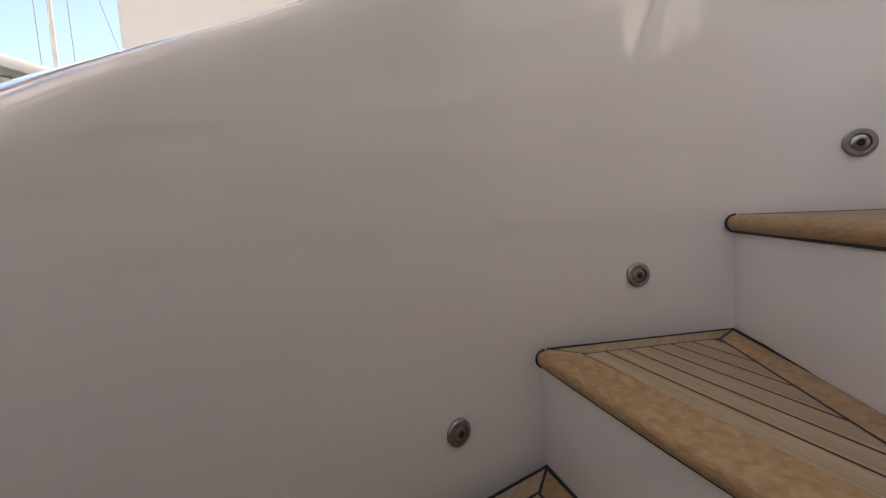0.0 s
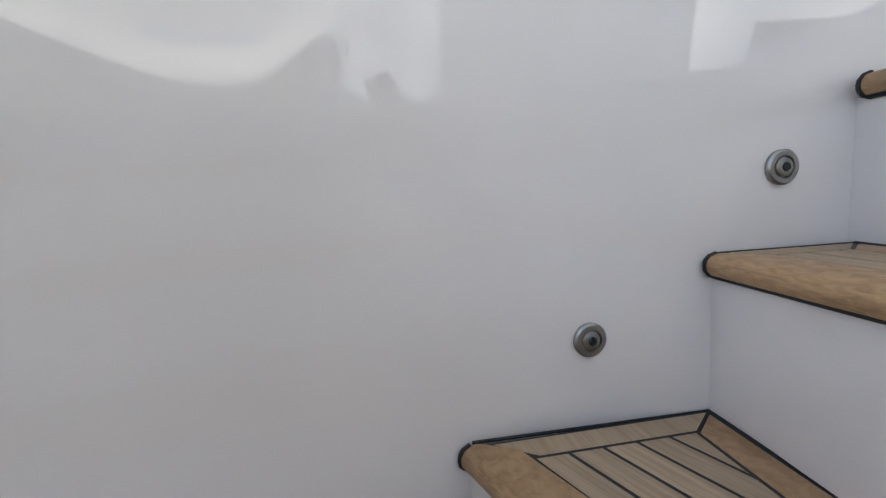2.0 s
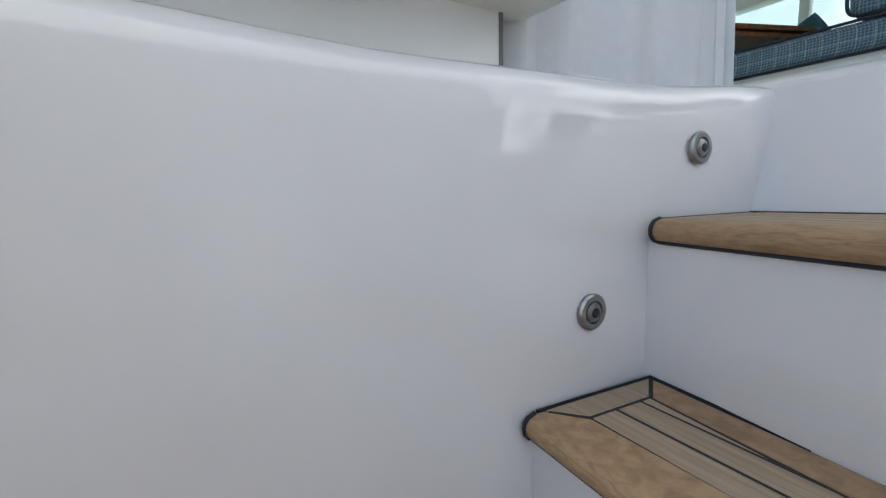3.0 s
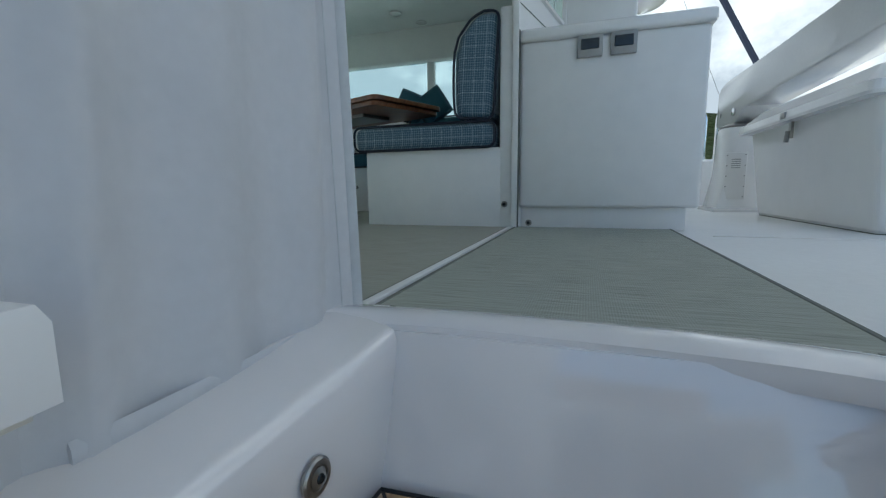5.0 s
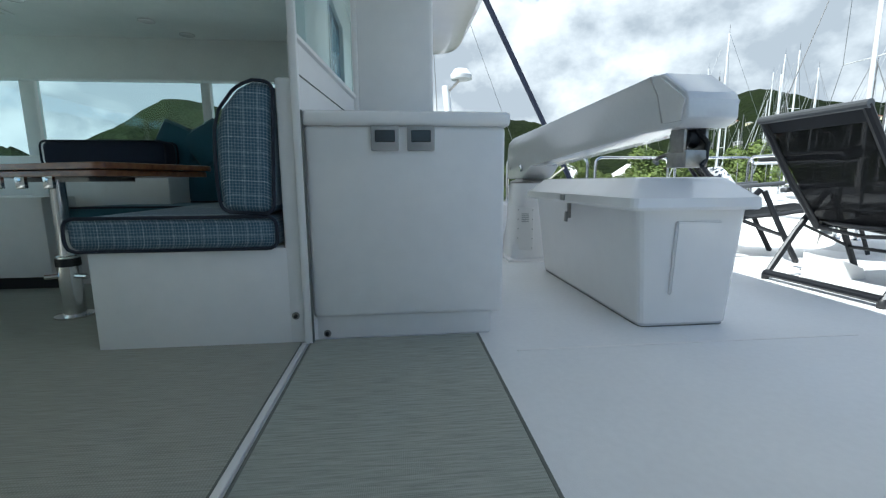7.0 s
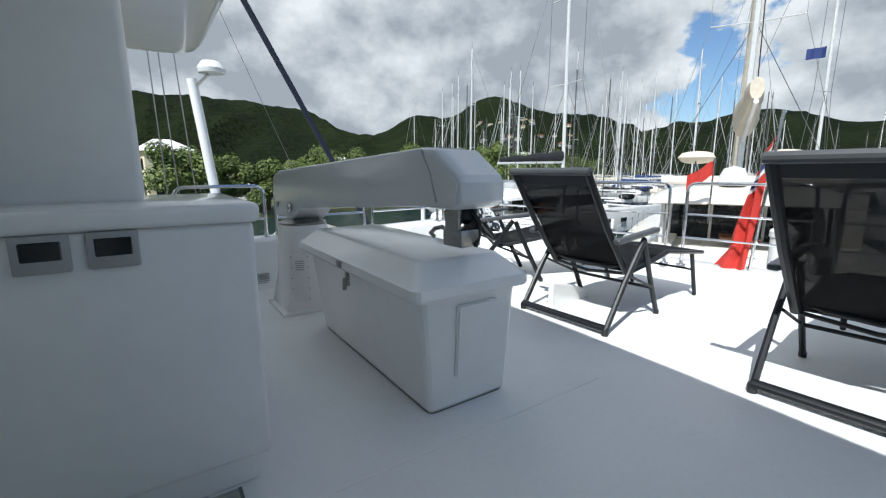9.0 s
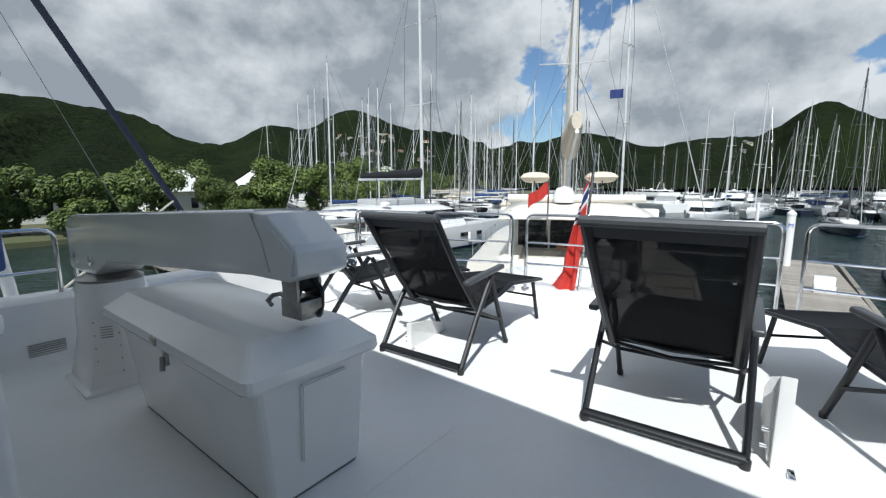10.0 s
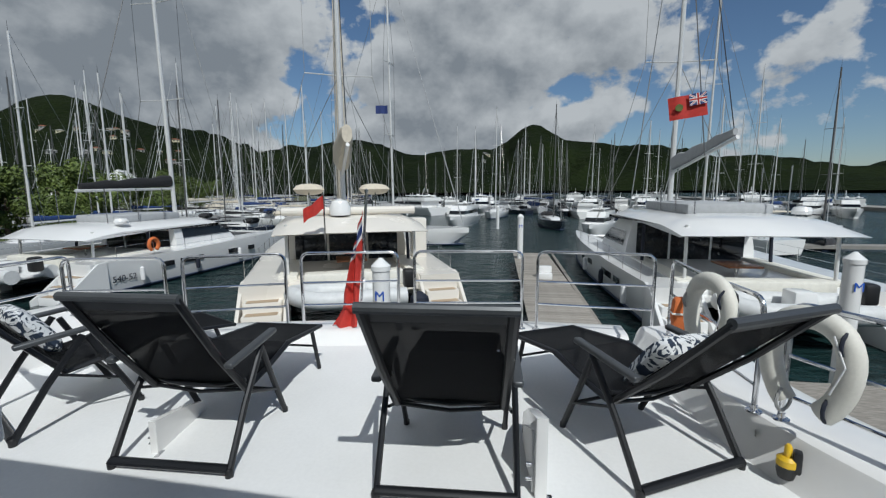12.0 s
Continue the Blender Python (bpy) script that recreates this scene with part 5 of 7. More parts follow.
def rail_section(points, base_z, group="stern rails"):
    """A bent tube gate with two bars under its top."""
    pts = [Vector(p) for p in points]
    rl = thing("rail", "polished stainless steel guard rail section fixed to the deck edge", "guard rail", group=group)
    z1 = 0.93
    loop = [pts[0] + Vector((0, 0, base_z))] + [p + Vector((0, 0, z1)) for p in pts] + [pts[-1] + Vector((0, 0, base_z))]
    part("hoop", tubed(rounded(loop, 0.09), 0.0155, 10), STEEL, rl)
    for z in (0.63, 0.40):
        if z > base_z + 0.05:
            part("cross_bar", tubed([p + Vector((0, 0, z)) for p in pts], 0.011, 8), STEEL, rl)
    for p in (pts[0], pts[-1]):
        part("base_flange", lathe([(0, 0), (0.045, 0), (0.042, 0.008), (0.02, 0.014), (0.018, 0.04), (0, 0.04)], 18, Matrix.Translation(p + Vector((0, 0, base_z - 0.004)))), STEEL, rl)
    return rl


for a, b in (((4.80, 5.42, 0), (4.98, 4.52, 0)), ((5.04, 4.38, 0), (5.36, 3.52, 0)), ((5.42, 3.38, 0), (5.62, 2.44, 0)), ((5.66, 2.28, 0), (5.80, 1.20, 0)), ((5.78, 1.05, 0), (5.68, -0.02, 0))):
    rail_section([a, b], 0.13)
rail_section([(5.42, -0.08, 0), (4.9, -0.05, 0), (4.10, -0.10, 0)], 0.25)
rail_section([(4.02, -0.20, 0), (3.50, -0.46, 0)], 0.25)
rail_section([(3.40, -0.52, 0), (2.4, -1.15, 0)], 0.25)
for a, b in (((1.25, 5.45, 0), (1.95, 5.45, 0)), ((2.05, 5.45, 0), (2.95, 5.48, 0)), ((3.05, 5.50, 0), (3.95, 5.58, 0)), ((4.05, 5.6, 0), (4.98, 5.56, 0))):
    rail_section([a, b], 0.46)


# ---- lifebuoys, lamps, life raft, hatches ----
def horseshoe(at, rz, label):
    hb = thing("horseshoe_buoy", label, "lifebuoy", at, rz, "horseshoe buoys")
    pts = [Vector((0.0, 0.23 * math.sin(a) * 1.0, 0.32 * math.cos(a) - 0.06 * math.cos(a) ** 2)) for a in [radians(-152 + 304 * k / 24) for k in range(25)]]
    part("cover", tubed(pts, 0.075, 12, flat=0.85), CREAMVINYL, hb, "cream vinyl cover")
    for a in (-150, -80, 60, 140):
        p = Vector((0, 0.23 * math.sin(radians(a)), 0.32 * math.cos(radians(a)) - 0.06 * math.cos(radians(a)) ** 2))
        part("strap", tubed([p + Vector((0.085 * math.cos(t), 0.02 * math.sin(t) * 0, 0.085 * math.sin(t))) for t in [2 * math.pi * k / 12 for k in range(12)]], 0.012, 6, True), GREYBEZEL if a < 0 else PIPING, hb, "webbing strap")
    part("lanyard", tubed([(0.085, 0.16, 0.20), (0.09, 0.235, 0.03), (0.085, 0.17, -0.16)], 0.006, 6), WHITEFAB, hb)
    hb.scale = (0.76, 0.76, 0.80)
    return hb


horseshoe((4.45, 0.03, 0.74), 104, "white vinyl horseshoe lifebuoy hung inside the rail")
horseshoe((3.80, -0.16, 0.70), 121, "white vinyl horseshoe lifebuoy strapped to the rail")
ob = thing("rescue_line_bag", "faded orange rescue line bag strapped to the rail", "bag", (4.92, 0.02, 0.60), 85)
part("pouch", pillowed(0.14, 0.10, 0.26, crown=0.0), ORANGE, ob).matrix_local = pose(0, 0, -0.14)
part("strap", tubed([(-0.075, -0.06, 0.0), (0.075, -0.06, 0.0), (0.075, 0.06, 0.0), (-0.075, 0.06, 0.0)], 0.008, 6, True), CREAMVINYL, ob)
lamp = thing("rescue_light", "yellow and black floating rescue light clipped to the bulwark", "safety light", (3.78, -0.105, 0.15), -28)
part("holder", boxed(-0.03, 0.03, -0.06, -0.02, -0.06, 0.06, 0.012), BLACK, lamp)
part("weight", lathe([(0, -0.10), (0.035, -0.10), (0.045, -0.06), (0.045, -0.03), (0, -0.03)], 18), BLACK, lamp)
part("float", lathe([(0, -0.03), (0.047, -0.03), (0.047, 0.005), (0.03, 0.02), (0, 0.02)], 18), YELLOW, lamp, "yellow float collar")
part("lens", lathe([(0, 0.02), (0.018, 0.02), (0.018, 0.07), (0.010, 0.085), (0, 0.085)], 14), YELLOW, lamp, "yellow lens")
for x, y in ((4.35, 0.0), (4.02, -0.08)):
    s = thing("deck_fitting", "small round steel fitting in the bulwark face", "fitting", (x, y, 0.15), -22, "bulwark fittings")
    part("cap", lathe([(0, 0), (0.022, 0), (0.018, 0.006), (0, 0.006)], 16, pose(0, 0.0, 0, -90, 0, 0)), DULLSTEEL, s)


def life_raft():
    lr = thing("life_raft", "white life raft container lettered in black with a red hydrostatic mark", "life raft", (1.91, 0.78, 0.0), 0)

    def ring(h, s, r):
        return [Vector((p.x, p.y, h)) for p in rounded([(-0.23 * s, -0.26 * s, 0), (0.23 * s, -0.26 * s, 0), (0.23 * s, 0.28 * s, 0), (-0.23 * s, 0.28 * s, 0)], r, True, 5)]

    bm = bmesh.new()
    vs = [[bm.verts.new(p) for p in r] for r in (ring(0.0, 0.98, 0.05), ring(0.05, 1.06, 0.06), ring(0.45, 1.06, 0.07), ring(0.90, 1.0, 0.06), ring(0.955, 0.95, 0.07), ring(0.97, 0.86, 0.08))]
    n = len(vs[0])
    for a, b in zip(vs, vs[1:]):
        for k in range(n):
            bm.faces.new((a[k], a[(k + 1) % n], b[(k + 1) % n], b[k]))
    bm.faces.new(vs[0][::-1])
    bm.faces.new(vs[-1])
    bmesh.ops.recalc_face_normals(bm, faces=bm.faces)
    part("container", bm, GEL, lr)
    text_mesh("LIFE", 0.13, 0.001, BLACK, lr, "lettering", pose(0.16, 0.300, 0.66, 90, 0, 180))
    part("printed_bars", boxed(-0.14, 0.16, 0.292, 0.2985, 0.58, 0.60), GREYBEZEL, lr)
    part("red_mark", boxed(-0.035, 0.035, -0.035, 0.035, -0.001, 0.003), RED, lr, "red diamond mark").matrix_local = pose(-0.16, 0.297, 0.80, -90, 0, 0) @ pose(0, 0, 0, 0, 0, 45)


life_raft()


def standing_hatch(at, rz):
    sh = thing("hatch_panel", "white moulded hatch panel standing open on steel hinges", "hatch", at, rz, "standing hatch panels")
    part("panel", swept([(0.0, 0.0), (0.62, 0.0), (0.58, 0.16), (0.36, 0.30), (0.05, 0.42), (0.0, 0.44)], "y", -0.03, 0.03, 0.012), GEL, sh)
    part("inner_plate", swept([(0.03, 0.02), (0.5, 0.02), (0.45, 0.14), (0.06, 0.34)], "y", 0.031, 0.040), GELMATT, sh)
    for z in (0.08, 0.16):
        part("hinge", lathe([(0, 0), (0.012, 0), (0.012, 0.03), (0, 0.03)], 12, pose(0.05, 0.04, z, -90, 0, 0)), STEEL, sh, "steel hinge pin")
    part("catch", boxed(-0.05, 0.03, -0.06, -0.03, 0.0, 0.012, 0.003), STEEL, sh)
    return sh


standing_hatch((3.49, 1.17, 0.0), 4)
low_hatch = standing_hatch((3.56, 3.42, 0.0), 8)
low_hatch.scale = (0.85, 0.8, 0.46)

# ---- ensign on the stern ----


def union(parent, w, h, place):
    """Crosses of the canton, each a thin strip of cloth."""
    z = 0.0016
    part("canton", boxed(0, w, 0, h, -z, z), BLUE, parent, "blue canton").matrix_local = place
    for a, b, wd, mt, up in (((0, 0), (w, h), 0.16, WHITEFAB, 1.3), ((0, h), (w, 0), 0.16, WHITEFAB, 1.3), ((0, 0), (w, h), 0.06, RED, 1.6), ((0, h), (w, 0), 0.06, RED, 1.6), ((w / 2, 0), (w / 2, h), 0.26, WHITEFAB, 1.9), ((0, h / 2), (w, h / 2), 0.26, WHITEFAB, 1.9), ((w / 2, 0), (w / 2, h), 0.15, RED, 2.2), ((0, h / 2), (w, h / 2), 0.15, RED, 2.2)):
        a, b = Vector(a), Vector(b)
        d = (b - a)
        t = wd * h / 2
        m = place @ Matrix.Translation(((a.x + b.x) / 2, (a.y + b.y) / 2, 0)) @ Matrix.Rotation(math.atan2(d.y, d.x), 4, "Z")
        k = 0.93 if d.x and d.y else 1.0
        part("cross_arm", boxed(-d.length / 2 * k, d.length / 2 * k, -t, t, -z * up, z * up), mt, parent).matrix_local = m


def ensign():
    fl = thing("ensign", "red ensign hanging limp from a steel staff at the stern", "flag", (5.62, 2.86, 0.12))
    part("staff", tubed([(0, 0, 0), (-0.02, -0.06, 0.7), (-0.045, -0.125, 1.42)], 0.014, 10), STEEL, fl, "stainless steel flagstaff")
    part("truck", lathe([(0, 0), (0.02, 0), (0.02, 0.02), (0, 0.03)], 12, pose(-0.045, -0.125, 1.41)), STEEL, fl)
    rows = []
    for i in range(22):
        t = i / 21
        z = 1.16 - 1.15 * t
        x0, y0 = -0.03 * (1 - t), -0.10 * (1 - t)
        wid = 0.08 + 0.10 * min(1, t * 1.6) + 0.12 * max(0, t - 0.8) * 4
        row = []
        for j in range(13):
            s = j / 12
            row.append(Vector((x0 - 0.02 + 0.035 * math.sin(s * 11 + t * 4) - 0.12 * max(0, t - 0.75) * s, y0 + 0.02 + wid * s, z + 0.02 * math.sin(s * 7 + t * 2) - 0.34 * (s - 0.2) * (1 - t))))
        rows.append(row)
    for name, a, b, mt, lab in (("canton", 2, 5, BLUE, "blue canton"), ("fly", 5, 22, RED, "red cloth"), ("stripe", 0, 2, RED, ""), ("stripe", 1, 3, WHITEFAB, ""), ("stripe", 4, 6, WHITEFAB, "")):
        bm = loft(rows[a:b], False)
        bmesh.ops.solidify(bm, geom=bm.faces, thickness=0.002)
        part(name, bm, mt, fl, lab)


ensign()

# ---- water, shore, hills ----
bm = bmesh.new()
ext = [-4000, -400, -60, 0, 60, 150, 400, 4000]
grid = [[bm.verts.new((x, y, WATER_Z)) for y in ext] for x in ext]
for i in range(len(ext) - 1):
    for j in range(len(ext) - 1):
        bm.faces.new((grid[i][j], grid[i + 1][j], grid[i + 1][j + 1], grid[i][j + 1]))
setting("water", bm, WATER, "dark green harbour water with small ripples", "water", False)


def ridge_height(az):
    """Elevation of the skyline in degrees by the bearing from aft."""
    e = 3.5
    for c, w, h in ((82, 6, 3.0), (92, 8, 4.2), (74, 6, 3.1), (59, 4, 3.0), (50, 5, 5.0), (43, 5, 2.5), (37, 4, 1.8), (28, 5, 0.9), (19.5, 5, 2.4), (6, 3.5, 1.2), (-3, 4, 4.0), (-10, 4, 1.3), (-17, 4, 1.1), (-27, 5, 0.5), (104, 8, 3.6), (116, 7, 5.0), (230, 18, 3)):
        e += h * math.exp(-((az - c) / w) ** 2)
    if 116 < az < 215:
        e *= max(0.0, 1 - (az - 116) / 24)
    if az < -18:
        e *= max(0.0, 1 - (-18 - az) / 25) if az > -90 else 0
    return e


def hill_z(az, s):
    """Height of the slope at a bearing and a share of the way to the ridge."""
    a = radians(az)
    far = 820 + 120 * math.sin(az * 0.13)
    near = 290 if az > 0 else 420
    d = near + (far - near) * s
    z = WATER_Z + 2 + (far * math.tan(radians(ridge_height(az))) + 1.5 - WATER_Z) * (s ** 1.2)
    q = Vector((math.cos(a) * d, math.sin(a) * d, 0))
    wob = noise.fractal(q * 0.012, 0.9, 2.1, 5) * 14
    spur = 1 - 2 * abs(noise.noise(Vector((az * 0.16 + 0.8 * math.sin(s * 3), s * 1.2, 5.0))))
    tops = noise.fractal(q * 0.05 + Vector((0, 0, 2)), 0.9, 2.1, 4) * 2.2 * s
    return d, z + (wob + spur * 34) * 2 * s * (1.04 - s) + tops


def hills():
    bm = bmesh.new()
    rows = []
    azs = [a * 0.5 for a in range(-130, 500)]
    for az in azs:
        a = radians(az)
        far = 820 + 120 * math.sin(az * 0.13)
        row = []
        for k in range(37):
            d, z = hill_z(az, k / 36)
            row.append(bm.verts.new((1.4 + d * math.cos(a), 1.3 + d * math.sin(a), z)))
        d = far + 160
        row.append(bm.verts.new((1.4 + d * math.cos(a), 1.3 + d * math.sin(a), WATER_Z)))
        rows.append(row)
    for a, b in zip(rows, rows[1:]):
        for k in range(len(a) - 1):
            bm.faces.new((a[k], b[k], b[k + 1], a[k + 1]))
    bmesh.ops.recalc_face_normals(bm, faces=bm.faces)
    setting("backdrop_hills", bm, HILL, "wooded hills round the harbour, cloud shadow painted into their green", "hills")


hills()
shore = prism([(30, 46), (34, 40), (52, 44), (80, 62), (130, 70), (230, 100), (330, 330), (-60, 300), (-60, 43), (10, 43), (18, 45)], WATER_Z - 0.4, WATER_Z + 0.7, 0.3, 1)
setting("ground_shore", shore, SHORE, "scrubby marina shore with sandy ground", "ground", False)
setting("quay_far", boxed(90, 240, -75, -68, WATER_Z - 0.3, WATER_Z + 0.7), CONCRETE, "long concrete breakwater across the basin", "quay", False)


# ---- boats ----
def hull_mesh(L, B, free, draft=0.5, stern=0.8, bow=0.95, sheer=0.25, rake=0.06, flare=0.86):
    secs = []
    n = 16
    for i in range(n + 1):
        t = i / n
        w = B / 2 * (stern + (1 - stern) * min(1, t / 0.35)) * (1 - max(0, (t - 0.45) / 0.55) ** 2.2 * bow)
        w = max(w, 0.02)
        f = free * (1 + sheer * max(0, t - 0.3))
        x = L * t
        xb = x - (rake * L * max(0, t - 0.85) / 0.15)
        dr = draft * (1 - max(0, (t - 0.7) / 0.3) ** 2 * 0.9) * (0.35 + 0.65 * min(1, t / 0.3))
        half = [(x, w, f), (x, w * 0.99, f * 0.72), (xb, w * flare, f * 0.2), (xb, w * 0.72, -0.12), (xb, w * 0.3, -dr)]
        secs.append([Vector(p) for p in half] + [Vector((p[0], -p[1], p[2])) for p in reversed(half)] + [Vector(half[0])])
    return crisp(loft(secs), 40)


def shift(bm, m):
    bmesh.ops.transform(bm, matrix=m, verts=bm.verts)
    return bm


def rigging(parent, mx, z0, height, half, fore, aft, material, r=0.09, spreaders=2):
    part("mast", tubed([(mx, 0, z0), (mx - 0.01 * height, 0, z0 + height)], r, 8, r_end=r * 0.75), material, parent)
    for k in range(spreaders):
        z = z0 + height * (0.36 + 0.28 * k)
        part("spreader", tubed([(mx - 0.2, -half * 0.45, z), (mx, 0, z), (mx - 0.2, half * 0.45, z)], 0.03, 5), material, parent)
    bm = bmesh.new()
    for sg in (-1, 1):
        tube(bm, [(mx - 0.3, sg * half, z0 - 0.6), (mx - 0.2, sg * half * 0.45, z0 + height * 0.36), (mx - 0.15, sg * half * 0.45, z0 + height * 0.64), (mx - 0.01 * height, 0, z0 + height * 0.96)], 0.014, 4)
        tube(bm, [(mx - 0.2, sg * half, z0 - 0.6), (mx, 0, z0 + height * 0.36)], 0.015, 4)
    if aft is not None:
        tube(bm, [(aft, 0.3, 0.9), (mx - 0.01 * height, 0, z0 + height)], 0.012, 4)
    part("standing_rigging", bm, DULLSTEEL, parent)
    part("furled_jib", tubed([(fore, 0, 1.6), (fore + (mx - fore) * 0.93, 0, z0 + height * 0.93)], 0.042, 6, r_end=0.02), WHITEFAB if r < 0.1 else SAILGREY, parent)
    part("masthead_aerial", tubed([(mx - 0.01 * height, 0, z0 + height), (mx - 0.01 * height, 0, z0 + height + 0.7)], 0.012, 4), BLACK, parent)


def boom(parent, mx, z, length, rise, cover, sag=0.0, fat=0.2):
    tail = Vector((mx - length, 0, z + rise))
    part("boom", tubed([(mx - 0.1, 0, z), tail], 0.08, 8), ALLOY, parent)
    rows = []
    for i in range(9):
        s = i / 8
        p = Vector((mx - 0.15, 0, z + 0.1)).lerp(tail + Vector((0.2, 0, 0.06)), s)
        h = fat * (1.5 - 0.8 * s) * (1 + 0.12 * math.sin(i * 2.3))
        rows.append([p + Vector((0, h * 0.55 * math.sin(a), h + h * 0.95 * math.cos(a))) for a in [2 * math.pi * k / 10 for k in range(11)]])
    part("sail_cover", loft(rows), cover, parent, "stacked sail in its cover")


def catamaran(label, at, rz, L=15.5, B=7.8, white=None, cover=None, mast=19.0, roof_z=3.5, flybridge=False, boom_rise=0.3, jib=True, dinghy=True, house_x=4.2):
    white = white or HULLWHITE
    cat = thing("catamaran", label, "catamaran", (at[0], at[1], WATER_Z), rz)
    hb = 1.75
    for sg in (1, -1):
        hl = part("hull", shift(hull_mesh(L, hb, 1.55, 0.5, 0.85, 0.97, 0.2), pose(0, sg * (B / 2 - hb / 2), 0)), white, cat)
        part("antifouling", shift(hull_mesh(L * 0.99, hb * 0.93, 0.16, 0.52, 0.85, 0.97, 0.0), pose(0.02, sg * (B / 2 - hb / 2), 0)), ANTIFOUL, hl, "dark antifouling at the waterline")
        for i, x in enumerate((-1.25, -0.85, -0.45)):
            part("transom_step", boxed(x, x + 0.8, sg * (B / 2 - hb / 2) - 0.62, sg * (B / 2 - hb / 2) + 0.62, -0.25, 0.35 + i * 0.34, 0.05), white, cat)
            part("step_pad", boxed(x + 0.03, x + 0.36, sg * (B / 2 - hb / 2) - 0.5, sg * (B / 2 - hb / 2) + 0.5, 0.352 + i * 0.34, 0.366 + i * 0.34, 0.004, 1), TEAKPALE, cat, "teak step pad")
        for yy in (-0.80, 0.68):
            part("transom_cheek", swept([(-1.45, -0.1), (-1.45, 0.22), (-1.0, 0.5), (-0.3, 1.05), (0.25, 1.5), (0.7, 1.58), (0.7, -0.1)], "y", sg * (B / 2 - hb / 2) + yy, sg * (B / 2 - hb / 2) + yy + 0.12, 0.03), white, cat)
        for x0, x1 in ((3.4, 4.2), (4.6, 6.2), (8.2, 9.0), (10.0, 10.6)):
            part("hull_window", boxed(x0, x1, sg * (B / 2 - 0.02) - 0.02, sg * (B / 2 - 0.02) + 0.012, 0.85, 1.12, 0.01, 1), TINT, cat, "dark hull window")
        for k in range(7):
            x, y = 1.2 + k * (L * 0.8 - 1) / 6, sg * (B / 2 - 0.12 - (0.5 if k > 5 else 0))
            part("stanchion", tubed([(x, y, 1.5), (x, y, 2.2)], 0.014, 5), STEEL, cat)
        for z in (1.85, 2.18):
            part("lifeline", tubed([(1.2, sg * (B / 2 - 0.12), z), (L * 0.66, sg * (B / 2 - 0.12), z), (L * 0.8, sg * (B / 2 - 0.62), z)], 0.008, 4), STEEL, cat)
        for k in range(3):
            part("fender", lathe([(0, -0.35), (0.1, -0.3), (0.12, 0), (0.1, 0.3), (0.03, 0.36), (0, 0.38)], 12, pose(2.2 + k * 3.4, sg * (B / 2 + 0.13), 0.75)), PIPING if k % 2 else WHITEFAB, cat, "hanging fender")
    part("bridgedeck", boxed(0.6, L * 0.70, -B / 2 + 1.2, B / 2 - 1.2, 0.75, 1.45, 0.05), white, cat)
    part("trampoline_beam", tubed([(L * 0.95, -B / 2 + 0.9, 1.45), (L * 0.95, B / 2 - 0.9, 1.45)], 0.11, 8), ALLOY, cat)
    part("trampoline", boxed(L * 0.70, L * 0.94, -B / 2 + 1.3, B / 2 - 1.3, 1.40, 1.42), BLACK, cat)
    part("cockpit_floor", boxed(0.2, house_x + 0.2, -B / 2 + 1.4, B / 2 - 1.4, 1.0, 1.2), white, cat)
    # cabin: tapered house with raked front
    x0, x1, y0 = house_x, L * 0.66, B / 2 - 1.15
    sec = []
    for z, sx0, sx1, sy in ((1.4, x0, x1 + 0.9, y0), (1.95, x0, x1 + 0.4, y0 - 0.06), (2.75, x0, x1 - 0.9, y0 - 0.2), (roof_z - 0.45, x0, x1 - 1.6, y0 - 0.32)):
        sec.append([Vector(p) for p in ((sx0, -sy, z), (sx1 - 0.9, -sy, z), (sx1, -sy * 0.55, z), (sx1 + 0.15, 0, z), (sx1, sy * 0.55, z), (sx1 - 0.9, sy, z), (sx0, sy, z), (sx0, -sy, z))])
    part("cabin", crisp(loft(sec), 25), white, cat)
    sec2 = []
    for z, k in ((2.0, 0.40), (2.68, -0.78)):
        sy = y0 - 0.05 - (z - 1.95) * 0.175
        sec2.append([Vector(p) for p in ((x0 + 0.5, -sy - 0.015, z), (x1 + k - 0.88, -sy - 0.015, z), (x1 + k + 0.03, -sy * 0.55, z), (x1 + k + 0.18, 0, z), (x1 + k + 0.03, sy * 0.55, z), (x1 + k - 0.88, sy + 0.015, z), (x0 + 0.5, sy + 0.015, z))])
    bm = loft(sec2, False)
    part("cabin_glazing", bm, TINT, cat, "dark wraparound cabin window")
    part("cockpit_glazing", boxed(x0 - 0.04, x0 - 0.005, -y0 + 0.5, y0 - 0.5, 1.35, roof_z - 0.62, 0.01), TINT, cat, "dark saloon doors")
    for yy in (-0.9, 0.9):
        part("door_frame", boxed(x0 - 0.07, x0 - 0.042, yy - 0.05, yy + 0.05, 1.25, roof_z - 0.55, 0.01), white, cat)
    # hardtop
    prof = [(0.55, roof_z - 0.60), (0.36, roof_z - 0.55), (1.35, roof_z - 0.10), (2.3, roof_z), (x1 - 2.4, roof_z + 0.02), (x1 - 1.3, roof_z - 0.2), (x1 - 1.35, roof_z - 0.34), (4.5, roof_z - 0.42)]
    rows = []
    for v in (-1, -0.94, -0.75, -0.4, 0, 0.4, 0.75, 0.94, 1):
        sink = 0.36 * abs(v) ** 5
        rows.append([Vector((x + (0.25 if abs(v) > 0.9 else 0) * (1 if x < 4 else -1), v * (y0 - 0.02), z - sink * (1 if z > roof_z - 0.25 else 0.15))) for x, z in prof + prof[:1]])
    part("hardtop", crisp(loft(rows), 35), white, cat, "white moulded hardtop")
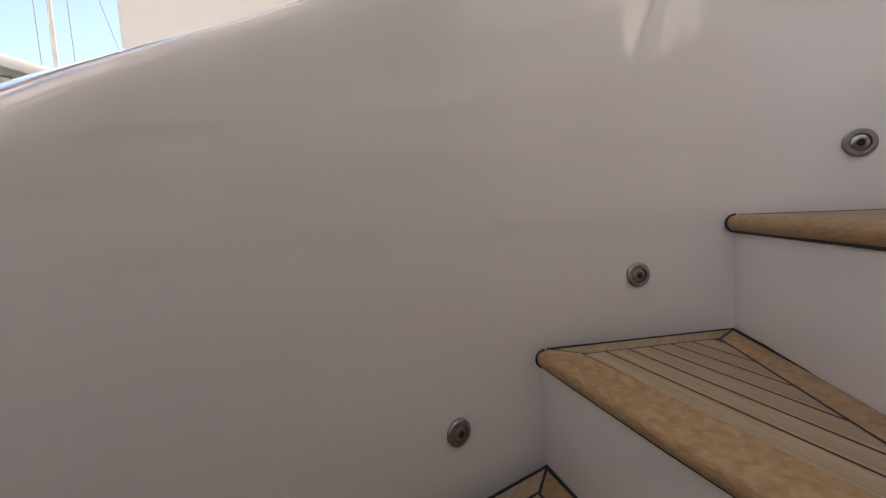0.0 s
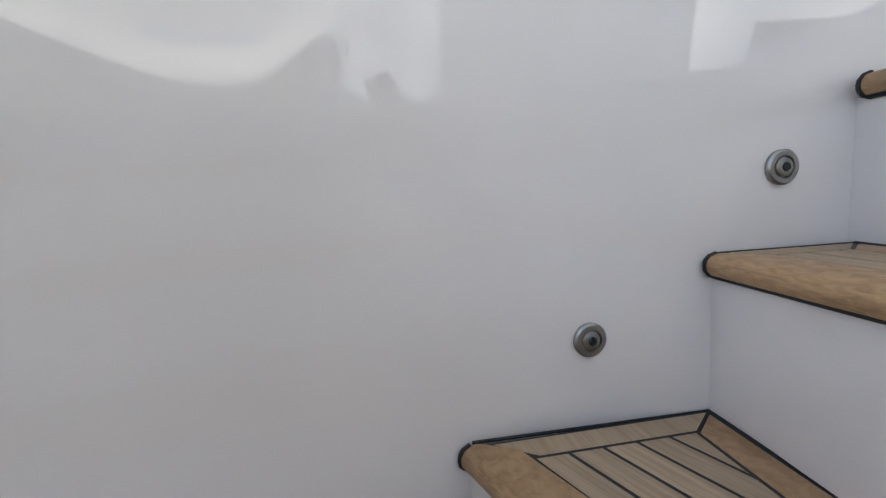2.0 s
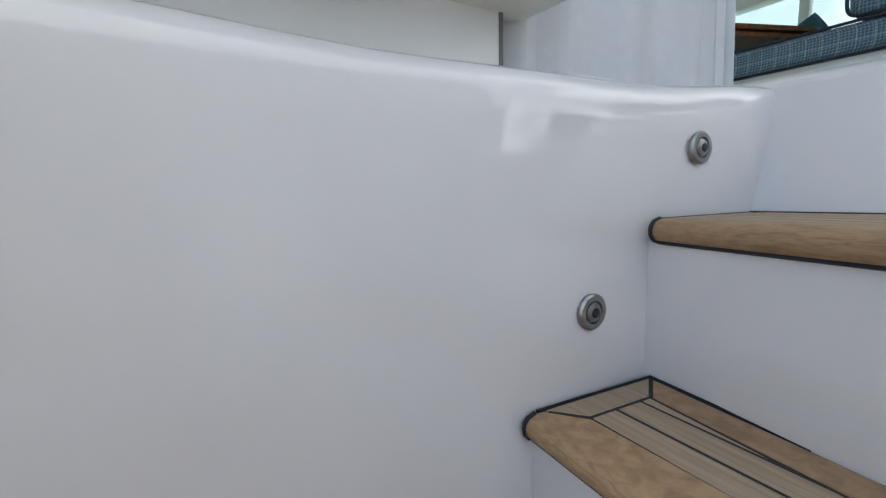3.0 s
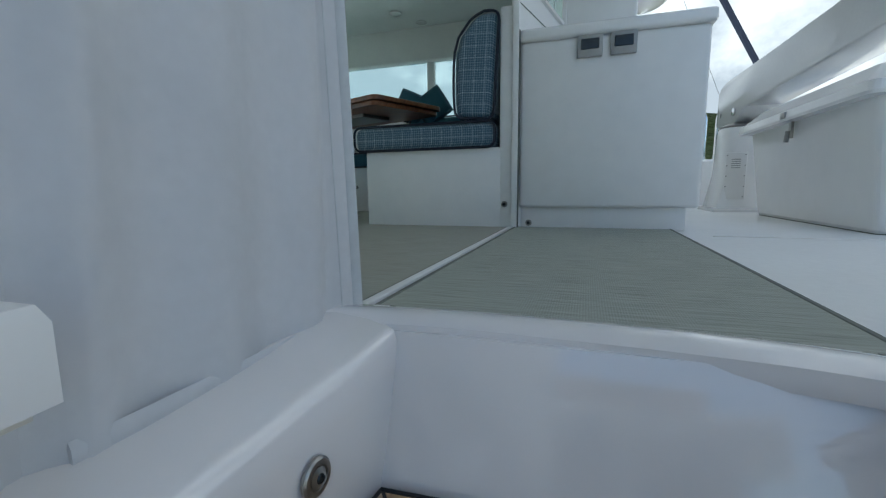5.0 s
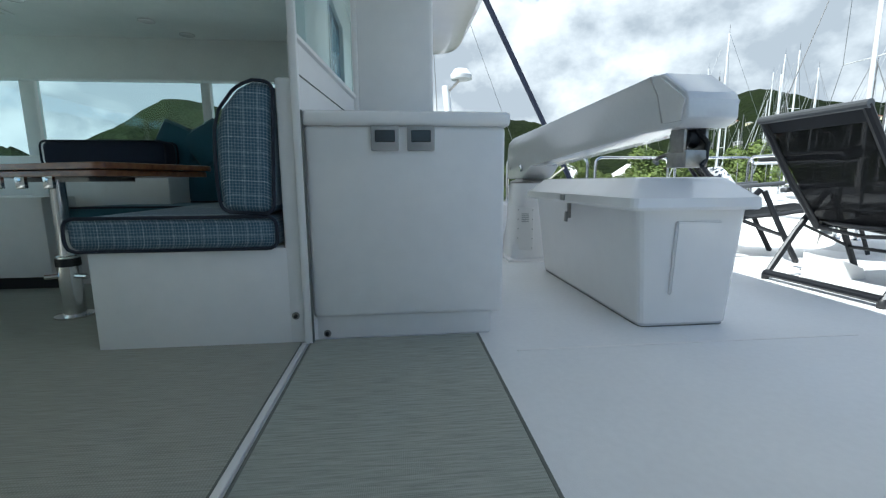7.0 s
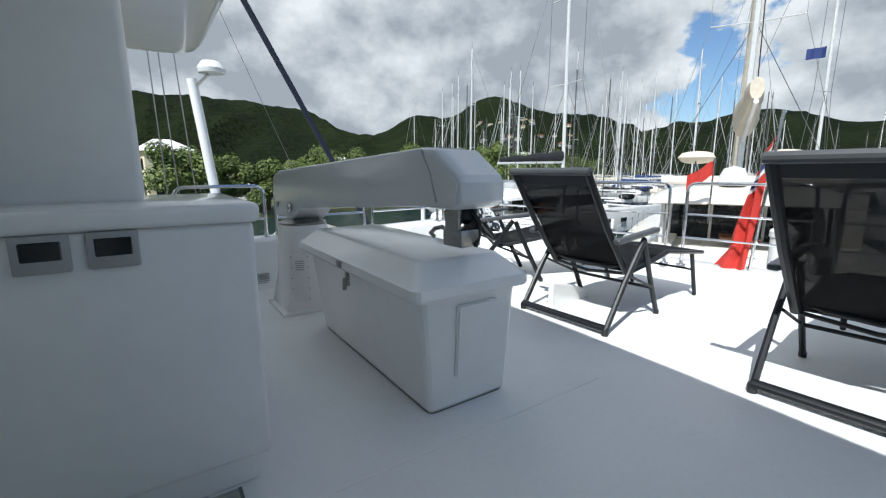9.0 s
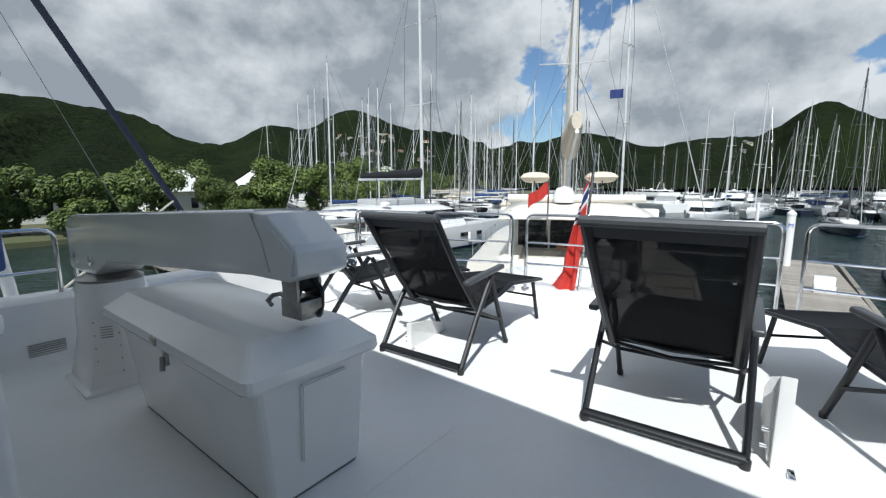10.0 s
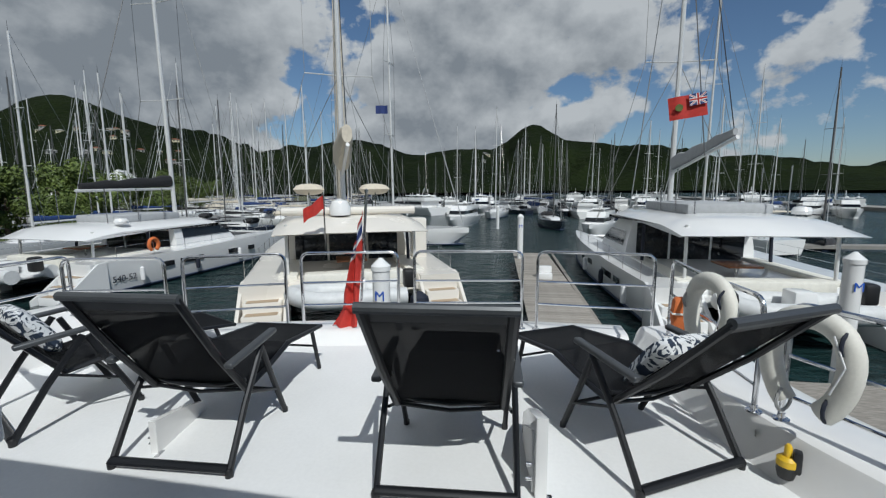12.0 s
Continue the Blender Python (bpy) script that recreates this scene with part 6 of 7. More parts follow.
    for yy in (-y0 + 0.45, y0 - 0.45):
        part("roof_post", tubed([(1.25, yy, 1.2), (1.35, yy, roof_z - 0.28)], 0.06, 8), ALLOY, cat)
        part("cockpit_bench", boxed(1.0, house_x - 0.4, yy - 0.35, yy + 0.35, 1.2, 1.62, 0.06), CREAMVINYL, cat, "cream cockpit bench")
        if house_x > 5:
            part("roof_post", tubed([(house_x - 1.6, yy * 1.08, 1.4), (house_x - 1.5, yy * 1.06, roof_z - 0.25)], 0.07, 8), PIPING, cat)
    part("cockpit_table", boxed(2.0, 3.3, -0.6, 0.6, 1.85, 1.92, 0.02), MAHOGANY, cat)
    part("table_leg", tubed([(2.65, 0, 1.2), (2.65, 0, 1.86)], 0.06, 8), STEEL, cat)
    part("aft_seat", boxed(0.3, 0.95, -B / 2 + 2.2, B / 2 - 2.2, 1.2, 1.75, 0.08), CREAMVINYL, cat, "cream aft seat")
    if flybridge:
        part("flybridge_coaming", boxed(3.4, x1 - 3.2, -y0 + 1.3, y0 - 1.3, roof_z - 0.05, roof_z + 0.36, 0.08), SAILGREY, cat, "grey flybridge seats")
        for xx in (2.7, 4.4, 6.0):
            for yy in (-1.6, 1.6):
                part("bimini_leg", tubed([(xx, yy, roof_z), (xx, yy, roof_z + 1.75)], 0.025, 5), STEEL, cat)
    rigging(cat, x1 - 2.1, roof_z - 0.1, mast, B / 2 - 0.3, L * 0.95, None, ALLOY, 0.13, 2)
    boom(cat, x1 - 2.1, roof_z + 1.75, 5.8, boom_rise, cover or SAILBLACK, fat=0.58 if cover is SAILCREAM else 0.24)
    part("topping_lift", tubed([(x1 - 7.7, 0, roof_z + 1.8 + boom_rise), (x1 - 2.2, 0, roof_z + mast * 0.9)], 0.02, 5), BLACK, cat)
    part("radar_dome", lathe([(0, 0), (0.3, 0), (0.33, 0.12), (0.25, 0.26), (0, 0.3)], 18, pose(2.9, -1.2 if not flybridge else -2.2, roof_z)), HULLWHITE, cat)
    if dinghy:
        dg = thing("dinghy", "grey inflatable dinghy slung across the stern of a catamaran", "dinghy", (0, 0, 0))
        dg.matrix_world = cat.matrix_world @ pose(-0.75, 0.2, 1.2, 0, 0, 0) @ Matrix.Scale(1.25, 4)
        loop = rounded([(-0.6, -1.4, 0), (-0.6, 1.0, 0), (0, 1.7, 0.12), (0.6, 1.0, 0), (0.6, -1.4, 0)], 0.5, False, 6)
        part("tube", tubed(loop, 0.24, 12), GREYTUBE, dg)
        part("floor", boxed(-0.5, 0.5, -1.3, 1.1, -0.15, -0.05, 0.03), HULLWHITE, dg)
        part("outboard", boxed(-0.18, 0.18, -1.75, -1.42, 0.1, 0.62, 0.08), BLACK, dg, "black outboard motor")
        part("console", boxed(-0.25, 0.25, -0.4, 0.1, -0.05, 0.42, 0.05), HULLWHITE, dg)
    return cat


center_cat = catamaran("cream sailing catamaran moored stern-to with teak transom steps", (15.9, 6.7), 24, 15.5, 8.0, HULLCREAM, SAILCREAM, 19, 3.75, False, 1.0, house_x=5.2)
left_cat = catamaran("white sailing catamaran with a black sail cover and flybridge", (17.6, 23.0), -5, 15.8, 7.8, HULLWHITE, SAILBLACK, 20, 3.1, True, -0.1, house_x=5.6)
right_cat = catamaran("white sailing catamaran with a grey boom cover beside the dock", (16.0, -7.2), 2, 17.0, 8.0, HULLWHITE, SAILGREY, 20, 3.75, True, 1.1, house_x=6.6)
text_mesh("540-52", 0.42, 0.004, PIPING, left_cat, "hull_number", pose(0.9, -3.762, 0.55, 96, 0, -1.4))
for i, (dx, dy, z) in enumerate(((4.4, -1.2, 4.6), (4.4, 1.6, 4.6))):
    part("helm_bimini", shift(pillowed(1.5, 1.3, 0.3, crown=0.1), pose(dx, dy, z)), SAILCREAM, center_cat, "tan helm bimini")
    part("bimini_leg", tubed([(dx - 0.6, dy, 3.6), (dx - 0.6, dy, z + 0.15)], 0.03, 6), STEEL, center_cat)
    part("bimini_leg", tubed([(dx + 0.6, dy, 3.6), (dx + 0.6, dy, z + 0.15)], 0.03, 6), STEEL, center_cat)
part("furled_genoa", tubed([(14.6, 0, 1.9), (8.0, 0, 20.5)], 0.09, 8, r_end=0.04), SAILCREAM, center_cat, "tan furled genoa")
for yy in (-0.25, 0.3):
    part("halyard", tubed([(8.35, yy, 3.7), (8.02, yy * 0.3, 20.0)], 0.028, 6), SAILCREAM, center_cat)
part("roof_roll", tubed([(2.2, -2.6, 3.9), (2.2, 2.6, 3.9)], 0.16, 10), HULLCREAM, center_cat)
part("satellite_dome", lathe([(0, 0), (0.4, 0), (0.42, 0.3), (0.3, 0.55), (0, 0.65)], 20, pose(1.9, 0.4, 3.75)), HULLWHITE, center_cat, "white satellite dome")
part("side_stairs", boxed(4.2, 5.2, -3.6, -2.95, 1.5, 3.4, 0.05), HULLCREAM, center_cat)
for yy in (0.4, -1.0):
    f = thing("fender_ball", "black round fender hanging at the stern of the cream catamaran", "fender", (0, 0, 0), 0, "stern fenders")
    f.matrix_world = center_cat.matrix_world @ pose(-1.45, yy - 1.0, 0.95)
    part("ball", lathe([(0, -0.36), (0.2, -0.3), (0.34, -0.05), (0.3, 0.18), (0.1, 0.34), (0, 0.38)], 18), PIPING, f)
ring_b = thing("lifebuoy", "orange horseshoe lifebuoy on the rail of a white catamaran", "lifebuoy")
ring_b.matrix_world = left_cat.matrix_world @ pose(3.2, -3.75, 2.05)
part("ring", tubed([(0.26 * math.sin(a), 0, 0.3 * math.cos(a)) for a in [radians(-150 + 300 * k / 18) for k in range(19)]], 0.09, 8), ORANGE, ring_b)


def stay(name, a, b, r, mt, label, category):
    t = thing(name, label, category)
    part("line", tubed([a, b], r, 8), mt, t)
    return t


def small_flag(m, w, h, label, union_jack=True, front=-1):
    f = thing("courtesy_flag", label, "flag")
    f.matrix_world = m
    rows = [[Vector((w * i / 12, 0.05 * math.sin(i * 0.9) * i / 12, h * j / 4)) for j in range(5)] for i in range(13)]
    bm = loft(rows, False)
    bmesh.ops.solidify(bm, geom=bm.faces, thickness=0.004)
    part("cloth", bm, RED if union_jack else BLUE, f)
    if union_jack:
        union(f, w * 0.46, h * 0.5, pose(0, 0.07 * front, h * 0.5, 90, 0, 0))
        part("badge", lathe([(0, 0), (0.16 * h, 0), (0.16 * h, 0.004), (0, 0.004)], 18, pose(w * 0.74, 0.09 * front, h * 0.5, 90, 0, 0)), LEAF, f, "green badge")


small_flag(pose(17.4, -5.2, 3.95, 0, 8, 82), 1.15, 0.75, "red ensign with a green badge flying from a stay", True, 1)
stay("flag_halyard", (17.4, -5.2, 2.6), (17.9, -4.6, 9.0), 0.02, DULLSTEEL, "thin stay that carries the red ensign", "stay")
small_flag(pose(23.0, 8.0, 5.3, 0, 0, 280), 0.6, 0.4, "small blue pennant under the spreaders", False)
cock = thing("folded_ensign", "red ensign drooping from a short staff on the cream catamaran", "flag")
cock.matrix_world = center_cat.matrix_world @ pose(-0.1, 1.0, 2.6)
part("staff", tubed([(0, 0, 0), (-0.2, 0, 2.0)], 0.03, 6), STEEL, cock)
rows = [[Vector((-0.18 + 0.05 * math.sin(i * 1.3), 0.085 * i, 1.95 - 0.06 * i - 0.11 * j + 0.03 * math.sin(j * 2 + i))) for j in range(5)] for i in range(9)]
bmf = loft(rows, False)
bmesh.ops.solidify(bmf, geom=bmf.faces, thickness=0.004)
part("cloth", bmf, RED, cock)


def sloop(L, mast, hull, cover, dark=False):
    s = thing("sailing_yacht", "moored sailing yacht with furled sails and bare mast", "sailing yacht", (0, 0, WATER_Z), 0, "moored sailing yachts")
    B = L * 0.3
    hl = part("hull", hull_mesh(L, B, 1.15, 0.5, 0.72, 0.98, 0.3, 0.08), hull, s)
    part("boot_stripe", hull_mesh(L * 0.985, B * 0.9, 0.14, 0.55, 0.7, 0.98, 0.0, 0.02), ANTIFOUL, hl)
    secs = []
    for t, w, h in ((0.22, 0.62, 0.35), (0.26, 0.66, 0.5), (0.5, 0.6, 0.5), (0.66, 0.42, 0.38), (0.72, 0.3, 0.05)):
        secs.append([Vector((L * t, sg * B / 2 * w * k, 1.15 + z)) for sg, k, z in ((-1, 1, 0), (-1, 0.92, h * 0.8), (-1, 0.6, h), (1, 0.6, h), (1, 0.92, h * 0.8), (1, 1, 0), (-1, 1, 0))])
    part("coachroof", crisp(loft(secs), 30), HULLWHITE, s)
    for sg in (-1, 1):
        part("cabin_window", boxed(L * 0.32, L * 0.55, sg * B / 2 * 0.60 - 0.02, sg * B / 2 * 0.60 + 0.03, 1.33, 1.48, 0.01, 1), TINT, s)
        for k in range(6):
            x, y = L * (0.06 + 0.15 * k), sg * B / 2 * (0.75 if k == 0 else 0.9 - 0.1 * max(0, k - 3))
            part("stanchion", tubed([(x, y, 1.15), (x, y, 1.85)], 0.018, 4), STEEL, s)
    part("sprayhood", shift(pillowed(1.3, B * 0.6, 0.7, crown=0.05), pose(L * 0.24, 0, 1.5)), cover, s, "canvas sprayhood")
    part("bimini", boxed(L * 0.04, L * 0.18, -B * 0.32, B * 0.32, 3.0, 3.06, 0.02), cover, s)
    for xx in (0.05, 0.17):
        for yy in (-0.3, 0.3):
            part("bimini_leg", tubed([(L * xx, B * yy, 1.1), (L * xx, B * yy, 3.02)], 0.02, 4), STEEL, s)
    rigging(s, L * 0.56, 1.5, mast, B * 0.44, L * 0.97, 0.1, DARKMAST if dark else ALLOY, 0.10, 2)
    boom(s, L * 0.56, 2.6, L * 0.36, 0.15, cover, fat=0.15)
    return s


def motor_yacht(L, colour):
    s = thing("motor_yacht", "moored white motor yacht with a flybridge", "motor yacht", (0, 0, WATER_Z), 0, "moored motor yachts")
    B = L * 0.29
    part("hull", hull_mesh(L, B, 1.5, 0.5, 0.9, 0.97, 0.4, 0.12, 0.75), colour, s)
    for z, a, b, w, mt, nm in ((1.5, 0.12, 0.72, 0.80, HULLWHITE, "deckhouse"), (2.0, 0.14, 0.70, 0.81, TINT, "window_band"), (2.7, 0.08, 0.62, 0.82, HULLWHITE, "flybridge"), (3.55, 0.22, 0.48, 0.55, HULLWHITE, "hardtop")):
        h = {"deckhouse": 1.2, "window_band": 0.5, "flybridge": 0.55, "hardtop": 0.12}[nm]
        secs = []
        for k in range(6):
            s_ = k / 5
            x = L * (a + (b - a) * s_)
            ww = B / 2 * w * (1 - 0.55 * max(0, s_ - 0.6))
            rk = -h * 0.9 * (s_ ** 6)
            secs.append([Vector((x, -ww, z)), Vector((x + rk, -ww * 0.95, z + h)), Vector((x + rk, ww * 0.95, z + h)), Vector((x, ww, z)), Vector((x, -ww, z))])
        part(nm, crisp(loft(secs), 30), mt, s)
    for xx in (0.24, 0.46):
        for yy in (-0.2, 0.2):
            part("hardtop_post", tubed([(L * xx, B * yy, 3.2), (L * xx, B * yy, 3.6)], 0.04, 5), HULLWHITE, s)
    part("signal_mast", tubed([(L * 0.26, 0, 3.6), (L * 0.22, 0, 5.0)], 0.05, 6), HULLWHITE, s)
    part("radar_dome", lathe([(0, 0), (0.28, 0), (0.3, 0.12), (0.2, 0.24), (0, 0.26)], 14, pose(L * 0.33, 0, 3.67)), HULLWHITE, s)
    return s


rng = random.Random(7)
protos = [sloop(11.5, 15.0, HULLGREY, SAILBLUE), sloop(13.5, 18.0, HULLWHITE, SAILCREAM), sloop(12.5, 16.5, HULLDARK, SAILBLACK, True), sloop(14.5, 19.5, HULLWHITE, SAILGREY), motor_yacht(14, HULLWHITE), motor_yacht(18, HULLWHITE)]
berths = []
for row, (d, a0, a1, step) in enumerate(((46, 26, 46, 5.2), (62, 24, 52, 3.7), (78, 19, 56, 2.9), (94, 8, 54, 2.6), (112, 2, 58, 2.6), (128, -8, 50, 2.7), (80, -7, 13, 2.6), (92, -7, 12, 2.0), (70, -28, -9, 3.6), (96, -34, -8, 2.3), (118, -36, 0, 1.9))):
    a = a0
    while a < a1:
        ang = radians(a + rng.uniform(-0.7, 0.7))
        dd = d + rng.uniform(-4, 4)
        berths.append((1.4 + dd * math.cos(ang), 1.3 + dd * math.sin(ang), rng.choice((80, 95, -85, 100, 170, -95)) + rng.uniform(-8, 8), 0.85 + 0.3 * rng.random()) if a > 16 else (1.4 + dd * math.cos(ang), 1.3 + dd * math.sin(ang), rng.choice((0, 180, 8, 172, 186, 40)) + a + rng.uniform(-8, 8), 0.8 + 0.25 * rng.random()))
        a += step * rng.uniform(0.8, 1.25)
used = set()
for i, (x, y, rz, sc) in enumerate([(38, 21.5, -18, 1.0), (33.5, -17.5, 20, 1.0), (62, 6.5, 172, 0.8), (60, -3.5, 186, 0.8), (52, -9.5, 160, 0.9), (44, -26, 150, 0.95), (26, -20.5, 186, 1.0)] + berths):
    if y > 33 and x < 120 and math.hypot(x, y) > 105:
        k = rng.choice((0, 1, 2, 3))
    elif math.degrees(math.atan2(y - 1.3, x - 1.4)) < 14:
        k = rng.choice((0, 2, 3, 4, 4, 5, 2))
    else:
        k = rng.choice((0, 1, 2, 2, 3, 0, 0, 2))
    if i < 2:
        k = (3, 1)[i]
    m = Matrix.Translation((x, y, WATER_Z)) @ Matrix.Rotation(radians(rz), 4, "Z") @ Matrix.Scale(sc, 4)
    if k not in used:
        protos[k].matrix_world = m
        used.add(k)
    else:
        copy_thing(protos[k], m)
for k in range(6):
    if k not in used:
        protos[k].matrix_world = pose(150 + 20 * k, -30, WATER_Z)

# neighbour on the starboard side: radar pole, blue furled staysail, cover
nb = thing("neighbour_yacht", "white yacht alongside with a radar pole and a navy furled staysail", "sailing yacht", (9.5, 11.2, WATER_Z), 182)
part("hull", shift(hull_mesh(16, 4.4, 1.6, 0.5, 0.8, 0.97, 0.2), pose(0, 0, 0)), HULLWHITE, nb)
part("coachroof", boxed(3.0, 10.5, -1.4, 1.4, 1.5, 2.2, 0.2, 3), HULLWHITE, nb)


stay("furled_staysail", (5.35, 10.1, -0.65), (-1.0, 9.2, 10.6), 0.055, NAVY, "navy furled sail on a stay of the neighbouring yacht", "sail")
stay("thin_stay", (4.6, 11.0, -1.0), (1.2, 11.0, 7.5), 0.005, DULLSTEEL, "thin wire stay of the neighbouring yacht", "stay")
rp = thing("radar_pole", "white radar pole with dome and blue cover", "radar pole")
part("pole", tubed([(2.34, 10.2, -1.7), (1.90, 10.2, 2.65)], 0.085, 12), HULLWHITE, rp)
part("bracket", tubed([(1.92, 10.2, 2.5), (2.15, 10.0, 2.72)], 0.03, 6), DULLSTEEL, rp)
part("dome", lathe([(0, 0), (0.21, 0), (0.23, 0.07), (0.22, 0.09), (0.15, 0.19), (0, 0.22)], 22, pose(2.2, 10.0, 2.74)), HULLWHITE, rp)
part("blue_cover", boxed(1.30, 2.15, 9.7, 10.3, 0.05, 0.62, 0.05), SAILBLUE, rp, "navy canvas cover")
for dx in (0.35, 0.15, -0.15):
    stay("backstay", (1.75 - dx, 10.3, -1.6), (1.45 - dx * 0.6, 10.3, 6.0), 0.01, DULLSTEEL, "thin wire stay of the neighbouring yacht", "stay")
stay("mooring_line", (2.4, 9.2, -0.4), (4.4, 9.9, 0.95), 0.02, ROPE, "pale rope running to the furled sail", "rope")

# ---- dock and pilings ----
dk = thing("dock", "weathered timber finger dock between the boats", "dock")
for i in range(96):
    x = 11.0 + i * 0.185
    if i == 0:
        plank_mesh = boxed(0, 0.175, -1.05, 1.05, -0.05, 0.0, 0.004, 1)
        first_plank = part("plank", plank_mesh, DOCKWOOD, dk)
        first_plank.location = (x, -0.45, -2.5)
    else:
        o = new("plank", first_plank.data)
        o.parent = dk
        o.location = (x, -0.45 + 0.004 * i + 0.006 * math.sin(i * 2.1), -2.5 + 0.003 * math.sin(i * 1.7))
for y in (-1.45, 0.55):
    part("beam", boxed(11.0, 28.7, y - 0.08, y + 0.08, -2.78, -2.55, 0.01), DOCKWOOD, dk)
setting("quay_cross", boxed(36.0, 37.2, -60, -16, -2.95, -2.7), CONCRETE, "concrete cross walkway of the marina", "quay", False)
setting("quay_near", boxed(9.0, 11.0, -26, 30, -2.8, -2.5), DOCKWOOD, "timber walkway behind the moored boats", "dock", False)


def piling(x, y, top=0.05, mark=True):
    p = thing("piling", "white capped mooring piling with a blue letter", "piling", (x, y, 0), 0, "white pilings")
    part("sleeve", lathe([(0.17, WATER_Z - 1), (0.17, top - 0.18), (0, top - 0.18)], 18), HULLWHITE, p)
    part("cap", lathe([(0.0, top - 0.19), (0.19, top - 0.19), (0.19, top - 0.10), (0.03, top + 0.05), (0, top + 0.05)], 18), HULLWHITE, p)
    if mark:
        text_mesh("M", 0.27, 0.002, LETTERBLUE, p, "letter", pose(-0.176, 0.09, top - 0.75, 90, 0, -90))


piling(26.5, 0.62)
piling(17.8, 28.4, -0.95)
piling(9.3, 3.75, 0.2)
piling(11.3, -5.7, 0.18)
piling(34, 14, -0.2, False)
piling(52, 2.5, -0.5, False)
stool = thing("dock_steps", "white plastic mooring step box on the dock", "steps", (21.0, -0.35, -2.5))
part("lower_step", boxed(-0.35, 0.05, -0.3, 0.3, 0, 0.28, 0.03), HULLWHITE, stool)
part("upper_step", boxed(0.0, 0.35, -0.3, 0.3, 0, 0.55, 0.03), HULLWHITE, stool)

# ---- houses, trees ----


def house(x, y, rz, w, d, h, roof, wall, base=None, rh=0.3):
    base = WATER_Z + 0.6 if base is None else base
    ho = thing("house", "small hillside or shore house with a hipped roof", "house", (x, y, base), rz, "shore houses")
    part("wall", boxed(-w / 2, w / 2, -d / 2, d / 2, -2.0, h), wall, ho)
    bm = bmesh.new()
    e = 0.5
    v = [bm.verts.new(p) for p in ((-w / 2 - e, -d / 2 - e, h), (w / 2 + e, -d / 2 - e, h), (w / 2 + e, d / 2 + e, h), (-w / 2 - e, d / 2 + e, h), (-w / 2 * 0.35, 0, h + w * rh), (w / 2 * 0.35, 0, h + w * rh))]
    for f in ((0, 1, 5, 4), (1, 2, 5), (2, 3, 4, 5), (3, 0, 4), (3, 2, 1, 0)):
        bm.faces.new([v[i] for i in f])
    part("roof", bm, roof, ho, smooth=False)
    for lvl in range(max(1, int(h // 3))):
        for k in range(max(2, int(w // 2.6))):
            xx = -w / 2 + (k + 0.5) * w / max(2, int(w // 2.6))
            for sg in (-1, 1):
                part("window", boxed(xx - 0.5, xx + 0.5, sg * d / 2 - 0.03, sg * d / 2 + 0.03, lvl * 3 + 0.9, lvl * 3 + 2.2, 0.01, 1), TINT, ho)
        for k in range(max(1, int(d // 3))):
            yy = -d / 2 + (k + 0.5) * d / max(1, int(d // 3))
            for sg in (-1, 1):
                part("window", boxed(sg * w / 2 - 0.03, sg * w / 2 + 0.03, yy - 0.5, yy + 0.5, lvl * 3 + 0.9, lvl * 3 + 2.2, 0.01, 1), TINT, ho)
    return ho


house(3.0, 63, 10, 5, 6, 6.0, ROOFWHITE, STUCCO)
house(6.4, 60, 0, 4, 5, 3.6, ROOFWHITE, STUCCOWHITE)
house(9.6, 59, 5, 3.6, 4, 2.2, ROOFWHITE, STUCCOWHITE)
house(24, 62, 20, 9, 6, 3.0, ROOFWHITE, STUCCOWHITE)
house(46, 76, -10, 14, 7, 3.0, ROOFWHITE, STUCCOWHITE)
house(60, 66, 0, 10, 7, 3.0, ROOFWHITE, STUCCOWHITE)
house(78, 78, 30, 16, 8, 3.4, ROOFWHITE, STUCCOWHITE)
for i in range(24):
    az = rng.choice((50, 47, 45, 44, 48, 43, 41, 46, 30, 2)) + rng.uniform(-1.6, 1.6)
    d, z = hill_z(az, rng.uniform(0.18, 0.55))
    house(1.4 + d * math.cos(radians(az)), 1.3 + d * math.sin(radians(az)), az + 90 + rng.uniform(-20, 20), rng.uniform(4, 6.5), 4, 2.7, rng.choice((ROOFRED, ROOFGREY, ROOFGREY)), rng.choice((STUCCOGREY, STUCCO)), z - 1.2, 0.18)


def leafy_crown(radius, height, count, leaf, seed, palm=False):
    r = random.Random(seed)
    bm = bmesh.new()
    clumps = [(Vector((r.gauss(0, 0.42) * radius, r.gauss(0, 0.42) * radius, height * (0.25 + 0.7 * r.random()))), radius * r.uniform(0.22, 0.42)) for _ in range(16)]
    for _ in range(count):
        c, cr = r.choice(clumps)
        d = Vector((r.gauss(0, 1), r.gauss(0, 1), r.gauss(0, 0.8))).normalized()
        p = c + d * cr * r.uniform(0.6, 1.05)
        if p.z < 0.1:
            continue
        n = (d + Vector((r.gauss(0, 0.5), r.gauss(0, 0.5), 0.5 + r.gauss(0, 0.4)))).normalized()
        a = n.orthogonal().normalized()
        b = n.cross(a)
        s = leaf * r.uniform(0.6, 1.3)
        vs = [bm.verts.new(p + q) for q in (a * s, b * s * 0.55 + n * s * 0.15, -a * s, -b * s * 0.55 + n * s * 0.1)]
        bm.faces.new(vs)
    return bm


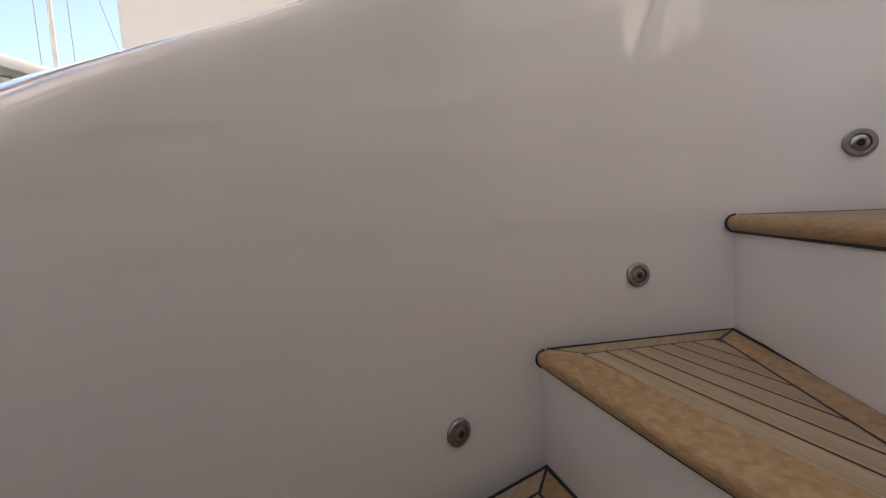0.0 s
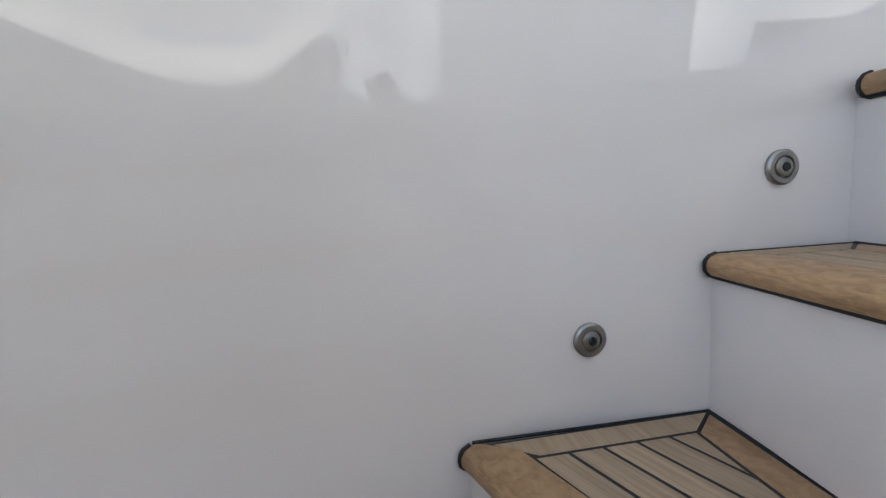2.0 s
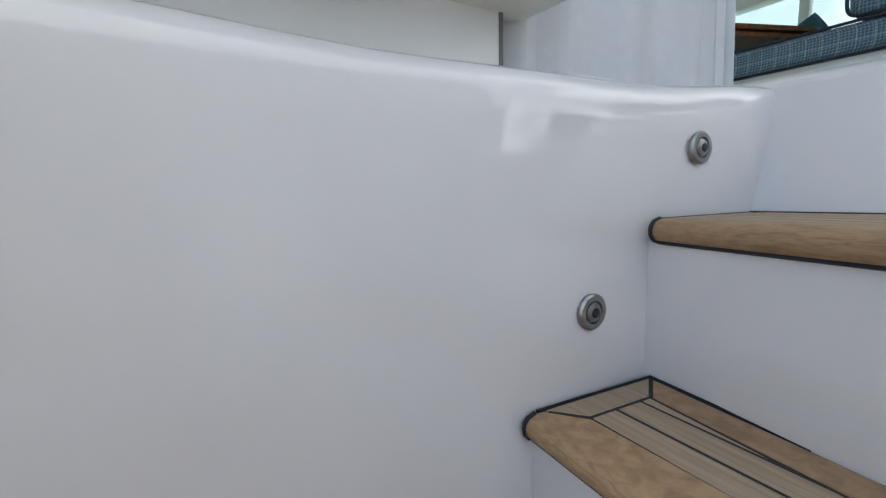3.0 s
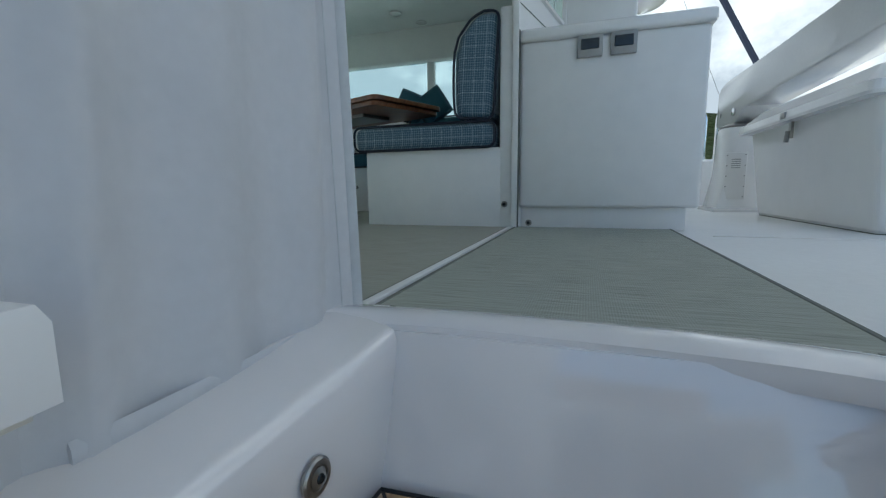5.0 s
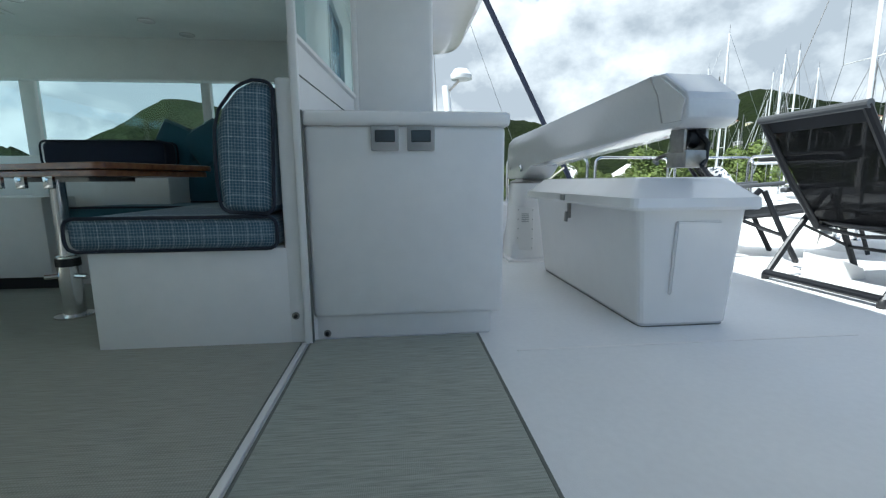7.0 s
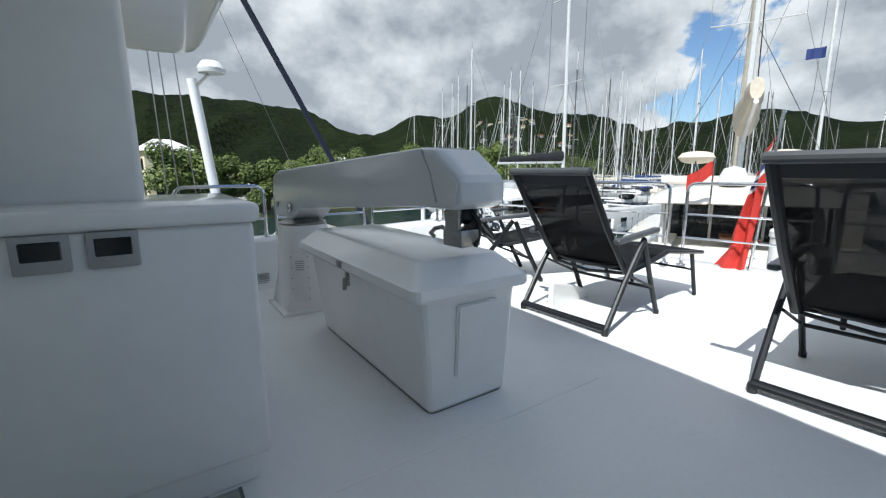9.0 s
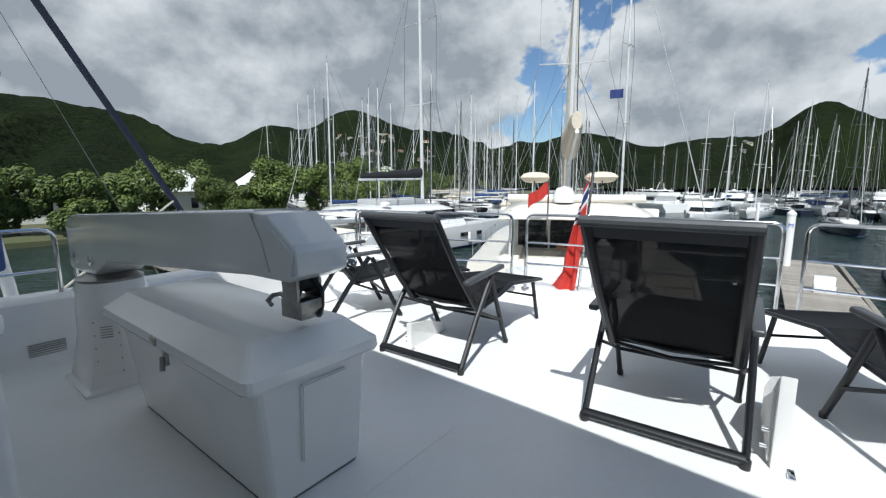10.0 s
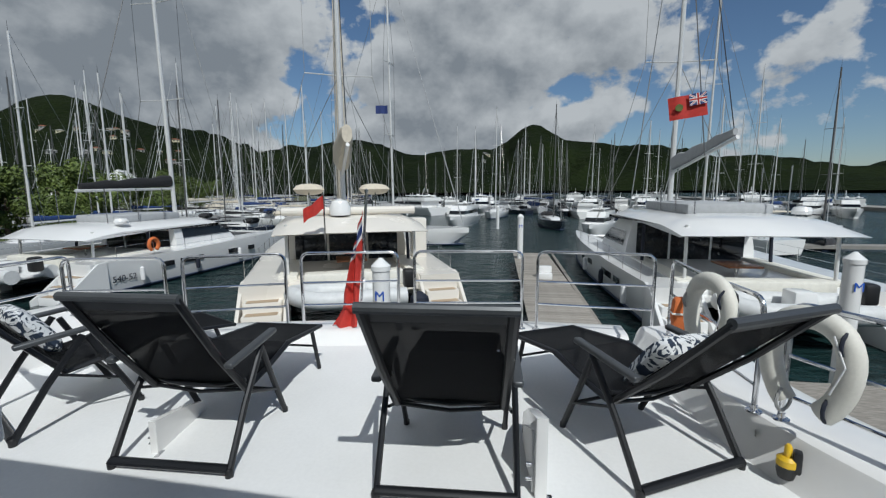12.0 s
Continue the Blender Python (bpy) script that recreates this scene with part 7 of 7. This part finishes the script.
def tree(radius, height, seed, label):
    t = thing("shore_tree", label, "tree", (0, 0, 0), 0, "shore trees")
    bm = bmesh.new()
    tube(bm, [(0, 0, -0.6), (0.1, 0.05, height * 0.35), (0.0, 0.15, height * 0.6)], 0.16, 8, r_end=0.07)
    r = random.Random(seed)
    for k in range(6):
        a = k * 1.05 + r.random()
        z = height * r.uniform(0.2, 0.5)
        tube(bm, [(0.08, 0.05, z), (math.cos(a) * radius * 0.4, math.sin(a) * radius * 0.4, z + height * 0.2), (math.cos(a) * radius * 0.7, math.sin(a) * radius * 0.7, z + height * 0.3)], 0.07, 6, r_end=0.02)
    part("trunk", bm, BARK, t)
    part("crown", leafy_crown(radius, height, 9000, 0.12, seed), LEAF, t, smooth=False)
    return t


trees = [tree(2.6, 4.6, 3, "broad green mangrove tree on the marina shore"), tree(2.0, 3.6, 5, "rounded green shore bush beside the boats"), tree(3.2, 5.4, 9, "tall leafy green tree on the marina shore")]
spots = [(-2, 46, 1), (3, 45.5, 0), (7, 46.5, 1), (10.5, 45, 1), (25, 46.5, 1), (28, 46, 0), (14, 46, 1), (18, 50, 0), (22, 48, 2), (26, 54, 1), (29, 49, 0), (33, 45, 0), (36, 43.5, 2), (40, 45, 0), (44, 47, 1), (31, 52, 2), (50, 48, 0), (56, 52, 2), (62, 54, 0), (70, 60, 1), (48, 54, 2), (84, 66, 2), (94, 70, 0), (106, 72, 2), (12, 60, 2), (38, 60, 2), (20, 66, 2), (66, 72, 2), (5, 58, 2), (120, 76, 2)]
seen_kinds = set()
for x, y, k in spots:
    m = Matrix.Translation((x, y, WATER_Z + 0.65)) @ Matrix.Rotation(rng.uniform(0, 6.28), 4, "Z") @ Matrix.Scale(rng.uniform(0.85, 1.25), 4)
    if k in seen_kinds:
        copy_thing(trees[k], m)
    else:
        trees[k].matrix_world = m
        seen_kinds.add(k)


def palm(x, y, h):
    p = thing("palm_tree", "coconut palm with arching fronds on the shore", "palm", (x, y, WATER_Z + 0.6))
    part("trunk", tubed([(0, 0, -0.3), (0.15, 0.05, h * 0.5), (0.1, 0.2, h)], 0.14, 8, r_end=0.09), BARK, p)
    r = random.Random(4)
    for k in range(15):
        a = k * 2.4
        up = r.uniform(0.1, 0.9)
        bm = bmesh.new()
        spine = [Vector((0.1, 0.2, h)) + Vector((math.cos(a) * s * 2.0, math.sin(a) * s * 2.0, up * s * 1.6 - 1.7 * s * s)) for s in [i / 8 for i in range(9)]]
        side = Vector((-math.sin(a), math.cos(a), 0))
        for i, q in enumerate(spine[1:]):
            for sg in (-1, 1):
                w = 0.55 * math.sin(math.pi * (i + 1) / 9.5)
                vs = [bm.verts.new(v) for v in (q, q + side * sg * w * 0.5 + Vector((0, 0, -0.02)), q + side * sg * w + (q - spine[i]) * 0.8 + Vector((0, 0, -0.25 * w)), q + (q - spine[i]) * 0.35)]
                bm.faces.new(vs)
        part("frond", bm, LEAF, p, smooth=False)


palm(13.2, 45.5, 4.6)
palm(52, 57, 5.5)

# boat seen over the stair coaming, on the port side
pb = thing("port_neighbour", "dark-windowed motor yacht moored on the port side", "motor yacht", (-8.6, -12.0, WATER_Z), 20)
part("hull", hull_mesh(18, 5.0, 1.8, 0.5, 0.9, 0.97, 0.3), HULLWHITE, pb)
part("deckhouse", boxed(1.0, 13.0, -2.0, 2.0, 1.8, 4.6, 0.2, 3), TINT, pb, "dark glazed deckhouse")
for z in (2.5, 3.4, 4.5):
    part("rub_strake", boxed(0.9, 13.1, -2.06, 2.06, z, z + 0.10, 0.03), HULLWHITE, pb)
for k in range(6):
    part("window_post", boxed(1.5 + k * 2.0, 1.62 + k * 2.0, -2.04, 2.04, 1.9, 4.55, 0.02), HULLWHITE, pb)
part("sunshade", boxed(0.5, 13.6, -2.3, 2.3, 4.62, 4.8, 0.06), HULLWHITE, pb)
copy_thing(protos[1], Matrix.Translation((-14, -26, WATER_Z)) @ Matrix.Rotation(0.4, 4, "Z"))
copy_thing(protos[3], Matrix.Translation((-6, -34, WATER_Z)) @ Matrix.Rotation(0.2, 4, "Z"))
setting("soffit_port", boxed(0.1, 1.6, -1.9, -1.45, 0.62, 0.70, 0.02), TEAK, "brown varnished soffit over the side deck", "trim")
